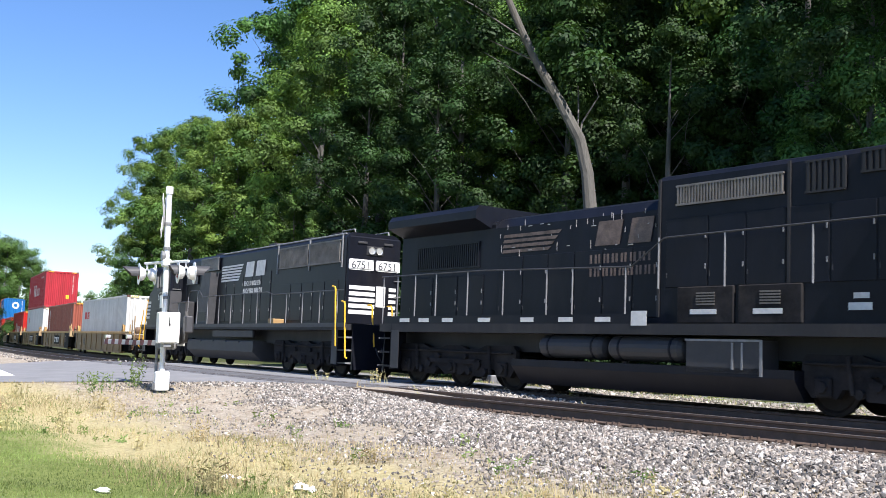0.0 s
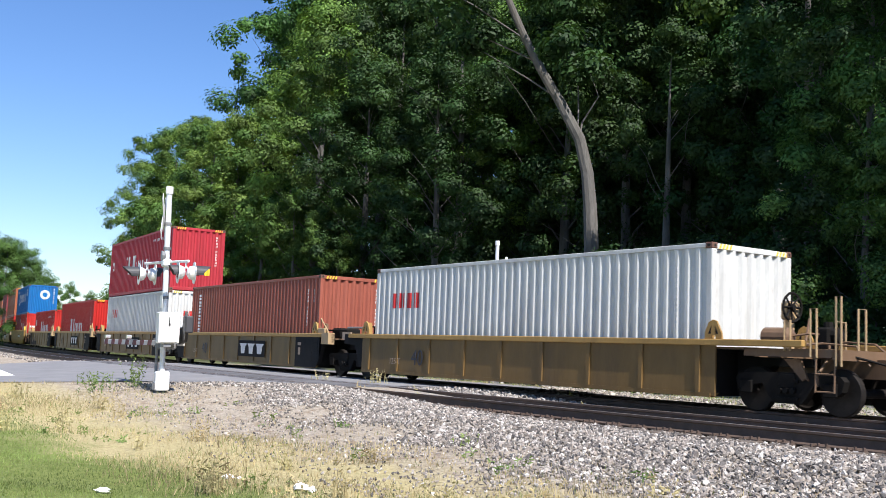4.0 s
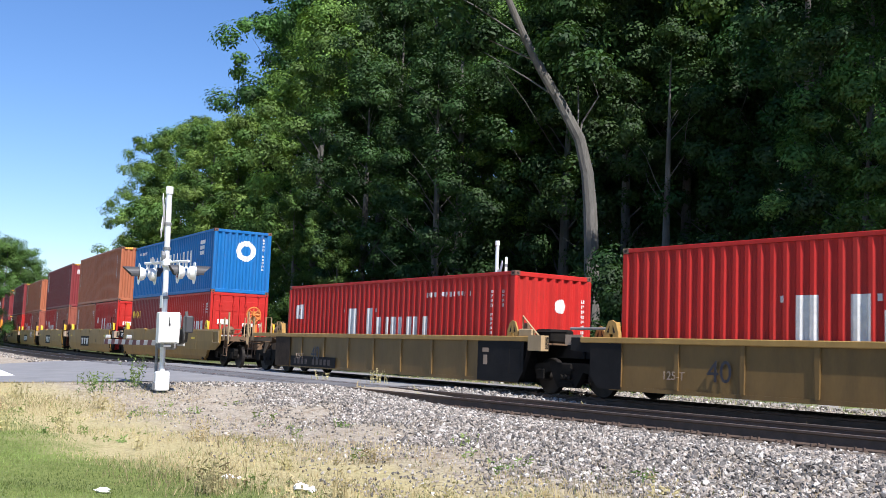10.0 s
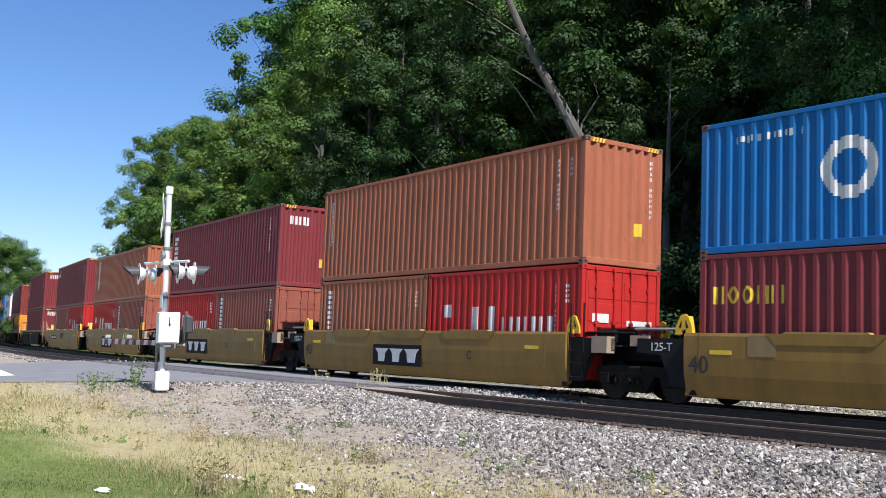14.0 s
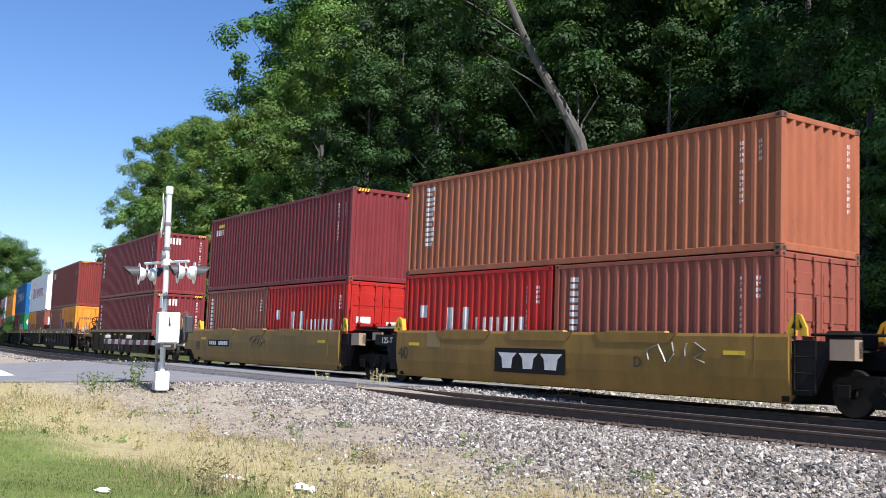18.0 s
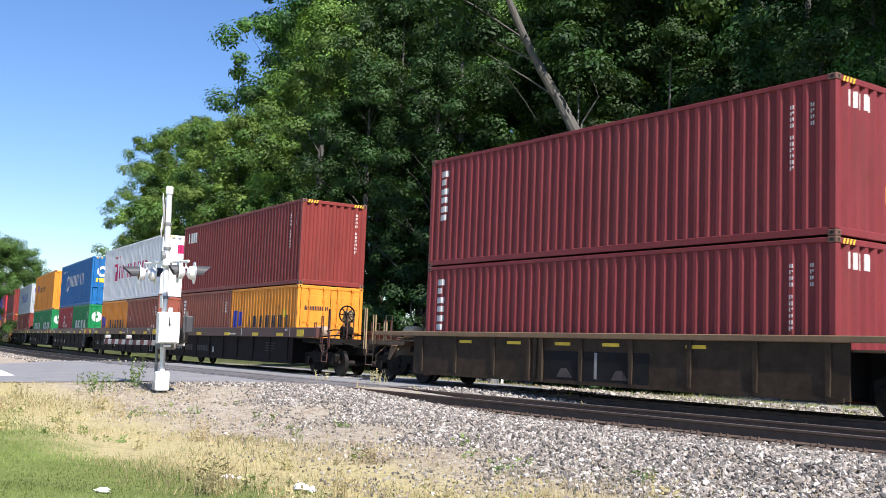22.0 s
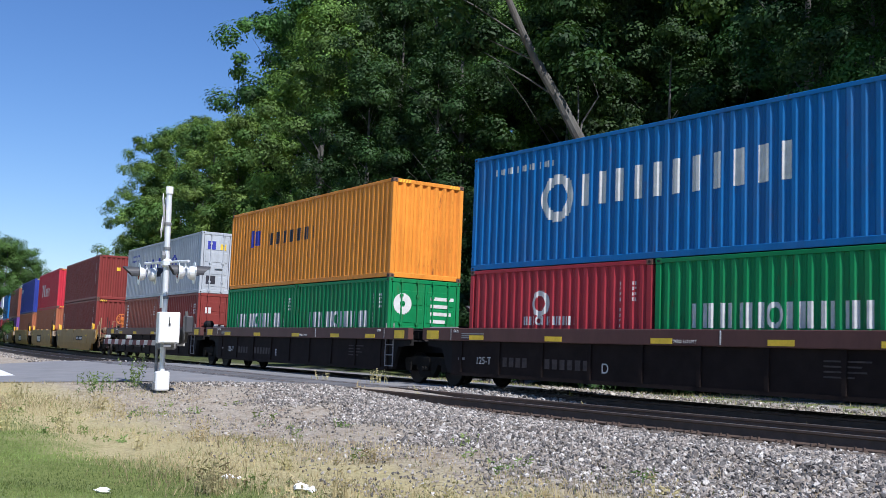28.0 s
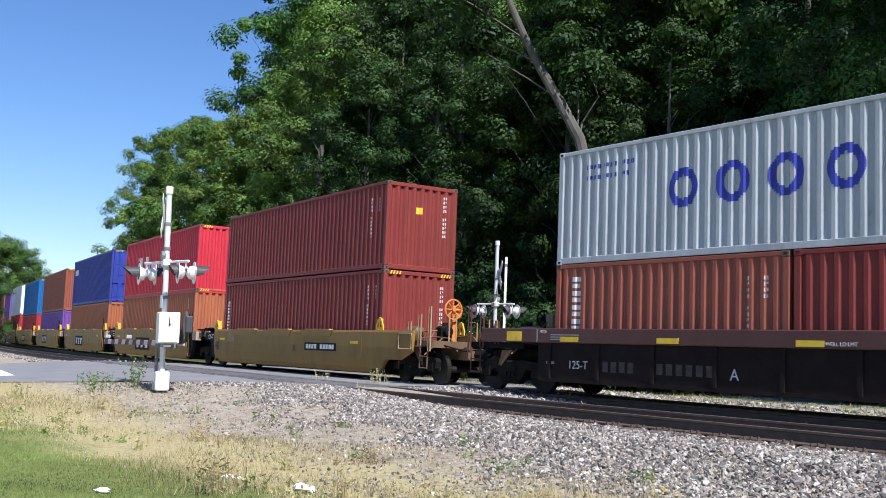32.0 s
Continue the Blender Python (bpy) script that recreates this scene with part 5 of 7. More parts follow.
        if kind in "tg":
            corner_guide(t, s, 6.42, wall_h - 0.03, GOLD_LIGHT if kind == "t" else None)
        if outer:
            car_end(t, s, kind, RUSTY_TAN if kind != "d" else TRUCK_BLACK)
            if kind == "g":
                part("end_bracket", Mesh().rod([(s * 8.40, -1.535, 1.34), (s * 7.75, -1.535, 1.34), (s * 7.75, -1.535, 0.92), (s * 8.40, -1.535, 0.92), (s * 8.40, -1.535, 1.34)], 0.016, 5), TAN_STEEL, t)
            continue
        # gear between two units
        if s < 0:
            m = Mesh()
            xbox(m, s, 7.35, 7.85, -1.36, -1.31, 1.14, 1.36)
            part("cross_over_plate", m, GREY_PLATE, t, "pale end plate")
            m = Mesh().lathe([(1.30, 0.05), (1.52, 0.05), (1.53, 0.17), (1.56, 0.17)], (s * 6.95, -0.75, 0), "z", 12)
            part("hand_valve", m, TRUCK_BLACK, t)
            m = Mesh().rod([(s * 6.6, -1.2, 1.5), (s * 7.9, -1.15, 1.5)], 0.03, 6)
            part("walk_rail", m, STEEL_GREY_MARK, t)
        else:
            m = Mesh()
            xbox(m, s, 7.15, 7.62, -1.52, -1.30, 0.98, 1.33)
            part("cross_over_plate", m, TAN_STEEL if kind == "t" else GREY_PLATE, t, "tan end plate") if kind != "d" else None
            lad = Mesh()
            zt = 2.05 if kind == "g" else 1.62 if kind == "d" else 1.2
            for x in (6.42, 6.84):
                lad.rod([(s * x, -1.47, 0.42), (s * x, -1.47, zt)], 0.017, 6)
            for z in (0.44, 0.74, 1.02, 1.30):
                lad.rod([(s * 6.42, -1.47, z), (s * 6.84, -1.47, z)], 0.014, 5)
            part("ladder", lad, STEEL_GREY_MARK if kind == "d" else TRUCK_BLACK, t)
            m = Mesh().bevel_box(s * 6.6, s * 7.25, -0.9, -0.2, 1.17, 1.5, 0.05)
            m.rod([(s * 6.5, -1.1, 1.42), (s * 7.9, -1.0, 1.42)], 0.028, 6)
            part("brake_valve", m, TRUCK_BLACK, t)
            if kind == "d" and letter == "A":
                m = Mesh().lathe([(s * 7.0, 0.06), (s * 7.05, 0.145), (s * 7.5, 0.145), (s * 7.55, 0.06)], (0, -1.05, 1.64), "x", 14)
                part("air_tank", m, SILL_BLACK, t, "black brake air tank")
            if kind == "t":
                m = Mesh().rod([(s * 6.75, -1.36, 1.3), (s * 6.75, -1.36, 1.78), (s * 7.35, -1.36, 1.32)], 0.022, 5)
                m.bevel_box(s * 6.65, s * 7.15, -1.42, -1.30, 1.3, 1.48, 0.02)
                part("end_bracket", m, TAN_STEEL, t)
                m = Mesh().prism([(s * 6.30, 1.31), (s * 6.62, 1.31), (s * 6.58, 1.62), (s * 6.48, 1.64)], -1.1, -1.02)
                part("latch_plate", m, RUSTY_TAN, t)
    if first_truck:
        truck(t, 8.03 if not front_end else 7.85)
    if rear_end:
        truck(t, -7.85)
    y = -1.524 if kind == "g" else (-1.478 if kind in "ts" else -1.478)
    if kind == "g" or (kind == "t" and not rear_end and not front_end):
        xs = 1.35 if kind == "t" else (-3.8 if mark == 2 and rear_end else 2.9 if mark == 2 else -0.7)
        flat_marks(t, [(xs - 1.25, xs + 1.25, 0.46, 1.03) if mark != 2 else (xs - 1.1, xs + 1.1, 0.78, 1.02)], y, SILL_BLACK, "black logo panel", "panel")
        if mark == 2:
            for k in range(10):
                if k != 4:
                    flat_marks(t, [(xs - 0.98 + 0.2 * k, xs - 0.84 + 0.2 * k, 0.83, 0.97)], y - 0.005, MARKWHITE, "", "white_bar")
        else:
            for a0, a1 in ((-1.10, -0.46), (-0.34, 0.30), (0.42, 1.12)):
                m = Mesh().prism([(xs + a0 + 0.16, 0.56), (xs + a1 - 0.16, 0.56), (xs + a1 - 0.12, 0.80), (xs + a1 + 0.04, 0.92), (xs + a0 - 0.02, 0.92), (xs + a0 + 0.12, 0.80)], y - 0.009, y - 0.005)
                part("logo_shape", m, MARKWHITE, t, "white logo shape")
    if kind == "t" and rear_end:
        flat_marks(t, [(-5.3, -2.2, 0.26, 0.58)], y, SILL_BLACK, "black number panel", "panel")
        for k in range(10):
            if k != 4:
                flat_marks(t, [(-5.05 + 0.26 * k, -4.90 + 0.26 * k, 0.33, 0.50)], y - 0.005, FADED, "", "faded_bar")
    if kind == "t":
        writing("40", t, -3.85, y - 0.006, 0.50, 0.42, M_BLACK)
        writing("125-T", t, -4.95, y - 0.006, 0.50, 0.17, GREY_PLATE)
    if kind == "g":
        if rear_end:
            writing("40", t, -6.35, y - 0.004, 0.62, 0.34, M_BLACK)
        else:
            writing("40", t, -6.2, y - 0.004, 0.66, 0.34, M_BLACK)
            writing("125-T", t, -7.28, -1.404, 1.06, 0.17, MARKWHITE)
        flat_marks(t, [(-5.7, -5.2, 1.02, 1.1)], y, M_YELLOW, "yellow reflector", "reflector")
        flat_marks(t, [(4.9, 5.4, 1.02, 1.1)], y, M_YELLOW, "yellow reflector", "reflector")
        if not rear_end:
            flat_marks(t, [(-4.85, -4.25, 1.0, 1.38)], y, GOLD_PATCH, "lighter paint patch", "paint_patch")
        if letter:
            writing(letter, t, -2.5 if rear_end and mark == 2 else 2.6 if mark != 2 else 0.9, y - 0.004, 0.72, 0.22, M_BLACK)
    if kind == "d":
        y = -1.446
        writing("125-T", t, -5.5, y - 0.003, 0.62, 0.18, MARKWHITE)
        flat_marks(t, [(-6.2, -5.95, 0.70, 0.76)], y, STEEL_GREY_MARK, "", "faded_bar")
        for k in range(4):
            flat_marks(t, [(-4.45 + 0.24 * k, -4.29 + 0.24 * k, 0.58, 0.80)], y, FADED, "", "faded_bar")
        for k in range(6):
            flat_marks(t, [(-2.95 + 0.25 * k, -2.79 + 0.25 * k, 0.58, 0.80)], y, FADED, "", "faded_bar")
        flat_marks(t, lines(4.2, 0.98, 0.9, 4, 0.03, 0.09), y, FADED, "faded small lettering")
        writing("WELL LD LMT", t, 0.9, -1.534, 1.22, 0.07, MARKWHITE)
        writing("40/20", t, 6.0, -1.534, 1.38, 0.07, MARKWHITE)
        writing("40/20", t, -6.35, -1.534, 1.38, 0.07, MARKWHITE)
        flat_marks(t, lines(-6.0, 1.36, 0.9, 3, 0.025, 0.05), -1.531, STEEL_GREY_MARK, "small pale lettering")
        flat_marks(t, [(2.05, 2.08, 1.2, 1.47)], -1.531, MARKWHITE)
        if letter:
            writing(letter, t, -1.15, y - 0.003, 0.55, 0.22, MARKWHITE)
    return ride(t, q, 8.03)


# ---------------------------------------------------------------- the train, from front to back
def load(q, paint_, H, z, label, marks=(), door=False, L=L40, x=0.0):
    return ride(container(L, H, paint_, label, list(marks), door), q, 8.03, (x, 0, z))


def short_pair(q, rear, front, z=0.36):
    """Two twenty-foot containers in one well: (paint, label, marks, door)."""
    for dx, (p, lab, mk, door) in ((-3.125, rear), (3.125, front)):
        load(q, p, H8, z, lab, mk, door, L20, dx)


def k_marks(x0, z, h):
    return [("near", MARKWHITE, word(x0, x0 + 1.45, z, h, "b") + word(x0 + 1.7, x0 + 4.35, z, h * 0.66, "bibb"), "white block lettering"), ("near", MARKWHITE, [(x0 - 0.35, x0 - 0.25, z + h * 0.85, z + h), (x0 + 1.55, x0 + 1.65, z + h * 0.85, z + h)], "white marks")]


def k_label(x, z):
    return [("near", MARKWHITE, [(x, x + 0.14, z, z + 0.44), (x + 0.30, x + 0.46, z - 0.02, z + 0.46), (x + 0.14, x + 0.30, z, z + 0.12), (x + 0.14, x + 0.30, z + 0.31, z + 0.46)], "white mark")]


def k20():
    return (C_RED, "red twenty-foot container with white lettering", [("near", MARKWHITE, word(-1.05, -0.15, 1.0, 0.68, "b") + word(0.15, 2.05, 1.0, 0.42, "bibb"), "white block lettering"), ("near", MARKWHITE, [(-2.35, -1.95, 1.42, 1.75)], "white notice")] + side_numbers(L20, H8) + [("front", MARKWHITE, [(0.15, 0.95, 1.25, 1.38), (0.15, 0.8, 1.0, 1.1), (-0.9, -0.4, 1.3, 1.5), (-0.95, -0.2, 0.7, 0.9)], "white door markings")], True)


def t20(paint_=None, door=False):
    return (paint_ or C_BROWN, "brown twenty-foot container with an upright white word", [("near", MARKWHITE, column(-2.55, H8 - 0.30, 0.26, 6, 0.25), "upright white lettering")] + side_numbers(L20, H8), door)


def e20():
    return (C_GREEN, "green twenty-foot container with white lettering", [("near", MARKWHITE, word(-2.13, 1.77, 1.17, 0.48, "bbbbobbbb", 0.16), "white block lettering")] + side_numbers(L20, H8) + [("front", MARKWHITE, disc(-0.75, 1.85, 0.30, 0.3) + lines(0.2, 2.1, 0.8, 4, 0.1, 0.22), "white disc and door markings")], True)


UNIT = 16.0
Q = [-51.85, -67.82, -83.65, -100.05, -115.97, -136.05, -151.7, -167.5, -184.05, -199.7, -219.75, -240.15, -255.9, -272.2, -288.5, -304.4, -324.3, -340.3, -356.25, -372.3, -388.3, -404.3, -420.3, -436.3]
QC = [q - 6.21 for q in Q]
# the units of one car stand at even steps
CAR = list(QC)
for _a, _b in ((0, 4), (5, 9), (11, 15), (16, 20)):
    for _i in range(_a, _b + 1):
        CAR[_i] = QC[_a] + (QC[_b] - QC[_a]) * (_i - _a) / (_b - _a)
# first car of five
for _i in range(5):
    well_car("t", CAR[_i], _i == 0, _i == 4)
load(QC[0], C_GREY, H9, 0.30, "pale grey forty-foot container with a red mark", [("near", M_RED, block_word(-5.3, 1.75, 0.42, (0.6, 0.6, 0.6, 0.6), 0.2), "red block lettering")] + side_numbers(L40, H9))
load(QC[1], C_BROWN, H9, 0.30, "brown forty-foot container with an upright white word", [("near", MARKWHITE, column(-5.45, 2.55, 0.42, 6, 0.22), "upright white lettering")] + side_numbers(L40, H9) + end_numbers(H9))
load(QC[2], C_GREY, H9, 0.30, "pale grey forty-foot container with a red mark", [("near", M_RED, block_word(-5.1, 1.75, 0.42, (0.6, 0.6, 0.6, 0.6), 0.2), "red block lettering"), ("front", M_RED, block_word(-0.5, 1.75, 0.25, (0.7, 0.7, 0.7, 0.7), 0.2), "red block lettering"), ("front", MARKWHITE, [(-1.0, 1.0, 0.4, 0.5)], "")] + side_numbers(L40, H9))
load(QC[2], C_CRIMSON, H9, 3.20, "crimson forty-foot container with white lettering", k_marks(-2.15, 1.05, 0.92) + k_label(-5.7, 1.4) + [("near", MARKWHITE, lines(2.75, 2.52, 1.9, 1, 0.13, 0.2), "small white lettering")] + side_numbers(L40, H9) + end_numbers(H9))
load(QC[3], C_RED, H9, 0.30, "bright red forty-foot container with white lettering", k_marks(-2.0, 1.0, 0.82) + side_numbers(L40, H9) + [("front", M_YELLOW, [(-0.1, 0.1, 1.9, 2.1), (-0.05, 0.05, 2.1, 2.25)], "yellow warning mark"), ("front", MARKWHITE, digits(0.8, 2.55, 0.08, 11, 0.085), "")])
load(QC[4], C_RED, H8, 0.30, "red forty-foot container with white lettering", k_marks(-2.0, 1.0, 0.78) + k_label(-5.6, 1.5) + [("near", MARKWHITE, lines(2.3, 2.15, 2.2, 1, 0.13, 0.2), "small white lettering")] + side_numbers(L40, H8) + [("front", MARKWHITE, disc(0.25, 1.8, 0.17, 0), "white label"), ("front", MARKWHITE, digits(0.95, 2.0, 0.08, 8, 0.085), "")])
# second car of five
for _i, _c in zip(range(5, 10), "BCDDE"):
    _car = well_car("g", CAR[_i], _i == 5, _i == 9, _c, 2 if _i in (5, 9) else _i % 2)
    if _i in (8, 9):
        _r = random.Random(_i)
        for _k in range(5):
            _x0 = (3.0 if _i == 8 else -0.6) + 0.30 * _k
            part("graffiti_stroke", Mesh().rod([(_x0 + _r.uniform(-0.05, 0.3), -1.53, 0.85 + 0.12 * _j + _r.uniform(-0.03, 0.03)) for _j in range(4)], 0.016, 4), STEEL_GREY_MARK if _i == 8 else FADED, _car, "loose spray-paint scribble")
load(QC[5], C_BLUE, H8, 2.93, "blue forty-foot container with large white lettering", [("near", MARKWHITE, disc(-3.03, 1.40, 0.55, 0.6) + word(-2.2, 3.3, 1.15, 0.72, "bbbbib", 0.42), "white disc and block lettering"), ("near", MARKWHITE, lines(-5.4, 2.25, 1.6, 1, 0.14, 0.2) + lines(4.3, 2.2, 0.75, 3, 0.16, 0.22), "small white lettering"), ("near", M_YELLOW, [(4.85, 5.05, 0.85, 1.05)], "yellow warning mark"), ("front", MARKWHITE, disc(0.15, 1.75, 0.42, 0.5), "white disc"), ("front", MARKWHITE, digits(0.85, 2.3, 0.1, 10, 0.09), "")])
short_pair(QC[5], (C_MAROON, "maroon twenty-foot container with a yellow word", [("near", M_YELLOW, word(-2.75, -1.2, 1.62, 0.34, "boobb"), "yellow block lettering")] + side_numbers(L20, H8), False), k20())
load(QC[6], C_ORANGEBROWN, H9, 2.95, "plain orange-brown steel forty-foot container", [("near", MARKWHITE, column(-5.75, H9 - 0.4, 0.2, 7, 0.16), "upright white lettering")] + side_numbers(L40, H9) + end_numbers(H9))
short_pair(QC[6], t20(C_ORANGEBROWN), k20())
load(QC[7], C_MAROON, H9, 2.95, "maroon forty-foot container with a white word", [("near", MARKWHITE, column(-5.8, 2.55, 0.36, 3, 0.34), "upright white lettering"), ("front", MARKWHITE, block_word(-0.85, 2.2, 0.3, (0.5, 0.8, 0.8), 0.2), "white block lettering")] + side_numbers(L40, H9) + end_numbers(H9)[1:])
short_pair(QC[7], k20(), t20(C_BROWN, True))
load(QC[8], C_ORANGEBROWN, H8, 2.94, "orange-brown forty-foot container with an upright white word", [("near", MARKWHITE, column(-5.35, 2.37, 0.40, 6, 0.22), "upright white lettering")] + side_numbers(L40, H8) + end_numbers(H8)[:1])
short_pair(QC[8], k20(), t20(C_BROWN, True))
load(QC[9], C_MAROON, H9, 2.95, "maroon forty-foot container with a small label", [("near", MARKWHITE, block_word(-5.55, 2.2, 0.22, (0.8, 0.8, 0.8, 0.8), 0.15), "small white lettering"), ("near", M_YELLOW, [(-5.3, -4.7, 2.5, 2.62)], "yellow label")] + side_numbers(L40, H9) + end_numbers(H9)[:1])
short_pair(QC[9], t20(), k20())
# a single car
well_car("s", CAR[10], True, True)
for _z in (0.24, 3.14):
    load(QC[10], C_MAROON, H9, _z, "maroon forty-foot container with a white word", [("near", MARKWHITE, column(-5.75, H9 - 0.35, 0.30, 3, 0.38), "upright white lettering"), ("front", MARKWHITE, block_word(-0.85, 2.35, 0.3, (0.5, 0.8, 0.8), 0.2), "white block lettering")] + side_numbers(L40, H9) + end_numbers(H9), x=-0.12)
# third car of five
for _i, _c in zip(range(11, 16), "BCDEA"):
    well_car("d", CAR[_i], _i == 11, _i == 15, _c)
load(QC[11], C_RUST, H9, 2.95, "rust-red forty-foot container with a small white label", [("near", MARKWHITE, block_word(-5.6, 2.15, 0.42, (0.5, 0.5, 0.5, 0.5), 0.1), "white label")] + side_numbers(L40, H9) + end_numbers(H9)[:1])
HL = lambda u, z, h: [("near", M_BLUE, [(u, u + 0.36, z, z + h * 1.5), (u + 0.46, u + 0.9, z + 0.05, z + h * 1.4)], "blue mark"), ("near", M_BLACK, word(u + 1.63, u + 5.3, z, h, "bbbbbibibbb", 0.3), "dark block lettering")]
short_pair(QC[11], t20(C_BROWN), (C_ORANGE, "orange twenty-foot container with dark lettering", HL(-2.8, 1.15, 0.42) + [("near", M_YELLOW, [(1.85, 2.1, 1.5, 1.75)], "yellow warning mark"), ("front", M_BLACK, block_word(-0.95, 1.75, 0.14, (0.7,) * 7, 0.2), "dark lettering")], True))
load(QC[12], C_WHITE, H9, 2.95, "white forty-foot container with magenta lettering", [("near", M_MAGENTA, [(-3.75, -3.62, 1.08, 2.0), (-3.1, -2.95, 1.08, 2.0), (-3.62, -3.1, 1.85, 2.0), (-3.45, -3.25, 1.08, 1.6)] + word(-2.5, 0.35, 1.17, 0.70, "bbbo") + word(0.75, 3.55, 1.17, 0.70, "bibo"), "magenta block lettering"), ("near", M_RED, lines(-3.7, 2.4, 1.5, 1, 0.12, 0.2), "small red lettering"), ("front", M_MAGENTA, [(-0.5, -0.15, 2.05, 2.45)], "magenta mark"), ("front", M_YELLOW, [(0.3, 0.5, 0.9, 1.25)], "yellow notice")] + [("near", M_YELLOW, [(4.9, 5.05, 0.95, 1.3)], "")])
short_pair(QC[12], (C_ORANGE, "orange twenty-foot container with dark lettering", HL(-2.8, 1.15, 0.42), False), (C_BROWN, "brown twenty-foot container with door end forward", [("near", MARKWHITE, [(-2.4, -2.2, 1.5, 1.9)], "white label"), ("front", MARKWHITE, [(-0.95, -0.55, 1.5, 2.1), (-0.5, 0.1, 1.0, 1.12)] + lines(0.3, 1.8, 0.7, 3, 0.1, 0.25), "white door markings")] + side_numbers(L20, H8), True))
load(QC[13], C_BLUE, H9, 2.93, "blue forty-foot container with large white lettering", [("near", MARKWHITE, disc(-3.03, 1.58, 0.55, 0.6) + word(-2.2, 3.3, 1.32, 0.72, "bbbbib", 0.42), "white disc and block lettering"), ("near", MARKWHITE, lines(-5.3, 2.5, 2.3, 1, 0.16, 0.2), "small white lettering"), ("front", MARKWHITE, disc(-0.6, 2.0, 0.32, 0.5) + lines(0.2, 2.2, 0.7, 3, 0.1, 0.2), "white disc and door markings"), ("front", M_YELLOW, [(-0.95, -0.1, 1.35, 1.6), (0.1, 0.95, 1.35, 1.6)], "yellow notices")], True)
short_pair(QC[13], (C_CRIMSON, "dark red twenty-foot container with a white emblem", [("near", MARKWHITE, disc(-0.4, 1.72, 0.30, 0.6) + word(-1.0, 0.78, 1.22, 0.2, "bbobbbbb", 0.2), "white emblem and block lettering")] + side_numbers(L20, H8), False), e20())
load(QC[14], C_ORANGE, H9, 2.94, "orange forty-foot container with dark lettering", HL(-4.3, 1.5, 0.42) + side_numbers(L40, H8)[:0], False)
short_pair(QC[14], e20(), e20())
load(QC[15], C_STEEL, H8, 2.93, "grey forty-foot container with large blue lettering", [("near", M_BLUE, word(-2.95, 2.67, 1.03, 0.80, "ooooo", 0.55), "blue block lettering"), ("near", M_BLUE, lines(-5.3, 2.2, 1.6, 2, 0.1, 0.24), "small blue lettering"), ("front", M_BLUE, [(-0.95, -0.6, 1.85, 2.2)], "blue mark"), ("front", M_YELLOW, [(-0.4, -0.15, 1.85, 2.1)], "yellow mark"), ("front", M_BLACK, lines(0.3, 2.2, 0.6, 5, 0.08, 0.2) + [(-0.95, -0.55, 0.4, 0.75)], "dark door markings")], True)
short_pair(QC[15], t20(), (C_RUST, "rust-red twenty-foot container with door end forward", [("front", MARKWHITE, [(-0.9, -0.65, 1.75, 2.0), (-0.5, -0.05, 1.0, 1.3)] + lines(0.3, 1.4, 0.75, 2, 0.14, 0.25), "white door markings")] + side_numbers(L20, H8), True))
# fourth car of five
for _i, _c in zip(range(16, 21), "BCDEA"):
    well_car("g", CAR[_i], _i == 16, _i == 20, _c, 2 if _i == 16 else _i % 2)
load(QC[16], C_RUST, H8, 3.20, "plain rust-red steel forty-foot container", side_numbers(L40, H8) + [("front", M_YELLOW, [(-0.2, 0.0, 1.7, 1.9)], "yellow warning mark"), ("front", MARKWHITE, digits(0.75, 2.3, 0.08, 10, 0.085), "")])
load(QC[16], C_RUST, H9, 0.30, "plain rust-red steel forty-foot container", side_numbers(L40, H9) + [("near", MARKWHITE, column(-5.8, 2.2, 0.2, 5, 0.2), "upright white lettering"), ("front", MARKWHITE, digits(0.75, 2.5, 0.08, 10, 0.085), "")])
load(QC[17], C_PINK, H9, 2.95, "faded red forty-foot container with white lettering", k_marks(-3.3, 1.05, 0.95) + end_numbers(H9)[1:])
load(QC[17], C_ORANGEBROWN, H9, 0.05 + 0.22, "plain orange-brown steel forty-foot container", side_numbers(L40, H9))
load(QC[18], C_NAVY, H9, 2.95, "dark blue forty-foot container with a label", [("near", MARKWHITE, [(-5.6, -4.6, 1.95, 2.3)], "white label")], True)
load(QC[18], C_ORANGEBROWN, H8, 0.36, "plain orange-brown steel forty-foot container")
load(QC[19], C_BROWN, H9, 2.75, "plain brown steel forty-foot container")
load(QC[19], C_PURPLE, H8, 0.16, "dark purple forty-foot container", [("front", MARKWHITE, disc(0.1, 1.7, 0.3), "white disc")], True)
load(QC[20], C_BLUE, H9, 2.75, "plain blue steel forty-foot container")
load(QC[20], C_CRIMSON, H8, 0.16, "dark red forty-foot container", (), True)
for _i in range(21, 24):
    well_car("g", CAR[_i])
load(QC[21], C_WHITE, H9, 2.95, "plain white steel forty-foot container")
load(QC[21], C_CRIMSON, H8, 0.36, "dark red forty-foot container", (), True)
load(QC[22], C_PURPLE, H9, 2.95, "plain purple steel forty-foot container")
load(QC[22], C_BROWN, H8, 0.36, "plain brown steel forty-foot container")
load(QC[23], C_BROWN, H9, 2.95, "plain brown steel forty-foot container")
load(QC[23], C_RUST, H8, 0.36, "plain rust-red steel forty-foot container")
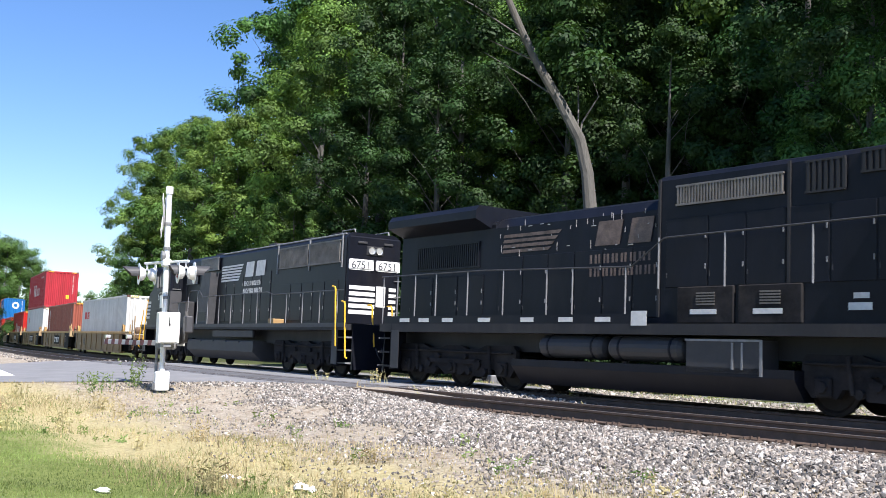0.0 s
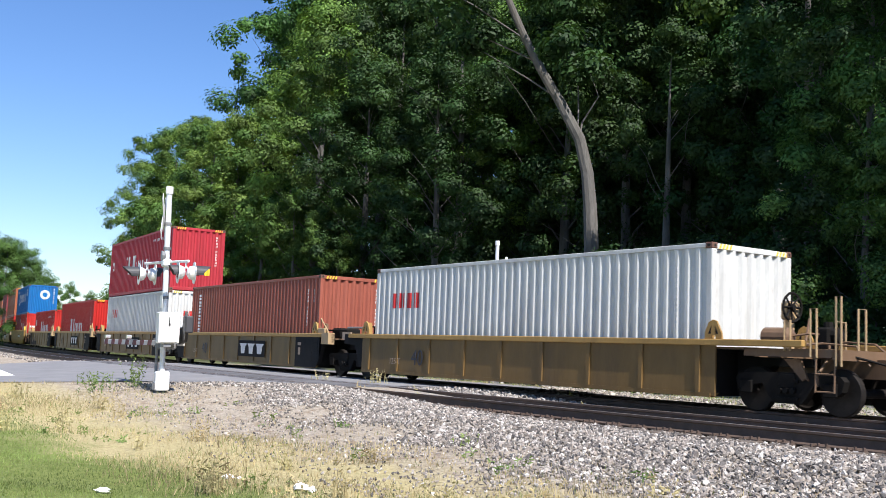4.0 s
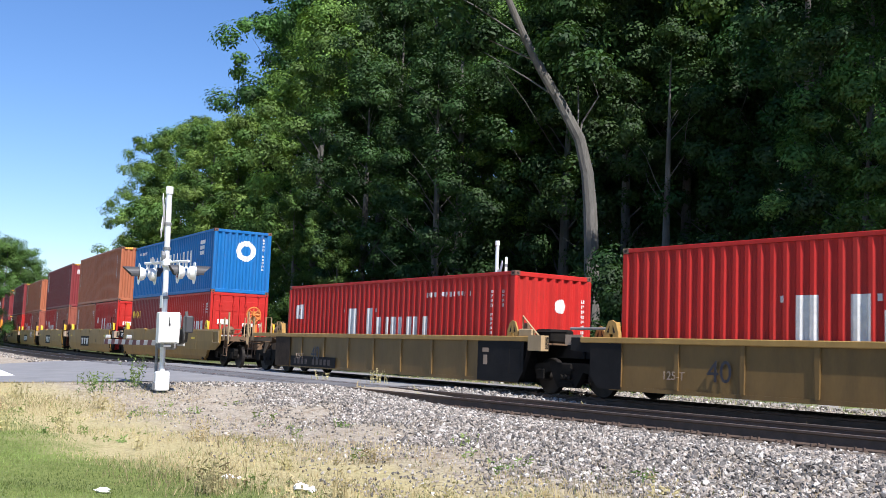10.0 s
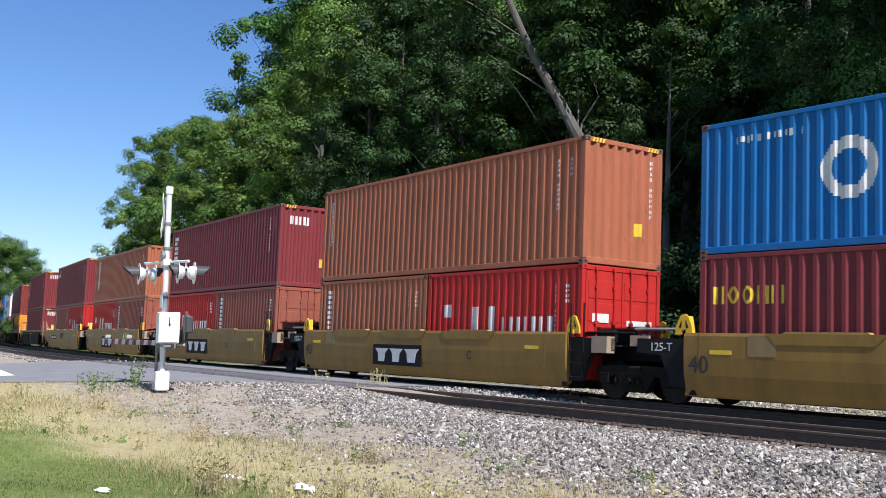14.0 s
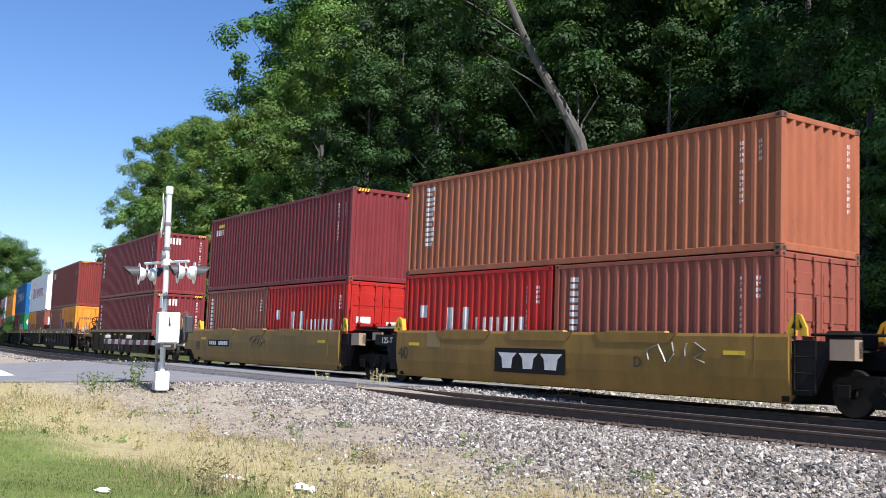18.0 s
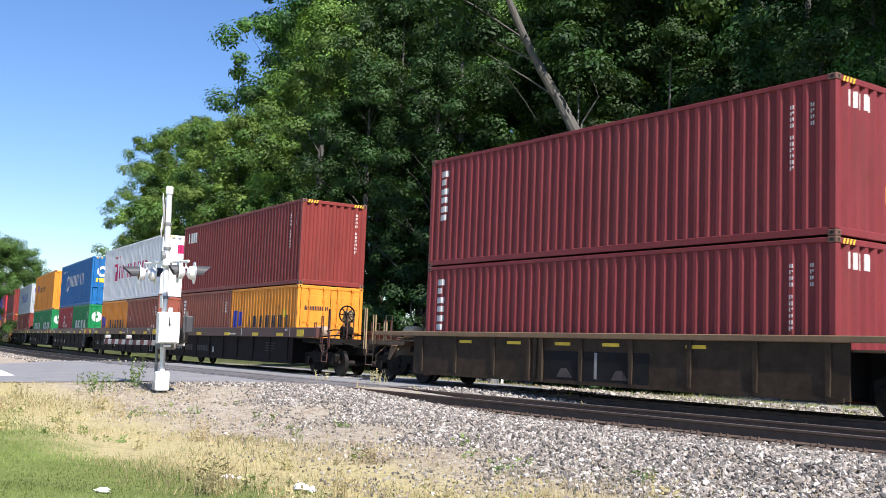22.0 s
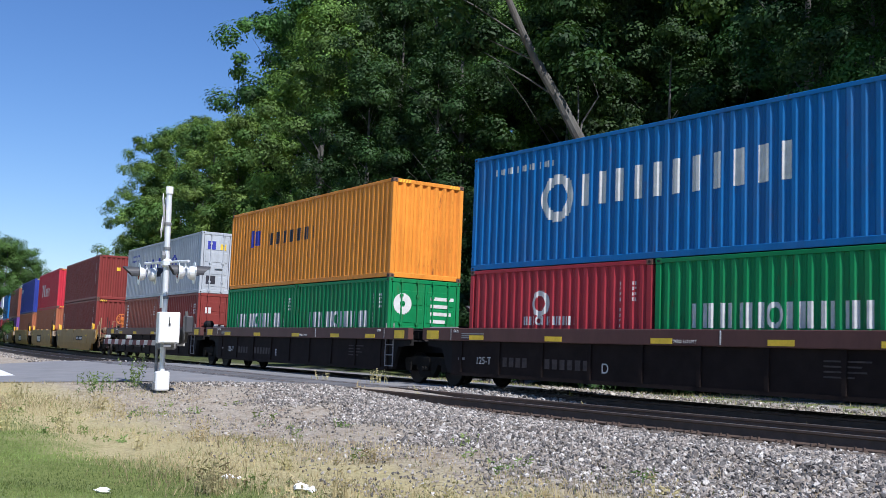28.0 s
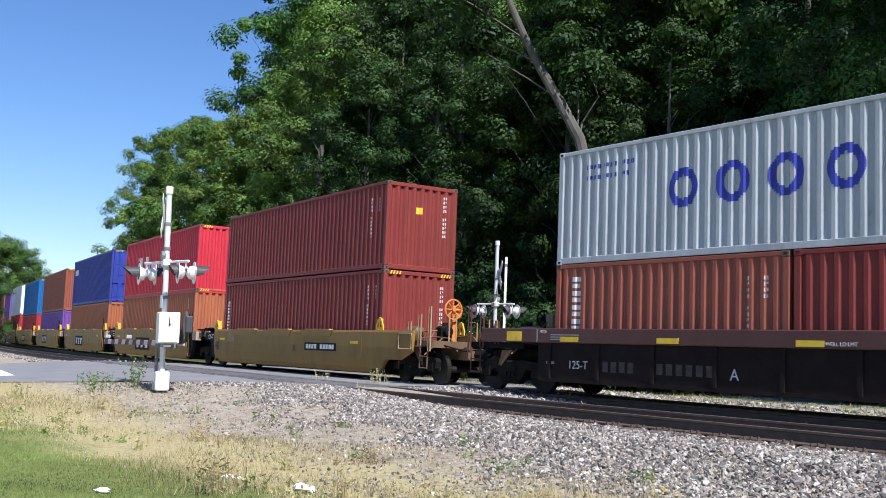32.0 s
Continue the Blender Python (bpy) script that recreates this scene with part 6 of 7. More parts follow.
# ---------------------------------------------------------------- locomotives
LOCO_BLACK = mat("locomotive_black", (0.0068, 0.0080, 0.0132), 0.42, 0, 0.3, 2.0, 30, 0.05, (0.024, 0.021, 0.018), 0.35, (1, 1, 0.4), spec=0.16)
LOCO_DUSTY = mat("locomotive_black_dusty", (0.0125, 0.0125, 0.0145), 0.7, 0, 0.35, 2.0, 30, 0.1, (0.05, 0.042, 0.036), 0.5, (1, 1, 0.4))
LOCO_GREY = mat("locomotive_grey_panel", (0.030, 0.030, 0.033), 0.6, 0, 0.2, 2.0, 30, 0.06, (0.06, 0.05, 0.045), 0.4)
GRILLE = mat("grille_metal", (0.16, 0.145, 0.13), 0.6, 0.2, 0.3, 3, 30, 0.1, (0.06, 0.05, 0.04), 0.5)
RAIL_BLACK = mat("handrail_black", (0.05, 0.05, 0.053), 0.45, 0.2, 0.2, 5, 30, 0.1)
STEEL_GREY = mat("handrail_grey", (0.22, 0.22, 0.225), 0.5, 0.2, 0.2, 5, 30, 0.1)
GHOST = mat("worn_ghost_marking", (0.13, 0.095, 0.08), 0.7, 0, 0.5, 4, 30, 0.1, (0.03, 0.03, 0.03), 0.7)
CHIP = mat("chipped_paint", (0.30, 0.29, 0.28), 0.7)
LOCO_TRUCK = mat("locomotive_truck_dust", (0.018, 0.017, 0.018), 0.85, 0, 0.5, 3, 30, 0.2, (0.06, 0.052, 0.045), 0.5, spec=0.15)
EDGE_GREY = mat("walkway_edge_grey", (0.046, 0.046, 0.050), 0.6, 0, 0.3, 3, 30, 0.1, (0.05, 0.045, 0.04), 0.5)
RIB = mat("pale_grille_rib", (0.15, 0.148, 0.146), 0.5, 0.2, 0.25, 3, 30, 0.1, (0.08, 0.07, 0.06), 0.4)
LAMP_GLASS = mat("lamp_glass", (0.75, 0.75, 0.72), 0.1, 0.6, 0.05, 3, 10, 0)


def grille(parent, x0, x1, z0, z1, y, pitch=0.07, material=None, name="grille"):
    """An upright-ribbed grille on the side that looks to -y."""
    g = Mesh().box(x0, x1, y, y + 0.03, z0, z1)
    part(name, g, LOCO_BLACK, parent)
    r = Mesh()
    x = x0 + 0.03
    while x < x1 - 0.03:
        r.prism([(x, z0 + 0.03), (x + pitch * 0.55, z0 + 0.03), (x + pitch * 0.55, z1 - 0.03), (x, z1 - 0.03)], y - 0.03, y)
        x += pitch
    r.box(x0, x1, y - 0.035, y, z0, z0 + 0.04).box(x0, x1, y - 0.035, y, z1 - 0.04, z1)
    return part(name + "_rib", r, material or GRILLE, parent)


def doors(parent, xs, z0, z1, y):
    """A row of hood doors, a little proud, with latches."""
    for a, b in zip(xs[:-1], xs[1:]):
        part("hood_door", Mesh().bevel_box(a + 0.02, b - 0.02, y - 0.018, y, z0, z1, 0.008), LOCO_BLACK, parent)
        for z in (z0 + 0.35, z1 - 0.45):
            part("latch", Mesh().box(b - 0.08, b - 0.055, y - 0.03, y - 0.018, z, z + 0.10), STEEL_GREY, parent)
        part("hinge", Mesh().box(a + 0.03, a + 0.05, y - 0.026, y - 0.018, z0 + 0.2, z0 + 0.3), LOCO_GREY, parent)


def hood_section(h, top, chamfer=0.18):
    return [(-h, 1.6), (h, 1.6), (h, top - chamfer), (h - chamfer * 0.6, top - chamfer * 0.25), (h - chamfer * 1.3, top), (-h + chamfer * 1.3, top), (-h + chamfer * 0.6, top - chamfer * 0.25), (-h, top - chamfer)]


def loco_truck(parent, x):
    """A three-axle truck."""
    m = Mesh()
    m.box(-2.0, 2.0, -0.6, 0.6, 0.55, 0.85)
    t = part("truck", m, LOCO_TRUCK, parent, "dark three-axle truck")
    t.location = (x, 0, 0)
    for s in (-1, 1):
        f = Mesh()
        arch = [(-2.5, 0.95), (-2.4, 1.08), (-1.35, 1.08), (-1.05, 0.98), (-0.55, 0.98), (-0.3, 1.06), (0.3, 1.06), (0.55, 0.98), (1.05, 0.98), (1.35, 1.08), (2.4, 1.08), (2.5, 0.95), (2.46, 0.52), (2.30, 0.32), (1.80, 0.32), (1.70, 0.48), (1.40, 0.50), (1.22, 0.30), (0.82, 0.30), (0.62, 0.48), (0.34, 0.32), (-0.34, 0.32), (-0.62, 0.48), (-0.82, 0.30), (-1.22, 0.30), (-1.40, 0.50), (-1.70, 0.48), (-1.80, 0.32), (-2.30, 0.32), (-2.46, 0.52)]
        f.prism(arch, -0.07, 0.07)
        for q in (-1.05, 1.05):
            f.lathe([(-0.13, 0.13), (-0.06, 0.13)], (q, 0, 0.60), "y", 12)
            f.lathe([(-0.16, 0.07), (-0.06, 0.07)], (q * 0.55, 0, 0.78), "y", 8)
        for q in (-2.05, 0, 2.05):
            f.bevel_box(q - 0.17, q + 0.17, -0.14, -0.06, 0.34, 0.68, 0.03)
            f.lathe([(-0.19, 0.10), (-0.13, 0.12)], (q, 0, 0.51), "y", 10)
        f.rod([(-2.4, -0.12, 0.92), (2.4, -0.12, 0.90)], 0.03, 6)
        for q in (-1.35, -0.72, 0.72, 1.35):
            f.lathe([(-0.15, 0.09), (-0.05, 0.09)], (q, 0, 0.42), "y", 10)
        for q in (-1.55, 1.55):
            f.rod([(q, -0.14, 1.05), (q + 0.1, -0.16, 0.4)], 0.045, 7)
        f.prism([(-1.2, 0.72), (1.2, 0.72), (0.9, 0.60), (-0.9, 0.60)], -0.13, -0.06)
        o = part("sideframe", f, LOCO_TRUCK, t)
        o.matrix_basis = pose(0, s * 1.05, 0) @ Matrix.Diagonal((1, -s, 1, 1))
    w = Mesh()
    for s in (-1, 1):
        y = s * 0.7525
        w.lathe([(y - 0.07 * s, 0.30), (y - 0.07 * s, 0.50), (y + 0.05 * s, 0.51), (y + 0.07 * s, 0.45), (y + 0.03 * s, 0.40), (y + 0.03 * s, 0.18), (y + 0.1 * s, 0.13)], (0, 0, 0), "y", 28)
    w.lathe([(-0.95, 0.1), (0.95, 0.1)], (0, 0, 0), "y", 10)
    me = _SHARED.setdefault("loco_wheels", w.data("wheelset"))
    for q in (-2.05, 0, 2.05):
        o = part("wheelset", me, WHEEL_MAT, t, "steel wheels on their axle")
        o.matrix_parent_inverse = pose(q, 0, 0.51)
        WHEELS.append((o, 0.51))
    return t


def loco_rails(t, xs, top, y=-1.46, material=None):
    """Stanchions and the top rail of the walkway; top: list of (x, z)."""
    zt = lambda x: float(np.interp(x, [p[0] for p in top], [p[1] for p in top]))
    for s in (1, -1):
        for x in xs:
            part("stanchion", Mesh().rod([(x, y * s, 1.58), (x, y * s, zt(x))], 0.017, 6), material or STEEL_GREY, t)
        part("handrail", Mesh().rod([(p[0], y * s, p[1]) for p in top], 0.019, 6), material or RAIL_BLACK, t)


def end_steps(t, x, s, rails=True, lean=0.0):
    """Corner steps with yellow grab rails at the end x (s: +1 front, -1 back)."""
    for sy in (-1, 1):
        m = Mesh()
        for z, d in ((0.42, 0.0), (0.80, 0.06), (1.18, 0.12)):
            m.box(min(x, x - s * 0.55), max(x, x - s * 0.55), min(sy * 1.48, sy * (1.10 + d)), max(sy * 1.48, sy * (1.10 + d)), z, z + 0.04)
        m.box(min(x - s * 0.58, x - s * 0.62), max(x - s * 0.58, x - s * 0.62), min(sy * 1.48, sy * 1.0), max(sy * 1.48, sy * 1.0), 0.36, 1.6)
        part("step", m, LOCO_BLACK, t)
        for z in (0.42, 0.80, 1.18):
            part("step_edge", Mesh().box(min(x + s * 0.012, x - s * 0.01), max(x + s * 0.012, x - s * 0.01), min(sy * 1.49, sy * 1.15), max(sy * 1.49, sy * 1.15), z - 0.005, z + 0.045), STEEL_GREY, t)
        part("step_plate", Mesh().box(min(x - s * 0.62, x - s * 0.98), max(x - s * 0.62, x - s * 0.98), min(sy * 1.485, sy * 1.47), max(sy * 1.485, sy * 1.47), 0.40, 1.42), LOCO_GREY, t, "grey step side plate")
        if rails:
            for dx, z0, z1 in ((0.0, 0.62, 2.25), (0.68, 0.95, 2.72)):
                xx = x - s * dx
                r = Mesh().rod([(xx + s * 0.03, sy * 1.44, z0 - 0.04), (xx, sy * 1.50, z0), (xx - s * 0.03, sy * 1.50, z0 + 0.35), (xx - s * (0.14 + lean * 0.6), sy * 1.50, z1 - 0.35), (xx - s * (0.15 + lean), sy * 1.50, z1 - 0.08), (xx - s * (0.20 + lean), sy * 1.50, z1), (xx - s * (0.42 - lean * 0.5), sy * 1.48, z1 + 0.03)], 0.026, 7)
                part("grab_rail", r, YELLOW, t, "yellow grab rail")
    m = Mesh().prism([(x, 0.25), (x + s * 0.10, 0.25), (x + s * 0.02, 1.2), (x, 1.6)], -1.3, 1.3)
    part("pilot", m, LOCO_BLACK, t)
    c = Mesh()
    c.lathe([(x - s * 0.3, 0.16), (x + s * 0.35, 0.13), (x + s * 0.4, 0.22), (x + s * 0.62, 0.2)], (0, 0, 0.86), "x", 8)
    part("coupler", c, TRUCK_BLACK, t)
    h = Mesh()
    for y in (-0.5, -0.3, 0.35, 0.55):
        h.rod([(x, y, 0.95), (x + s * 0.18, y, 0.7), (x + s * 0.2, y * 0.6, 0.42), (x + s * 0.42, y * 0.4, 0.5)], 0.02, 5)
    part("air_hose", h, BLACK, t)


def stripes(parent, x0, x1, z0, z1, n, y, material, slant=0.12):
    for i in range(n):
        a = z0 + (z1 - z0) * i / n
        b = a + (z1 - z0) / n * 0.62
        k = slant * i / n
        part("stripe", Mesh().prism([(x0 + k * 0.4, a), (x1 + k * 4, a), (x1 + k * 4 + 0.1, b), (x0 + k * 0.4 + 0.05, b)], y - 0.004, y), material, parent)


def loco_cab_last():
    t = thing("locomotive", "black diesel locomotive with white lettering, cab at its rear", "locomotive", group="cars of the train")
    part("frame", Mesh().box(-10.95, 10.6, -1.48, 1.48, 1.42, 1.60).box(-10.8, 10.5, -0.9, 0.9, 0.95, 1.42), LOCO_DUSTY, t, "dusty black walkway frame")
    part("walkway_edge", Mesh().box(-10.95, 10.6, -1.50, -1.48, 1.50, 1.63), EDGE_GREY, t, "dusty grey walkway edge")
    hood = part("hood", Mesh().long(hood_section(0.95, 4.5), -6.72, 9.3), LOCO_BLACK, t)
    doors(hood, [-2.0, -1.1, -0.2, 0.7, 1.6, 2.5, 3.4], 1.75, 3.55, -0.95)
    doors(hood, [4.3, 5.2, 6.1, 7.0, 7.9, 8.9], 1.75, 3.0, -0.95)
    grille(hood, 4.15, 6.55, 3.55, 4.28, -0.98, 0.075)
    grille(hood, 6.7, 9.0, 3.55, 4.28, -0.98, 0.075)
    grille(hood, -4.1, -1.95, 3.82, 4.36, -1.02, 0.085, RIB)
    grille(hood, -5.95, -4.5, 3.35, 4.0, -0.99, 0.09, RIB)
    part("hood_seam", Mesh().box(-6.08, -6.05, -0.965, -0.95, 1.65, 4.3), EDGE_GREY, hood)
    part("intake_housing", Mesh().prism([(-3.75, 1.65), (-2.35, 1.65), (-2.15, 3.72), (-3.15, 3.72)], -1.28, -0.95), EDGE_GREY, hood, "grey air intake housing")
    part("intake_grille", Mesh().box(-3.5, -2.5, -1.29, -1.28, 1.78, 2.12), LOCO_BLACK, hood)
    for x in (-3.4, -0.4, 5.4, 7.6):
        f = Mesh()
        f.lathe([(4.5, 0.62), (4.60, 0.62), (4.63, 0.5)], (x, 0, 0), "z", 18)
        part("roof_fan", f, LOCO_DUSTY, hood)
    part("exhaust", Mesh().bevel_box(1.2, 2.0, -0.25, 0.25, 4.5, 4.72, 0.04), LOCO_DUSTY, hood)
    part("roof_edge", Mesh().rod([(-1.9, -0.86, 4.46), (9.1, -0.86, 4.46)], 0.03, 6), STEEL_GREY, hood)
    for x in (3.95, 6.62, 9.06):
        part("hood_seam", Mesh().box(x - 0.03, x + 0.03, -0.985, -0.95, 3.4, 4.42), STEEL_GREY, hood)
    # lettering drawn as plain shapes
    stripes(hood, -1.75, 0.15, 3.32, 3.98, 6, -0.97, MARKWHITE)
    for a0, a1 in ((0.85, 1.75), (1.90, 2.85)):
        part("emblem_shape", Mesh().prism([(a0, 3.42), (a1 - 0.1, 3.42), (a1, 3.98), (a0 + 0.12, 3.98)], -0.974, -0.97), MARKWHITE, hood, "white emblem shape")
    flat_marks(hood, sum(word(0.80, 2.35, 3.08, 0.18, "bobbobb") + word(0.72, 2.6, 2.80, 0.18, "bobbbbbb"), []), -0.97, MARKWHITE, "white block lettering")
    # cab and nose
    profile = [(-9.95, 1.62), (-9.92, 2.74), (-9.66, 3.04), (-9.25, 3.22), (-8.72, 3.92), (-8.50, 4.08), (-6.70, 4.08), (-6.70, 1.62)]
    cab = part("cab", Mesh().prism(profile, -1.5, 1.5).long([(-1.5, 4.08), (1.5, 4.08), (1.32, 4.32), (0.9, 4.42), (-0.9, 4.42), (-1.32, 4.32)], -8.5, -6.62), LOCO_BLACK, t, "black cab with sloping nose")
    part("window", Mesh().bevel_box(-8.45, -6.92, -1.515, -1.49, 3.26, 3.90, 0.02), GLASS_DARK, cab, "dark side window")
    for x0, x1, zz0, zz1 in ((-8.5, -6.87, 3.22, 3.26), (-8.5, -6.87, 3.90, 3.94), (-8.5, -8.45, 3.26, 3.90), (-6.92, -6.87, 3.26, 3.90)):
        part("window_frame", Mesh().box(x0, x1, -1.53, -1.5, zz0, zz1), EDGE_GREY, cab)
    part("mirror", Mesh().box(-8.40, -8.30, -1.60, -1.53, 3.28, 3.90), RIB, cab, "pale wind deflector")
    for x in (-8.12, -7.32):
        part("mullion", Mesh().box(x - 0.03, x + 0.03, -1.53, -1.512, 3.28, 3.88), STEEL_GREY, cab)
    part("armrest", Mesh().box(-8.3, -6.9, -1.60, -1.5, 3.12, 3.20), BLACK, cab)
    part("rear_window", Mesh().bevel_box(-6.70, -6.67, -1.36, -1.08, 3.2, 3.8, 0.02), GLASS_DARK, cab, "narrow window in the rear cab wall")
    for zz in (3.16, 3.82):
        part("window_frame", Mesh().box(-6.70, -6.66, -1.40, -1.04, zz, zz + 0.04), RIB, cab)
    # sunlight on the rear wall is painted as a paler grey than the cab
    part("rear_wall", Mesh().box(-6.70, -6.68, -1.48, -0.97, 1.64, 3.1), EDGE_GREY, cab, "rear cab wall in grey lightened as if sunlit")
    for x0 in (-8.62, -8.08, -7.26):
        part("louvre_panel", Mesh().box(x0, x0 + 0.34, -1.512, -1.5, 1.84, 2.28), LOCO_DUSTY, cab)
        for k in range(7):
            part("louvre", Mesh().prism([(x0 + 0.02, 1.87 + k * 0.058), (x0 + 0.32, 1.87 + k * 0.058), (x0 + 0.32, 1.892 + k * 0.058), (x0 + 0.02, 1.892 + k * 0.058)], -1.525, -1.512), EDGE_GREY, cab)
    part("seam", Mesh().box(-8.72, -6.85, -1.512, -1.5, 2.33, 2.355), EDGE_GREY, cab)
    part("door_strip", Mesh().box(-7.55, -7.28, -1.508, -1.5, 2.56, 2.62), RIB, cab)
    writing("6751", cab, -8.38, -1.508, 2.72, 0.36, MARKWHITE, "number", "white cab number")
    for x in (-8.15, -7.45):
        part("roof_vent", Mesh().bevel_box(x - 0.3, x + 0.3, -0.9, -0.5, 4.40, 4.50, 0.02), LOCO_DUSTY, cab)
    for i in range(5):
        z = 1.90 + i * 0.17
        for a0, a1 in ((0.0, 0.22), (0.24, 0.40 + 0.03 * i)):
            part("stripe", Mesh().prism([(-9.93 + a0, z), (-9.93 + a1, z), (-9.90 + a1, z + 0.10), (-9.93 + a0, z + 0.10)], -1.506, -1.5), MARKWHITE, cab)
    # end of the hood, to the front
    e = 9.3
    face = part("hood_end", Mesh().bevel_box(e, e + 0.12, -0.93, 0.93, 1.62, 4.38, 0.04), LOCO_BLACK, hood)
    for y in (-0.47, 0.47):
        part("number_board", Mesh().bevel_box(e + 0.10, e + 0.16, y - 0.43, y + 0.43, 3.32, 3.66, 0.05), WHITE, face, "white number board with black border")
        o = writing("6751", face, 0, 0, 0, 0.24, M_BLACK, "number")
        o.matrix_basis = pose(e + 0.165, y - 0.36, 3.37, 90, 0, 90)
    for y in (-0.13, 0.13):
        m = Mesh()
        m.lathe([(e + 0.10, 0.11), (e + 0.18, 0.115), (e + 0.15, 0.09)], (0, y, 3.95), "x", 14)
        part("headlight", m, LAMP_GLASS, face, "round headlight")
    for y in (-0.58, 0.10):
        r = Mesh().rod([(10.72, y, 0.95), (10.70, y, 1.02), (10.64, y, 1.35), (10.52, y, 1.85), (10.50, y, 2.12), (10.42, y, 2.2), (10.2, y, 2.2)], 0.026, 7)
        part("grab_rail", r, YELLOW, t, "yellow grab rail")
    part("end_step_panel", Mesh().bevel_box(9.9, 10.6, -0.55, 0.0, 1.3, 1.62, 0.02), LOCO_GREY, t, "dusty end panel")
    for dz in (2.05, 2.55, 3.05):
        part("end_grab", Mesh().rod([(e + 0.12, 0.72, dz), (e + 0.18, 0.72, dz), (e + 0.18, 0.92, dz), (e + 0.12, 0.92, dz)], 0.015, 5), STEEL_GREY, face)
    part("end_latch", Mesh().bevel_box(e + 0.11, e + 0.16, -0.62, -0.3, 4.15, 4.22, 0.01).bevel_box(e + 0.11, e + 0.16, 0.3, 0.62, 4.15, 4.22, 0.01), LOCO_GREY, face)
    part("roof_hatch", Mesh().rod([(8.2, -0.6, 4.5), (8.25, -0.6, 4.62), (9.15, -0.6, 4.62), (9.2, -0.6, 4.42)], 0.02, 5).rod([(8.2, 0.6, 4.5), (8.25, 0.6, 4.62), (9.15, 0.6, 4.62), (9.2, 0.6, 4.42)], 0.02, 5), STEEL_GREY, hood)
    part("headlight_box", Mesh().bevel_box(e + 0.10, e + 0.14, -0.30, 0.30, 3.80, 4.10, 0.02), BLACK, face)
    for i in range(5):
        z = 1.95 + i * 0.19
        part("stripe", Mesh().box(e + 0.121, e + 0.126, -0.85, 0.05, z, z + 0.12), WHITE, face)
        part("stripe", Mesh().box(e + 0.121, e + 0.126, 0.55, 0.80, z, z + 0.11), WHITE, face)
    part("marking", Mesh().box(e + 0.121, e + 0.126, 0.10, 0.42, 2.2, 2.85), WHITE, face, "white emblem shape")
    # tank, trucks, fittings
    tank = Mesh().long([(-1.42, 0.95), (-1.36, 1.02), (1.36, 1.02), (1.42, 0.95), (1.42, 0.62), (1.05, 0.30), (-1.05, 0.30), (-1.42, 0.62)], -4.1, 3.15)
    tank = part("fuel_tank", tank, LOCO_GREY, t, "long dusty black fuel tank")
    for x in (-3.6, -2.2, -0.8, 0.6, 2.0):
        part("tank_rib", Mesh().box(x, x + 1.15, -1.43, -1.36, 0.93, 1.0), LOCO_GREY, tank)
    part("side_beam", Mesh().bevel_box(-1.2, 3.0, -1.40, -1.3, 1.14, 1.40, 0.02), LOCO_GREY, t)
    part("sand_box", Mesh().bevel_box(-5.8, -4.75, -1.40, -1.0, 1.6, 2.6, 0.03), LOCO_GREY, t, "grey box on the walkway")
    part("battery_box", Mesh().bevel_box(4.35, 4.85, -1.40, -1.0, 1.62, 1.80, 0.02), paint("tan_box", (0.35, 0.22, 0.10)), t, "tan box on the walkway")
    loco_truck(t, -6.9), loco_truck(t, 6.9)
    end_steps(t, 10.65, 1), end_steps(t, -11.0, -1, lean=0.3)
    loco_rails(t, [-5.4, -4.2, -3.0, -1.75, -0.45, 0.85, 2.15, 3.45, 4.75, 6.05, 7.35, 8.65, 9.9], [(-6.4, 2.55), (-4.4, 2.55), (-4.0, 3.0), (-2.9, 3.0), (-2.4, 2.72), (4.4, 2.72), (4.9, 2.62), (10.3, 2.62)])
    return ride(t, -36.3, 6.9)


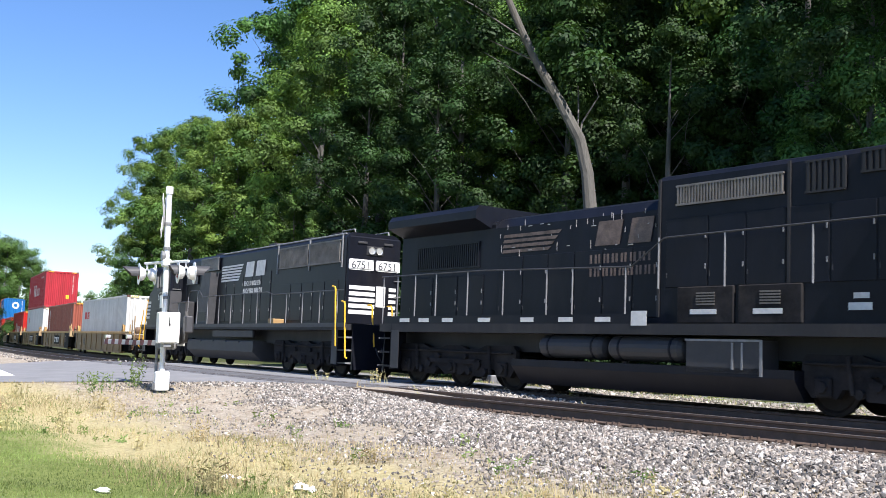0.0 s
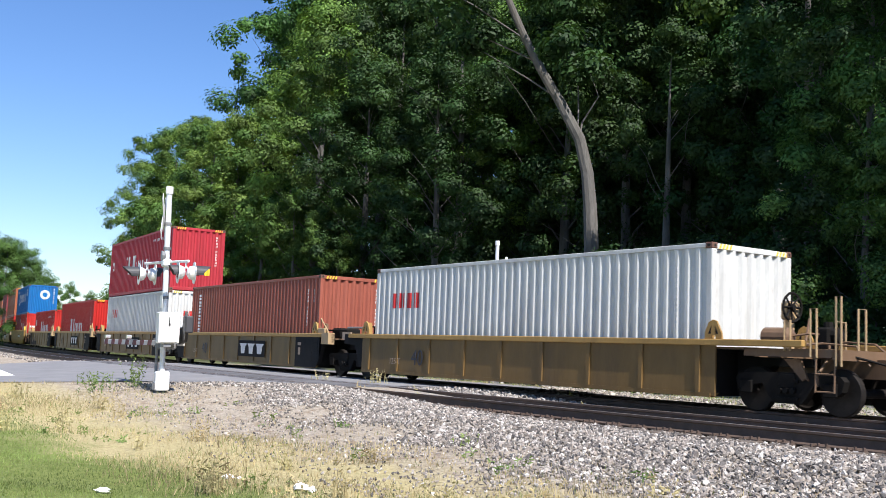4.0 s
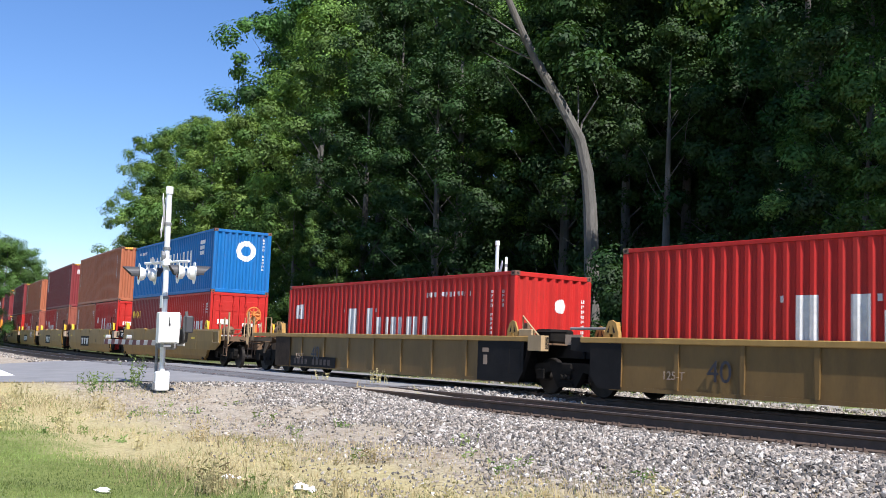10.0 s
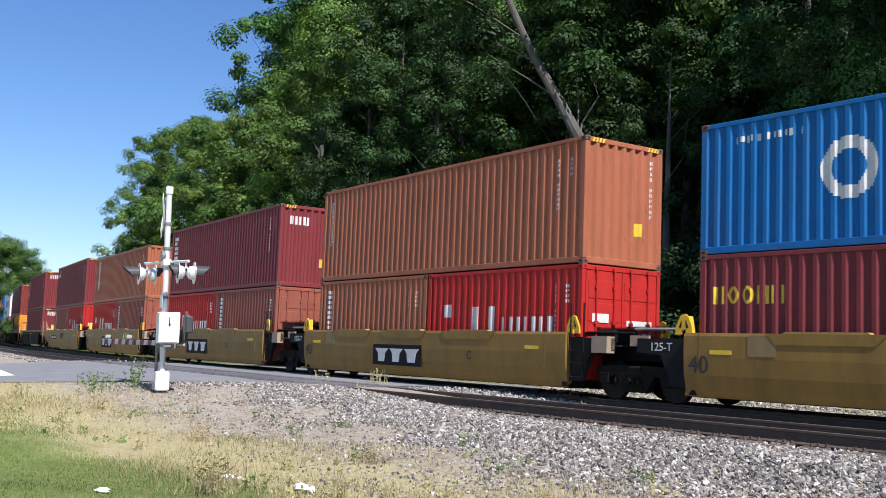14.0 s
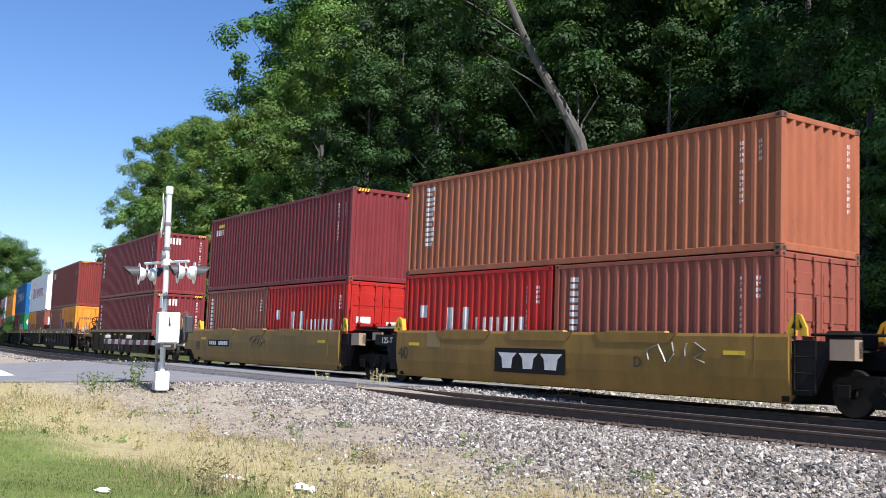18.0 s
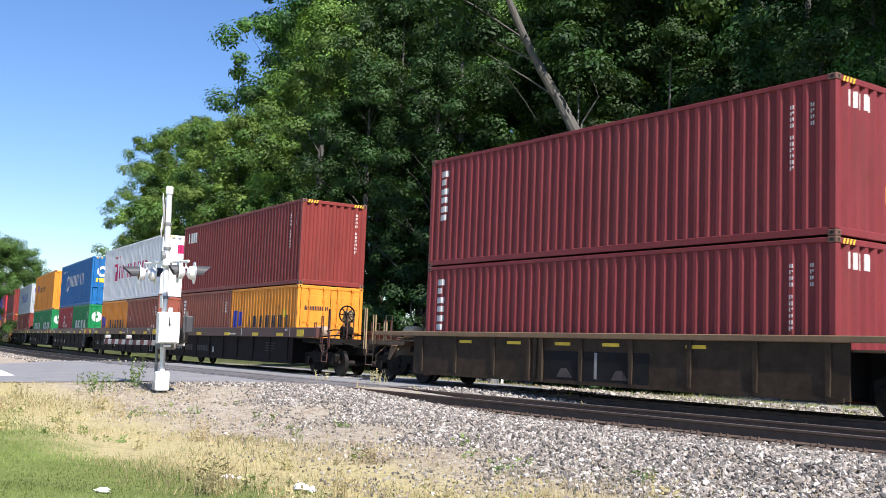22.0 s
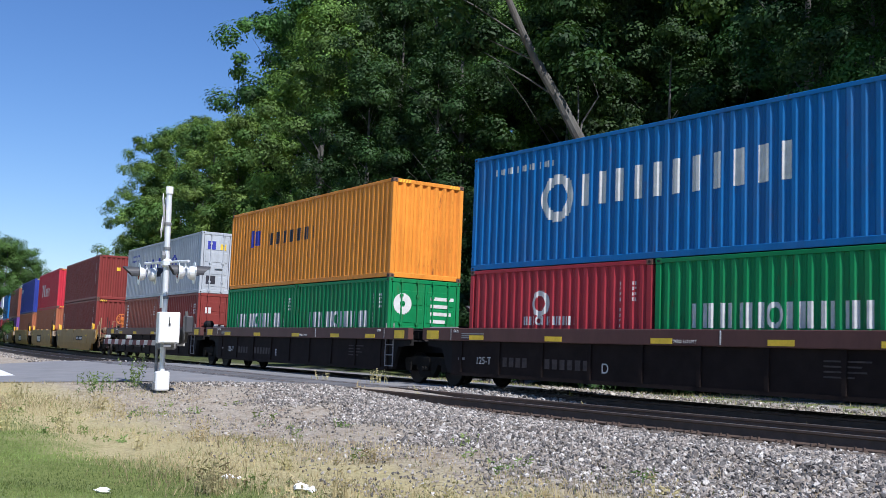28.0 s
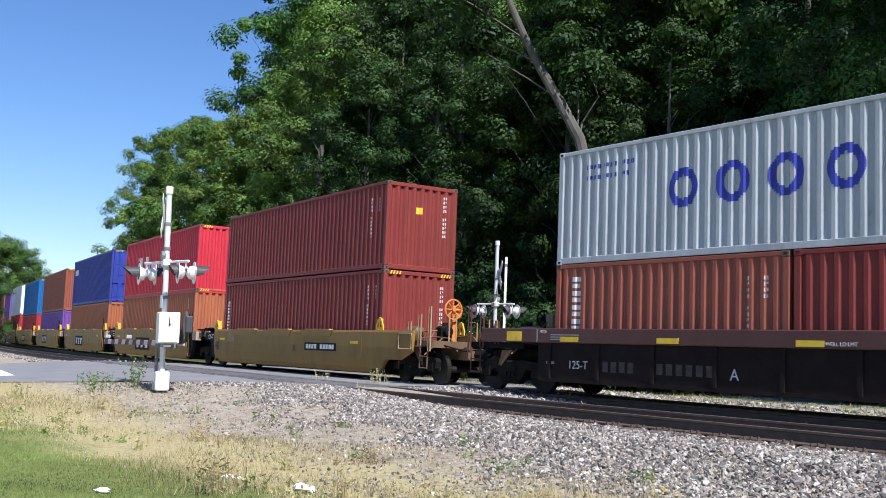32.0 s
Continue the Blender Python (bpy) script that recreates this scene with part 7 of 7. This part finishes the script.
def loco_front():
    t = thing("locomotive", "black diesel locomotive with faded markings and flared radiator", "locomotive", group="cars of the train")
    part("frame", Mesh().box(-11.0, 11.0, -1.48, 1.48, 1.38, 1.60).box(-10.8, 10.8, -0.9, 0.9, 0.95, 1.40), LOCO_DUSTY, t, "dusty black walkway frame")
    hood = part("hood", Mesh().long(hood_section(0.98, 4.3, 0.3), -6.6, -1.1), LOCO_BLACK, t)
    rear = part("radiator_cab", Mesh().long(hood_section(0.98, 4.2, 0.1), -10.75, -6.6), LOCO_BLACK, t)
    wing = Mesh().long([(-0.98, 4.0), (-1.52, 4.22), (-1.52, 4.42), (-1.40, 4.56), (1.40, 4.56), (1.52, 4.42), (1.52, 4.22), (0.98, 4.0)], -10.72, -6.75)
    part("radiator_wing", wing, LOCO_BLACK, rear, "flared radiator wing")
    grille(rear, -10.0, -7.2, 3.05, 3.72, -0.985, 0.09, LOCO_BLACK)
    box = part("equipment_cab", Mesh().long(hood_section(1.08, 4.68, 0.12), -1.1, 4.6), LOCO_BLACK, t)
    grille(box, -0.62, 1.95, 4.0, 4.42, -1.10, 0.075)
    grille(box, 2.4, 3.2, 3.95, 4.55, -1.10, 0.12, LOCO_DUSTY)
    grille(box, 3.5, 4.4, 4.2, 4.6, -1.10, 0.12, LOCO_DUSTY)
    for x in (-1.08, 2.05):
        part("hood_seam", Mesh().box(x - 0.03, x + 0.03, -1.11, -1.08, 1.75, 4.6), LOCO_DUSTY, box)
    part("cab", Mesh().long([(-1.5, 1.62), (1.5, 1.62), (1.5, 4.2), (1.1, 4.6), (-1.1, 4.6), (-1.5, 4.2)], 4.7, 7.6), LOCO_BLACK, t)
    part("nose", Mesh().prism([(7.6, 1.62), (10.3, 1.62), (10.1, 2.9), (7.6, 3.3)], -1.2, 1.2), LOCO_BLACK, t)
    doors(hood, [-6.4, -5.5, -4.6, -3.7, -2.8, -1.9, -1.15], 1.75, 3.25, -0.98)
    doors(rear, [-10.3, -9.2, -8.1, -7.0], 1.75, 2.85, -0.98)
    doors(box, [-0.9, 0.2, 1.1, 2.0, 2.9, 3.8, 4.5], 2.35, 3.75, -1.08)
    for x in (0.15, 1.65):
        part("vent_panel", Mesh().bevel_box(x - 0.7, x + 0.7, -1.13, -1.06, 1.62, 2.35, 0.02), LOCO_TRUCK, t, "dusty panel with louvres")
        lou = Mesh()
        for k in range(5):
            lou.box(x - 0.2, x + 0.25, -1.145, -1.13, 1.98 + k * 0.055, 2.01 + k * 0.055)
        part("louvre", lou, GRILLE, t)
        flat_marks(t, [(x - 0.35, x + 0.30, 1.80, 1.90)], -1.132, MARKWHITE, "white label")
    stripes(hood, -6.3, -4.6, 3.35, 3.85, 4, -1.0, GHOST)
    for a0, a1 in ((-3.05, -2.2), (-2.05, -1.3)):
        part("emblem_shape", Mesh().prism([(a0, 3.34), (a1 - 0.1, 3.34), (a1, 3.88), (a0 + 0.12, 3.88)], -1.004, -1.0), GHOST, hood, "faded emblem shape")
    flat_marks(hood, sum(word(-3.2, -1.4, 2.95, 0.2, "bbbbbbb") + word(-3.2, -1.25, 2.66, 0.2, "bbbbbbbb"), []), -1.0, GHOST, "faded block lettering")
    r2 = random.Random(5)
    chips = Mesh()
    for i in range(34):
        x, z = r2.uniform(-6.4, -1.2), r2.uniform(3.2, 4.0)
        w, h = (0.012, r2.uniform(0.05, 0.2)) if r2.random() < 0.5 else (r2.uniform(0.04, 0.14), 0.02)
        chips.box(x, x + w, -1.008, -1.0, z, z + h)
    part("chipped_paint", chips, CHIP, hood, "chips of old white paint")
    labels = [(x, x + 0.46) for x in (-10.0, -9.1, -8.05, -6.55, -4.95, -3.65, -2.5)]
    for a, b in labels:
        flat_marks(t, [(a, b, 1.64, 1.74)], -1.485, MARKWHITE, "white label")
    part("kick_strip", Mesh().box(-10.8, -1.3, -1.48, -1.455, 1.60, 1.80), LOCO_BLACK, t)
    flat_marks(t, [(-1.45, -1.02, 1.56, 1.86)], -1.485, MARKWHITE, "white notice")
    flat_marks(t, [(3.35, 3.65, 2.05, 2.15), (3.25, 3.7, 1.85, 1.98)], -1.1, MARKWHITE, "white labels")
    tank = Mesh().long([(-1.42, 0.78), (1.42, 0.78), (1.42, 0.62), (1.10, 0.22), (-1.10, 0.22), (-1.42, 0.62)], -5.3, 2.4)
    part("fuel_tank", tank, LOCO_BLACK, t, "long black fuel tank")
    for a, b in ((-4.45, -2.35), (-2.25, -0.15)):
        m = Mesh()
        m.lathe([(a, 0.10), (a + 0.05, 0.21), (a + 0.14, 0.265), (b - 0.14, 0.265), (b - 0.05, 0.21), (b, 0.10)], (0, -1.16, 1.10), "x", 20)
        part("air_reservoir", m, LOCO_GREY, t, "round air reservoir")
        m = Mesh()
        for x in (a + 0.35, b - 0.35):
            m.lathe([(x, 0.275), (x + 0.05, 0.275)], (0, -1.16, 1.10), "x", 20)
        part("strap", m, LOCO_BLACK, t)
    bx = part("battery_box", Mesh().bevel_box(-0.05, 1.72, -1.42, -0.9, 0.66, 1.30, 0.02), LOCO_GREY, t, "grey battery box")
    part("box_rim", Mesh().box(-0.06, 1.74, -1.435, -1.42, 1.27, 1.31).box(1.68, 1.74, -1.435, -1.42, 0.64, 1.31).box(1.05, 1.09, -1.435, -1.42, 0.75, 1.25).box(1.27, 1.31, -1.435, -1.42, 0.75, 1.25), STEEL_GREY, bx)
    loco_truck(t, -8.0), loco_truck(t, 4.85)
    end_steps(t, -11.0, -1, False)
    loco_rails(t, [-10.9, -10.2, -9.35, -8.4, -7.05, -5.65, -4.1, -3.25, -1.65], [(-11.0, 2.9), (-6.5, 2.9), (-1.5, 2.78), (-0.6, 3.32), (4.5, 3.38)])
    for x in (-0.75, 0.9, 2.8):
        part("stanchion", Mesh().rod([(x, -1.46, 2.3), (x, -1.46, 3.33)], 0.018, 6), STEEL_GREY, t)
    return ride(t, -12.8, 7.0)


loco_front()
loco_cab_last()
# ---------------------------------------------------------------- crossing signals
RED_LENS = mat("red_lens", (0.16, 0.008, 0.008), 0.2, 0, 0.05, 3, 10, 0)
GATE_RED = mat("gate_red_stripe", (0.13, 0.035, 0.035), 0.6, 0, 0.15, 4, 30, 0.05)
VISOR = mat("visor_grey", (0.045, 0.045, 0.05), 0.6, 0, 0.15, 4, 40, 0.05)
# the arm's white, toned down to a mid grey
ARM_WHITE = mat("dull_arm_white", (0.42, 0.41, 0.40), 0.7, 0, 0.2, 4, 40, 0.05)
GREY_METAL = mat("grey_metal", (0.20, 0.205, 0.21), 0.5, 0.3, 0.15, 4, 40, 0.05)


def crossing_signal(x, y, z, flip=False, gate=True, height=4.42):
    t = thing("crossing_signal", "white and silver railway crossing signal mast with flashing light heads", "crossing signal", pose(x, y, z, 0 if flip else 1.3, 0, 165 if flip else -15), "crossing signals")
    part("mast", Mesh().rod([(0, 0, 0.25), (0, 0, height)], 0.062, 12), ALU, t, "silver mast")
    for zz in (3.55, 3.0, 1.9):
        part("clamp", Mesh().rod([(0, 0, zz), (0, 0, zz + 0.06)], 0.085, 10), GREY_METAL, t)
    part("cap", Mesh().rod([(0, 0, height - 0.16), (0, 0, height)], 0.082, 12), WHITE, t)
    base = Mesh().bevel_box(-0.15, 0.15, -0.15, 0.15, -0.12, 0.30, 0.03)
    part("base", base, GREY_METAL if flip else WHITE, t, "base casting")
    for sx in (-1, 1):
        part("anchor_bolt", Mesh().rod([(sx * 0.10, -0.17, -0.1), (sx * 0.10, -0.17, 0.06)], 0.02, 6), GREY_METAL, t)
    # crossbuck, with its face to the road
    for a in (45, -45):
        b = Mesh().bevel_box(-0.60, 0.60, -0.012, 0.0, -0.115, 0.115, 0.004)
        o = part("crossbuck_board", b, WHITE, t, "white crossbuck board")
        o.matrix_basis = pose(0, -0.09 - (0.014 if a > 0 else 0), 3.72, 0, 0, -14) @ pose(0, 0, 0, 0, a, 0)
        w = Mesh()
        for q in (-0.48, -0.38, -0.28, -0.18, 0.16, 0.26, 0.36, 0.46):
            w.box(q, q + 0.06, -0.016, -0.012, -0.06, 0.06)
        o2 = part("marking", w, M_BLACK, t)
        o2.matrix_basis = o.matrix_basis.copy()
    # cross arm with two pairs of heads
    part("junction_box", Mesh().bevel_box(-0.14, 0.14, -0.10, 0.10, 2.62, 2.78, 0.03), ALU, t)
    turn = pose(0, 0, 0, 0, 0, 28)
    part("cross_arm", Mesh().rod([(-0.78, 0, 2.72), (0.78, 0, 2.72)], 0.032, 8), ALU, t).matrix_basis = turn
    for sx in (-1, 1):
        for sy in (-1, 1):
            main = (sx == -1) == (sy == -1)
            m = Mesh()
            c = (sx * 0.70, sy * 0.16, 2.47)
            m.lathe([(-sy * 0.14, 0.06), (-sy * 0.09, 0.14), (0.0, 0.16), (sy * 0.012, 0.16)], c, "y", 18)
            h = part("light_head", m, ALU, t, "round signal light head")
            h.location = turn @ Vector((sx * 0.70, 0, 0)) - Vector((sx * 0.70, 0, 0))
            d = Mesh()
            d.lathe([(sy * 0.012, 0.245), (sy * 0.022, 0.245)], c, "y", 24)
            part("backplate", d, ALU if main else WHITE, h, "round backplate")
            l = Mesh()
            l.lathe([(sy * 0.023, 0.15), (sy * 0.045, 0.10), (sy * 0.05, 0.02)], c, "y", 18)
            part("lens", l, RED_LENS, h, "red lens")
            v = Mesh()
            n, pts, fs = 12, [], []
            ln = 0.38 if main else 0.22
            for i in range(n + 1):
                a = math.pi * (-0.1 + 1.2 * i / n)
                for r in (0.165, 0.158):
                    pts += [(c[0] + r * math.cos(a), c[1] + sy * 0.02, c[2] + r * math.sin(a)), (c[0] + r * math.cos(a) * 0.95, c[1] + sy * ln * (0.55 + 0.45 * math.sin(max(0, a))), c[2] + r * math.sin(a) * 0.95)]
            for i in range(n):
                k = i * 4
                fs += [(k, k + 1, k + 5, k + 4), (k + 2, k + 6, k + 7, k + 3), (k + 1, k + 3, k + 7, k + 5)]
            v.add(pts, fs)
            part("hood", v, VISOR, h, "dark grey visor")
            part("bracket", Mesh().rod([(sx * 0.70, sy * 0.10, 2.47), (sx * 0.70, 0, 2.60), (sx * 0.70, 0, 2.72)], 0.022, 6), ALU, t).location = turn @ Vector((sx * 0.70, 0, 0)) - Vector((sx * 0.70, 0, 0))
    part("bell", Mesh().lathe([(0.0, 0.12), (0.07, 0.11), (0.10, 0.02)], (0.02, -0.12, 2.86), "y", 14), GREY_METAL, t)
    part("sign_plate", Mesh().bevel_box(-0.17, 0.17, -0.085, -0.075, 1.70, 1.98, 0.004), WHITE, t, "small white plate")
    # control box
    bx = part("control_box", Mesh().bevel_box(0.08, 0.50, -0.18, 0.27, 0.92, 1.60, 0.02), WHITE, t, "white control box")
    part("door", Mesh().bevel_box(0.50, 0.515, -0.15, 0.24, 0.95, 1.56, 0.01), WHITE, bx)
    part("hasp", Mesh().box(0.515, 0.535, 0.02, 0.06, 1.30, 1.36).box(0.515, 0.525, 0.03, 0.05, 1.36, 1.5), BLACK, bx)
    part("rail_mount", Mesh().box(-0.08, 0.46, -0.06, 0.10, 0.84, 0.92), GREY_METAL, t)
    # gate drive, counterweight and arm
    dr = part("gate_drive", Mesh().bevel_box(-0.50, -0.08, -0.10, 0.32, 0.78, 1.30, 0.04), GREY_METAL, t, "grey gate mechanism")
    part("side_arm", Mesh().prism([(-0.35, 0.98), (0.10, 0.90), (0.75, 0.95), (0.95, 1.32), (0.72, 1.62), (0.40, 1.25), (0.0, 1.18)], 0.33, 0.39), STEEL_DARK, dr)
    part("counterweight", Mesh().bevel_box(0.66, 0.96, 0.30, 0.48, 1.15, 1.52, 0.03), VISOR, dr, "grey counterweight")
    part("conduit", Mesh().rod([(-0.20, -0.1, 0.9), (-0.22, -0.1, 0.45), (-0.16, -0.1, 0.0)], 0.035, 7), GREY_METAL, t)
    if gate:
        pivot = pose(0, 0.3, 0, 0, 0, 15)
        arm = part("gate_arm", Mesh().bevel_box(-4.9, -0.1, 0.20, 0.24, 0.86, 0.98, 0.008), ARM_WHITE, t, "lowered gate arm with red and white stripes")
        arm.matrix_basis = pivot
        for i in range(10):
            a = -4.85 + i * 0.46
            part("stripe", Mesh().prism([(a, 0.858), (a + 0.22, 0.858), (a + 0.26, 0.982), (a + 0.04, 0.982)], 0.194, 0.246), GATE_RED, arm)
        for a in (-4.7, -3.3, -1.3):
            part("arm_lamp", Mesh().lathe([(0.16, 0.05), (0.28, 0.05)], (a, 0, 1.05), "y", 10), LAMP_GLASS, arm, "small arm lamp")
    return t


crossing_signal(-21.95, 9.69, -0.10)
_x0, _y0, _h0 = track(-27.3, 5.0)
crossing_signal(_x0, _y0, float(ground_z([_x0], [_y0])[0]), True, False, 4.9)


def marker_post(s, l, h):
    x, y, _ = track(s, l)
    z = float(ground_z([x], [y])[0])
    t = thing("marker_post", "white marker post beside the crossing", "post", pose(x, y, z, random.uniform(-2, 2), 0, 40))
    part("post", Mesh().bevel_box(-0.045, 0.045, -0.02, 0.02, -0.1, h, 0.01), WHITE, t)
    part("band", Mesh().box(-0.047, 0.047, -0.022, 0.022, h - 0.35, h - 0.25), GREY_METAL, t)



marker_post(-28.0, 5.9, 4.5)


def litter(x, y, size, seed):
    """A crumpled white bag or sheet of paper."""
    r = random.Random(seed)
    m = Mesh()
    n, k = 8, 5
    pts = []
    for i in range(k):
        for j in range(n):
            a = 2 * math.pi * j / n
            f = math.sin(math.pi * (i + 0.6) / (k + 0.2))
            rr = size * f * r.uniform(0.6, 1.25)
            pts.append((rr * math.cos(a), rr * 0.8 * math.sin(a), size * 0.75 * i / (k - 1) + r.uniform(-0.1, 0.1) * size))
    fs = [(i * n + j, i * n + (j + 1) % n, (i + 1) * n + (j + 1) % n, (i + 1) * n + j) for i in range(k - 1) for j in range(n)]
    m.add(pts, fs + [tuple(range(n - 1, -1, -1)), tuple(range((k - 1) * n, k * n))])
    ob = new("litter", m.data("litter", PAPER))
    ob.matrix_basis = pose(x, y, float(ground_z([x], [y])[0]) - 0.01, 0, 0, seed * 40)
    return tagged(ob, "crumpled white paper litter on the grass", "litter")


PAPER = mat("white_paper", (0.80, 0.80, 0.79), 0.8, 0, 0.08, 8, 60, 0.2)
def px_ground(px, py, z=-0.7):
    """A place on the ground from the share of the way across and down the view."""
    d = CAM.to_3x3() @ Vector(((px - 784) / 1842.0, (441 - py) / 1842.0, -1))
    k = (z - EYE_H) / d.z
    return d.x * k, d.y * k


for _p, _s, _k in (((182, 874), 0.09, 1), ((404, 845), 0.08, 2), ((424, 846), 0.05, 5), ((532, 876), 0.10, 3), ((550, 880), 0.08, 4)):
    litter(*px_ground(*_p), _s, _k)


# ---------------------------------------------------------------- motion of the train
def run(t):
    """Metres that the train has gone after t seconds; it slows a little."""
    return 9.95 * t - 0.018 * t * t


def on_rails(q, half, off):
    a, b = track(q + half), track(q - half)
    h = math.atan2(a[1] - b[1], a[0] - b[0])
    return pose((a[0] + b[0]) / 2, (a[1] + b[1]) / 2, 0, 0, 0, math.degrees(h)) @ pose(*off)


def motions():
    times = [float(t) for t in range(33)]
    for ob, q, half, off in MOVING:
        walk(ob, [(t, on_rails(q + run(t), half, off)) for t in times])
    # all wheels of one size roll alike and share one set of keys
    done = {}
    for ob, r in WHEELS:
        if r not in done:
            walk(ob, [(i / 30, pose(0, 0, 0, 0, math.degrees(run(i / 30) / r), 0)) for i in range(0, 961)])
            done[r] = ob.animation_data
        else:
            ob.rotation_mode = "QUATERNION"
            ob.animation_data_create().action = done[r].action
            ob.animation_data.action_slot = done[r].action_slot


motions()
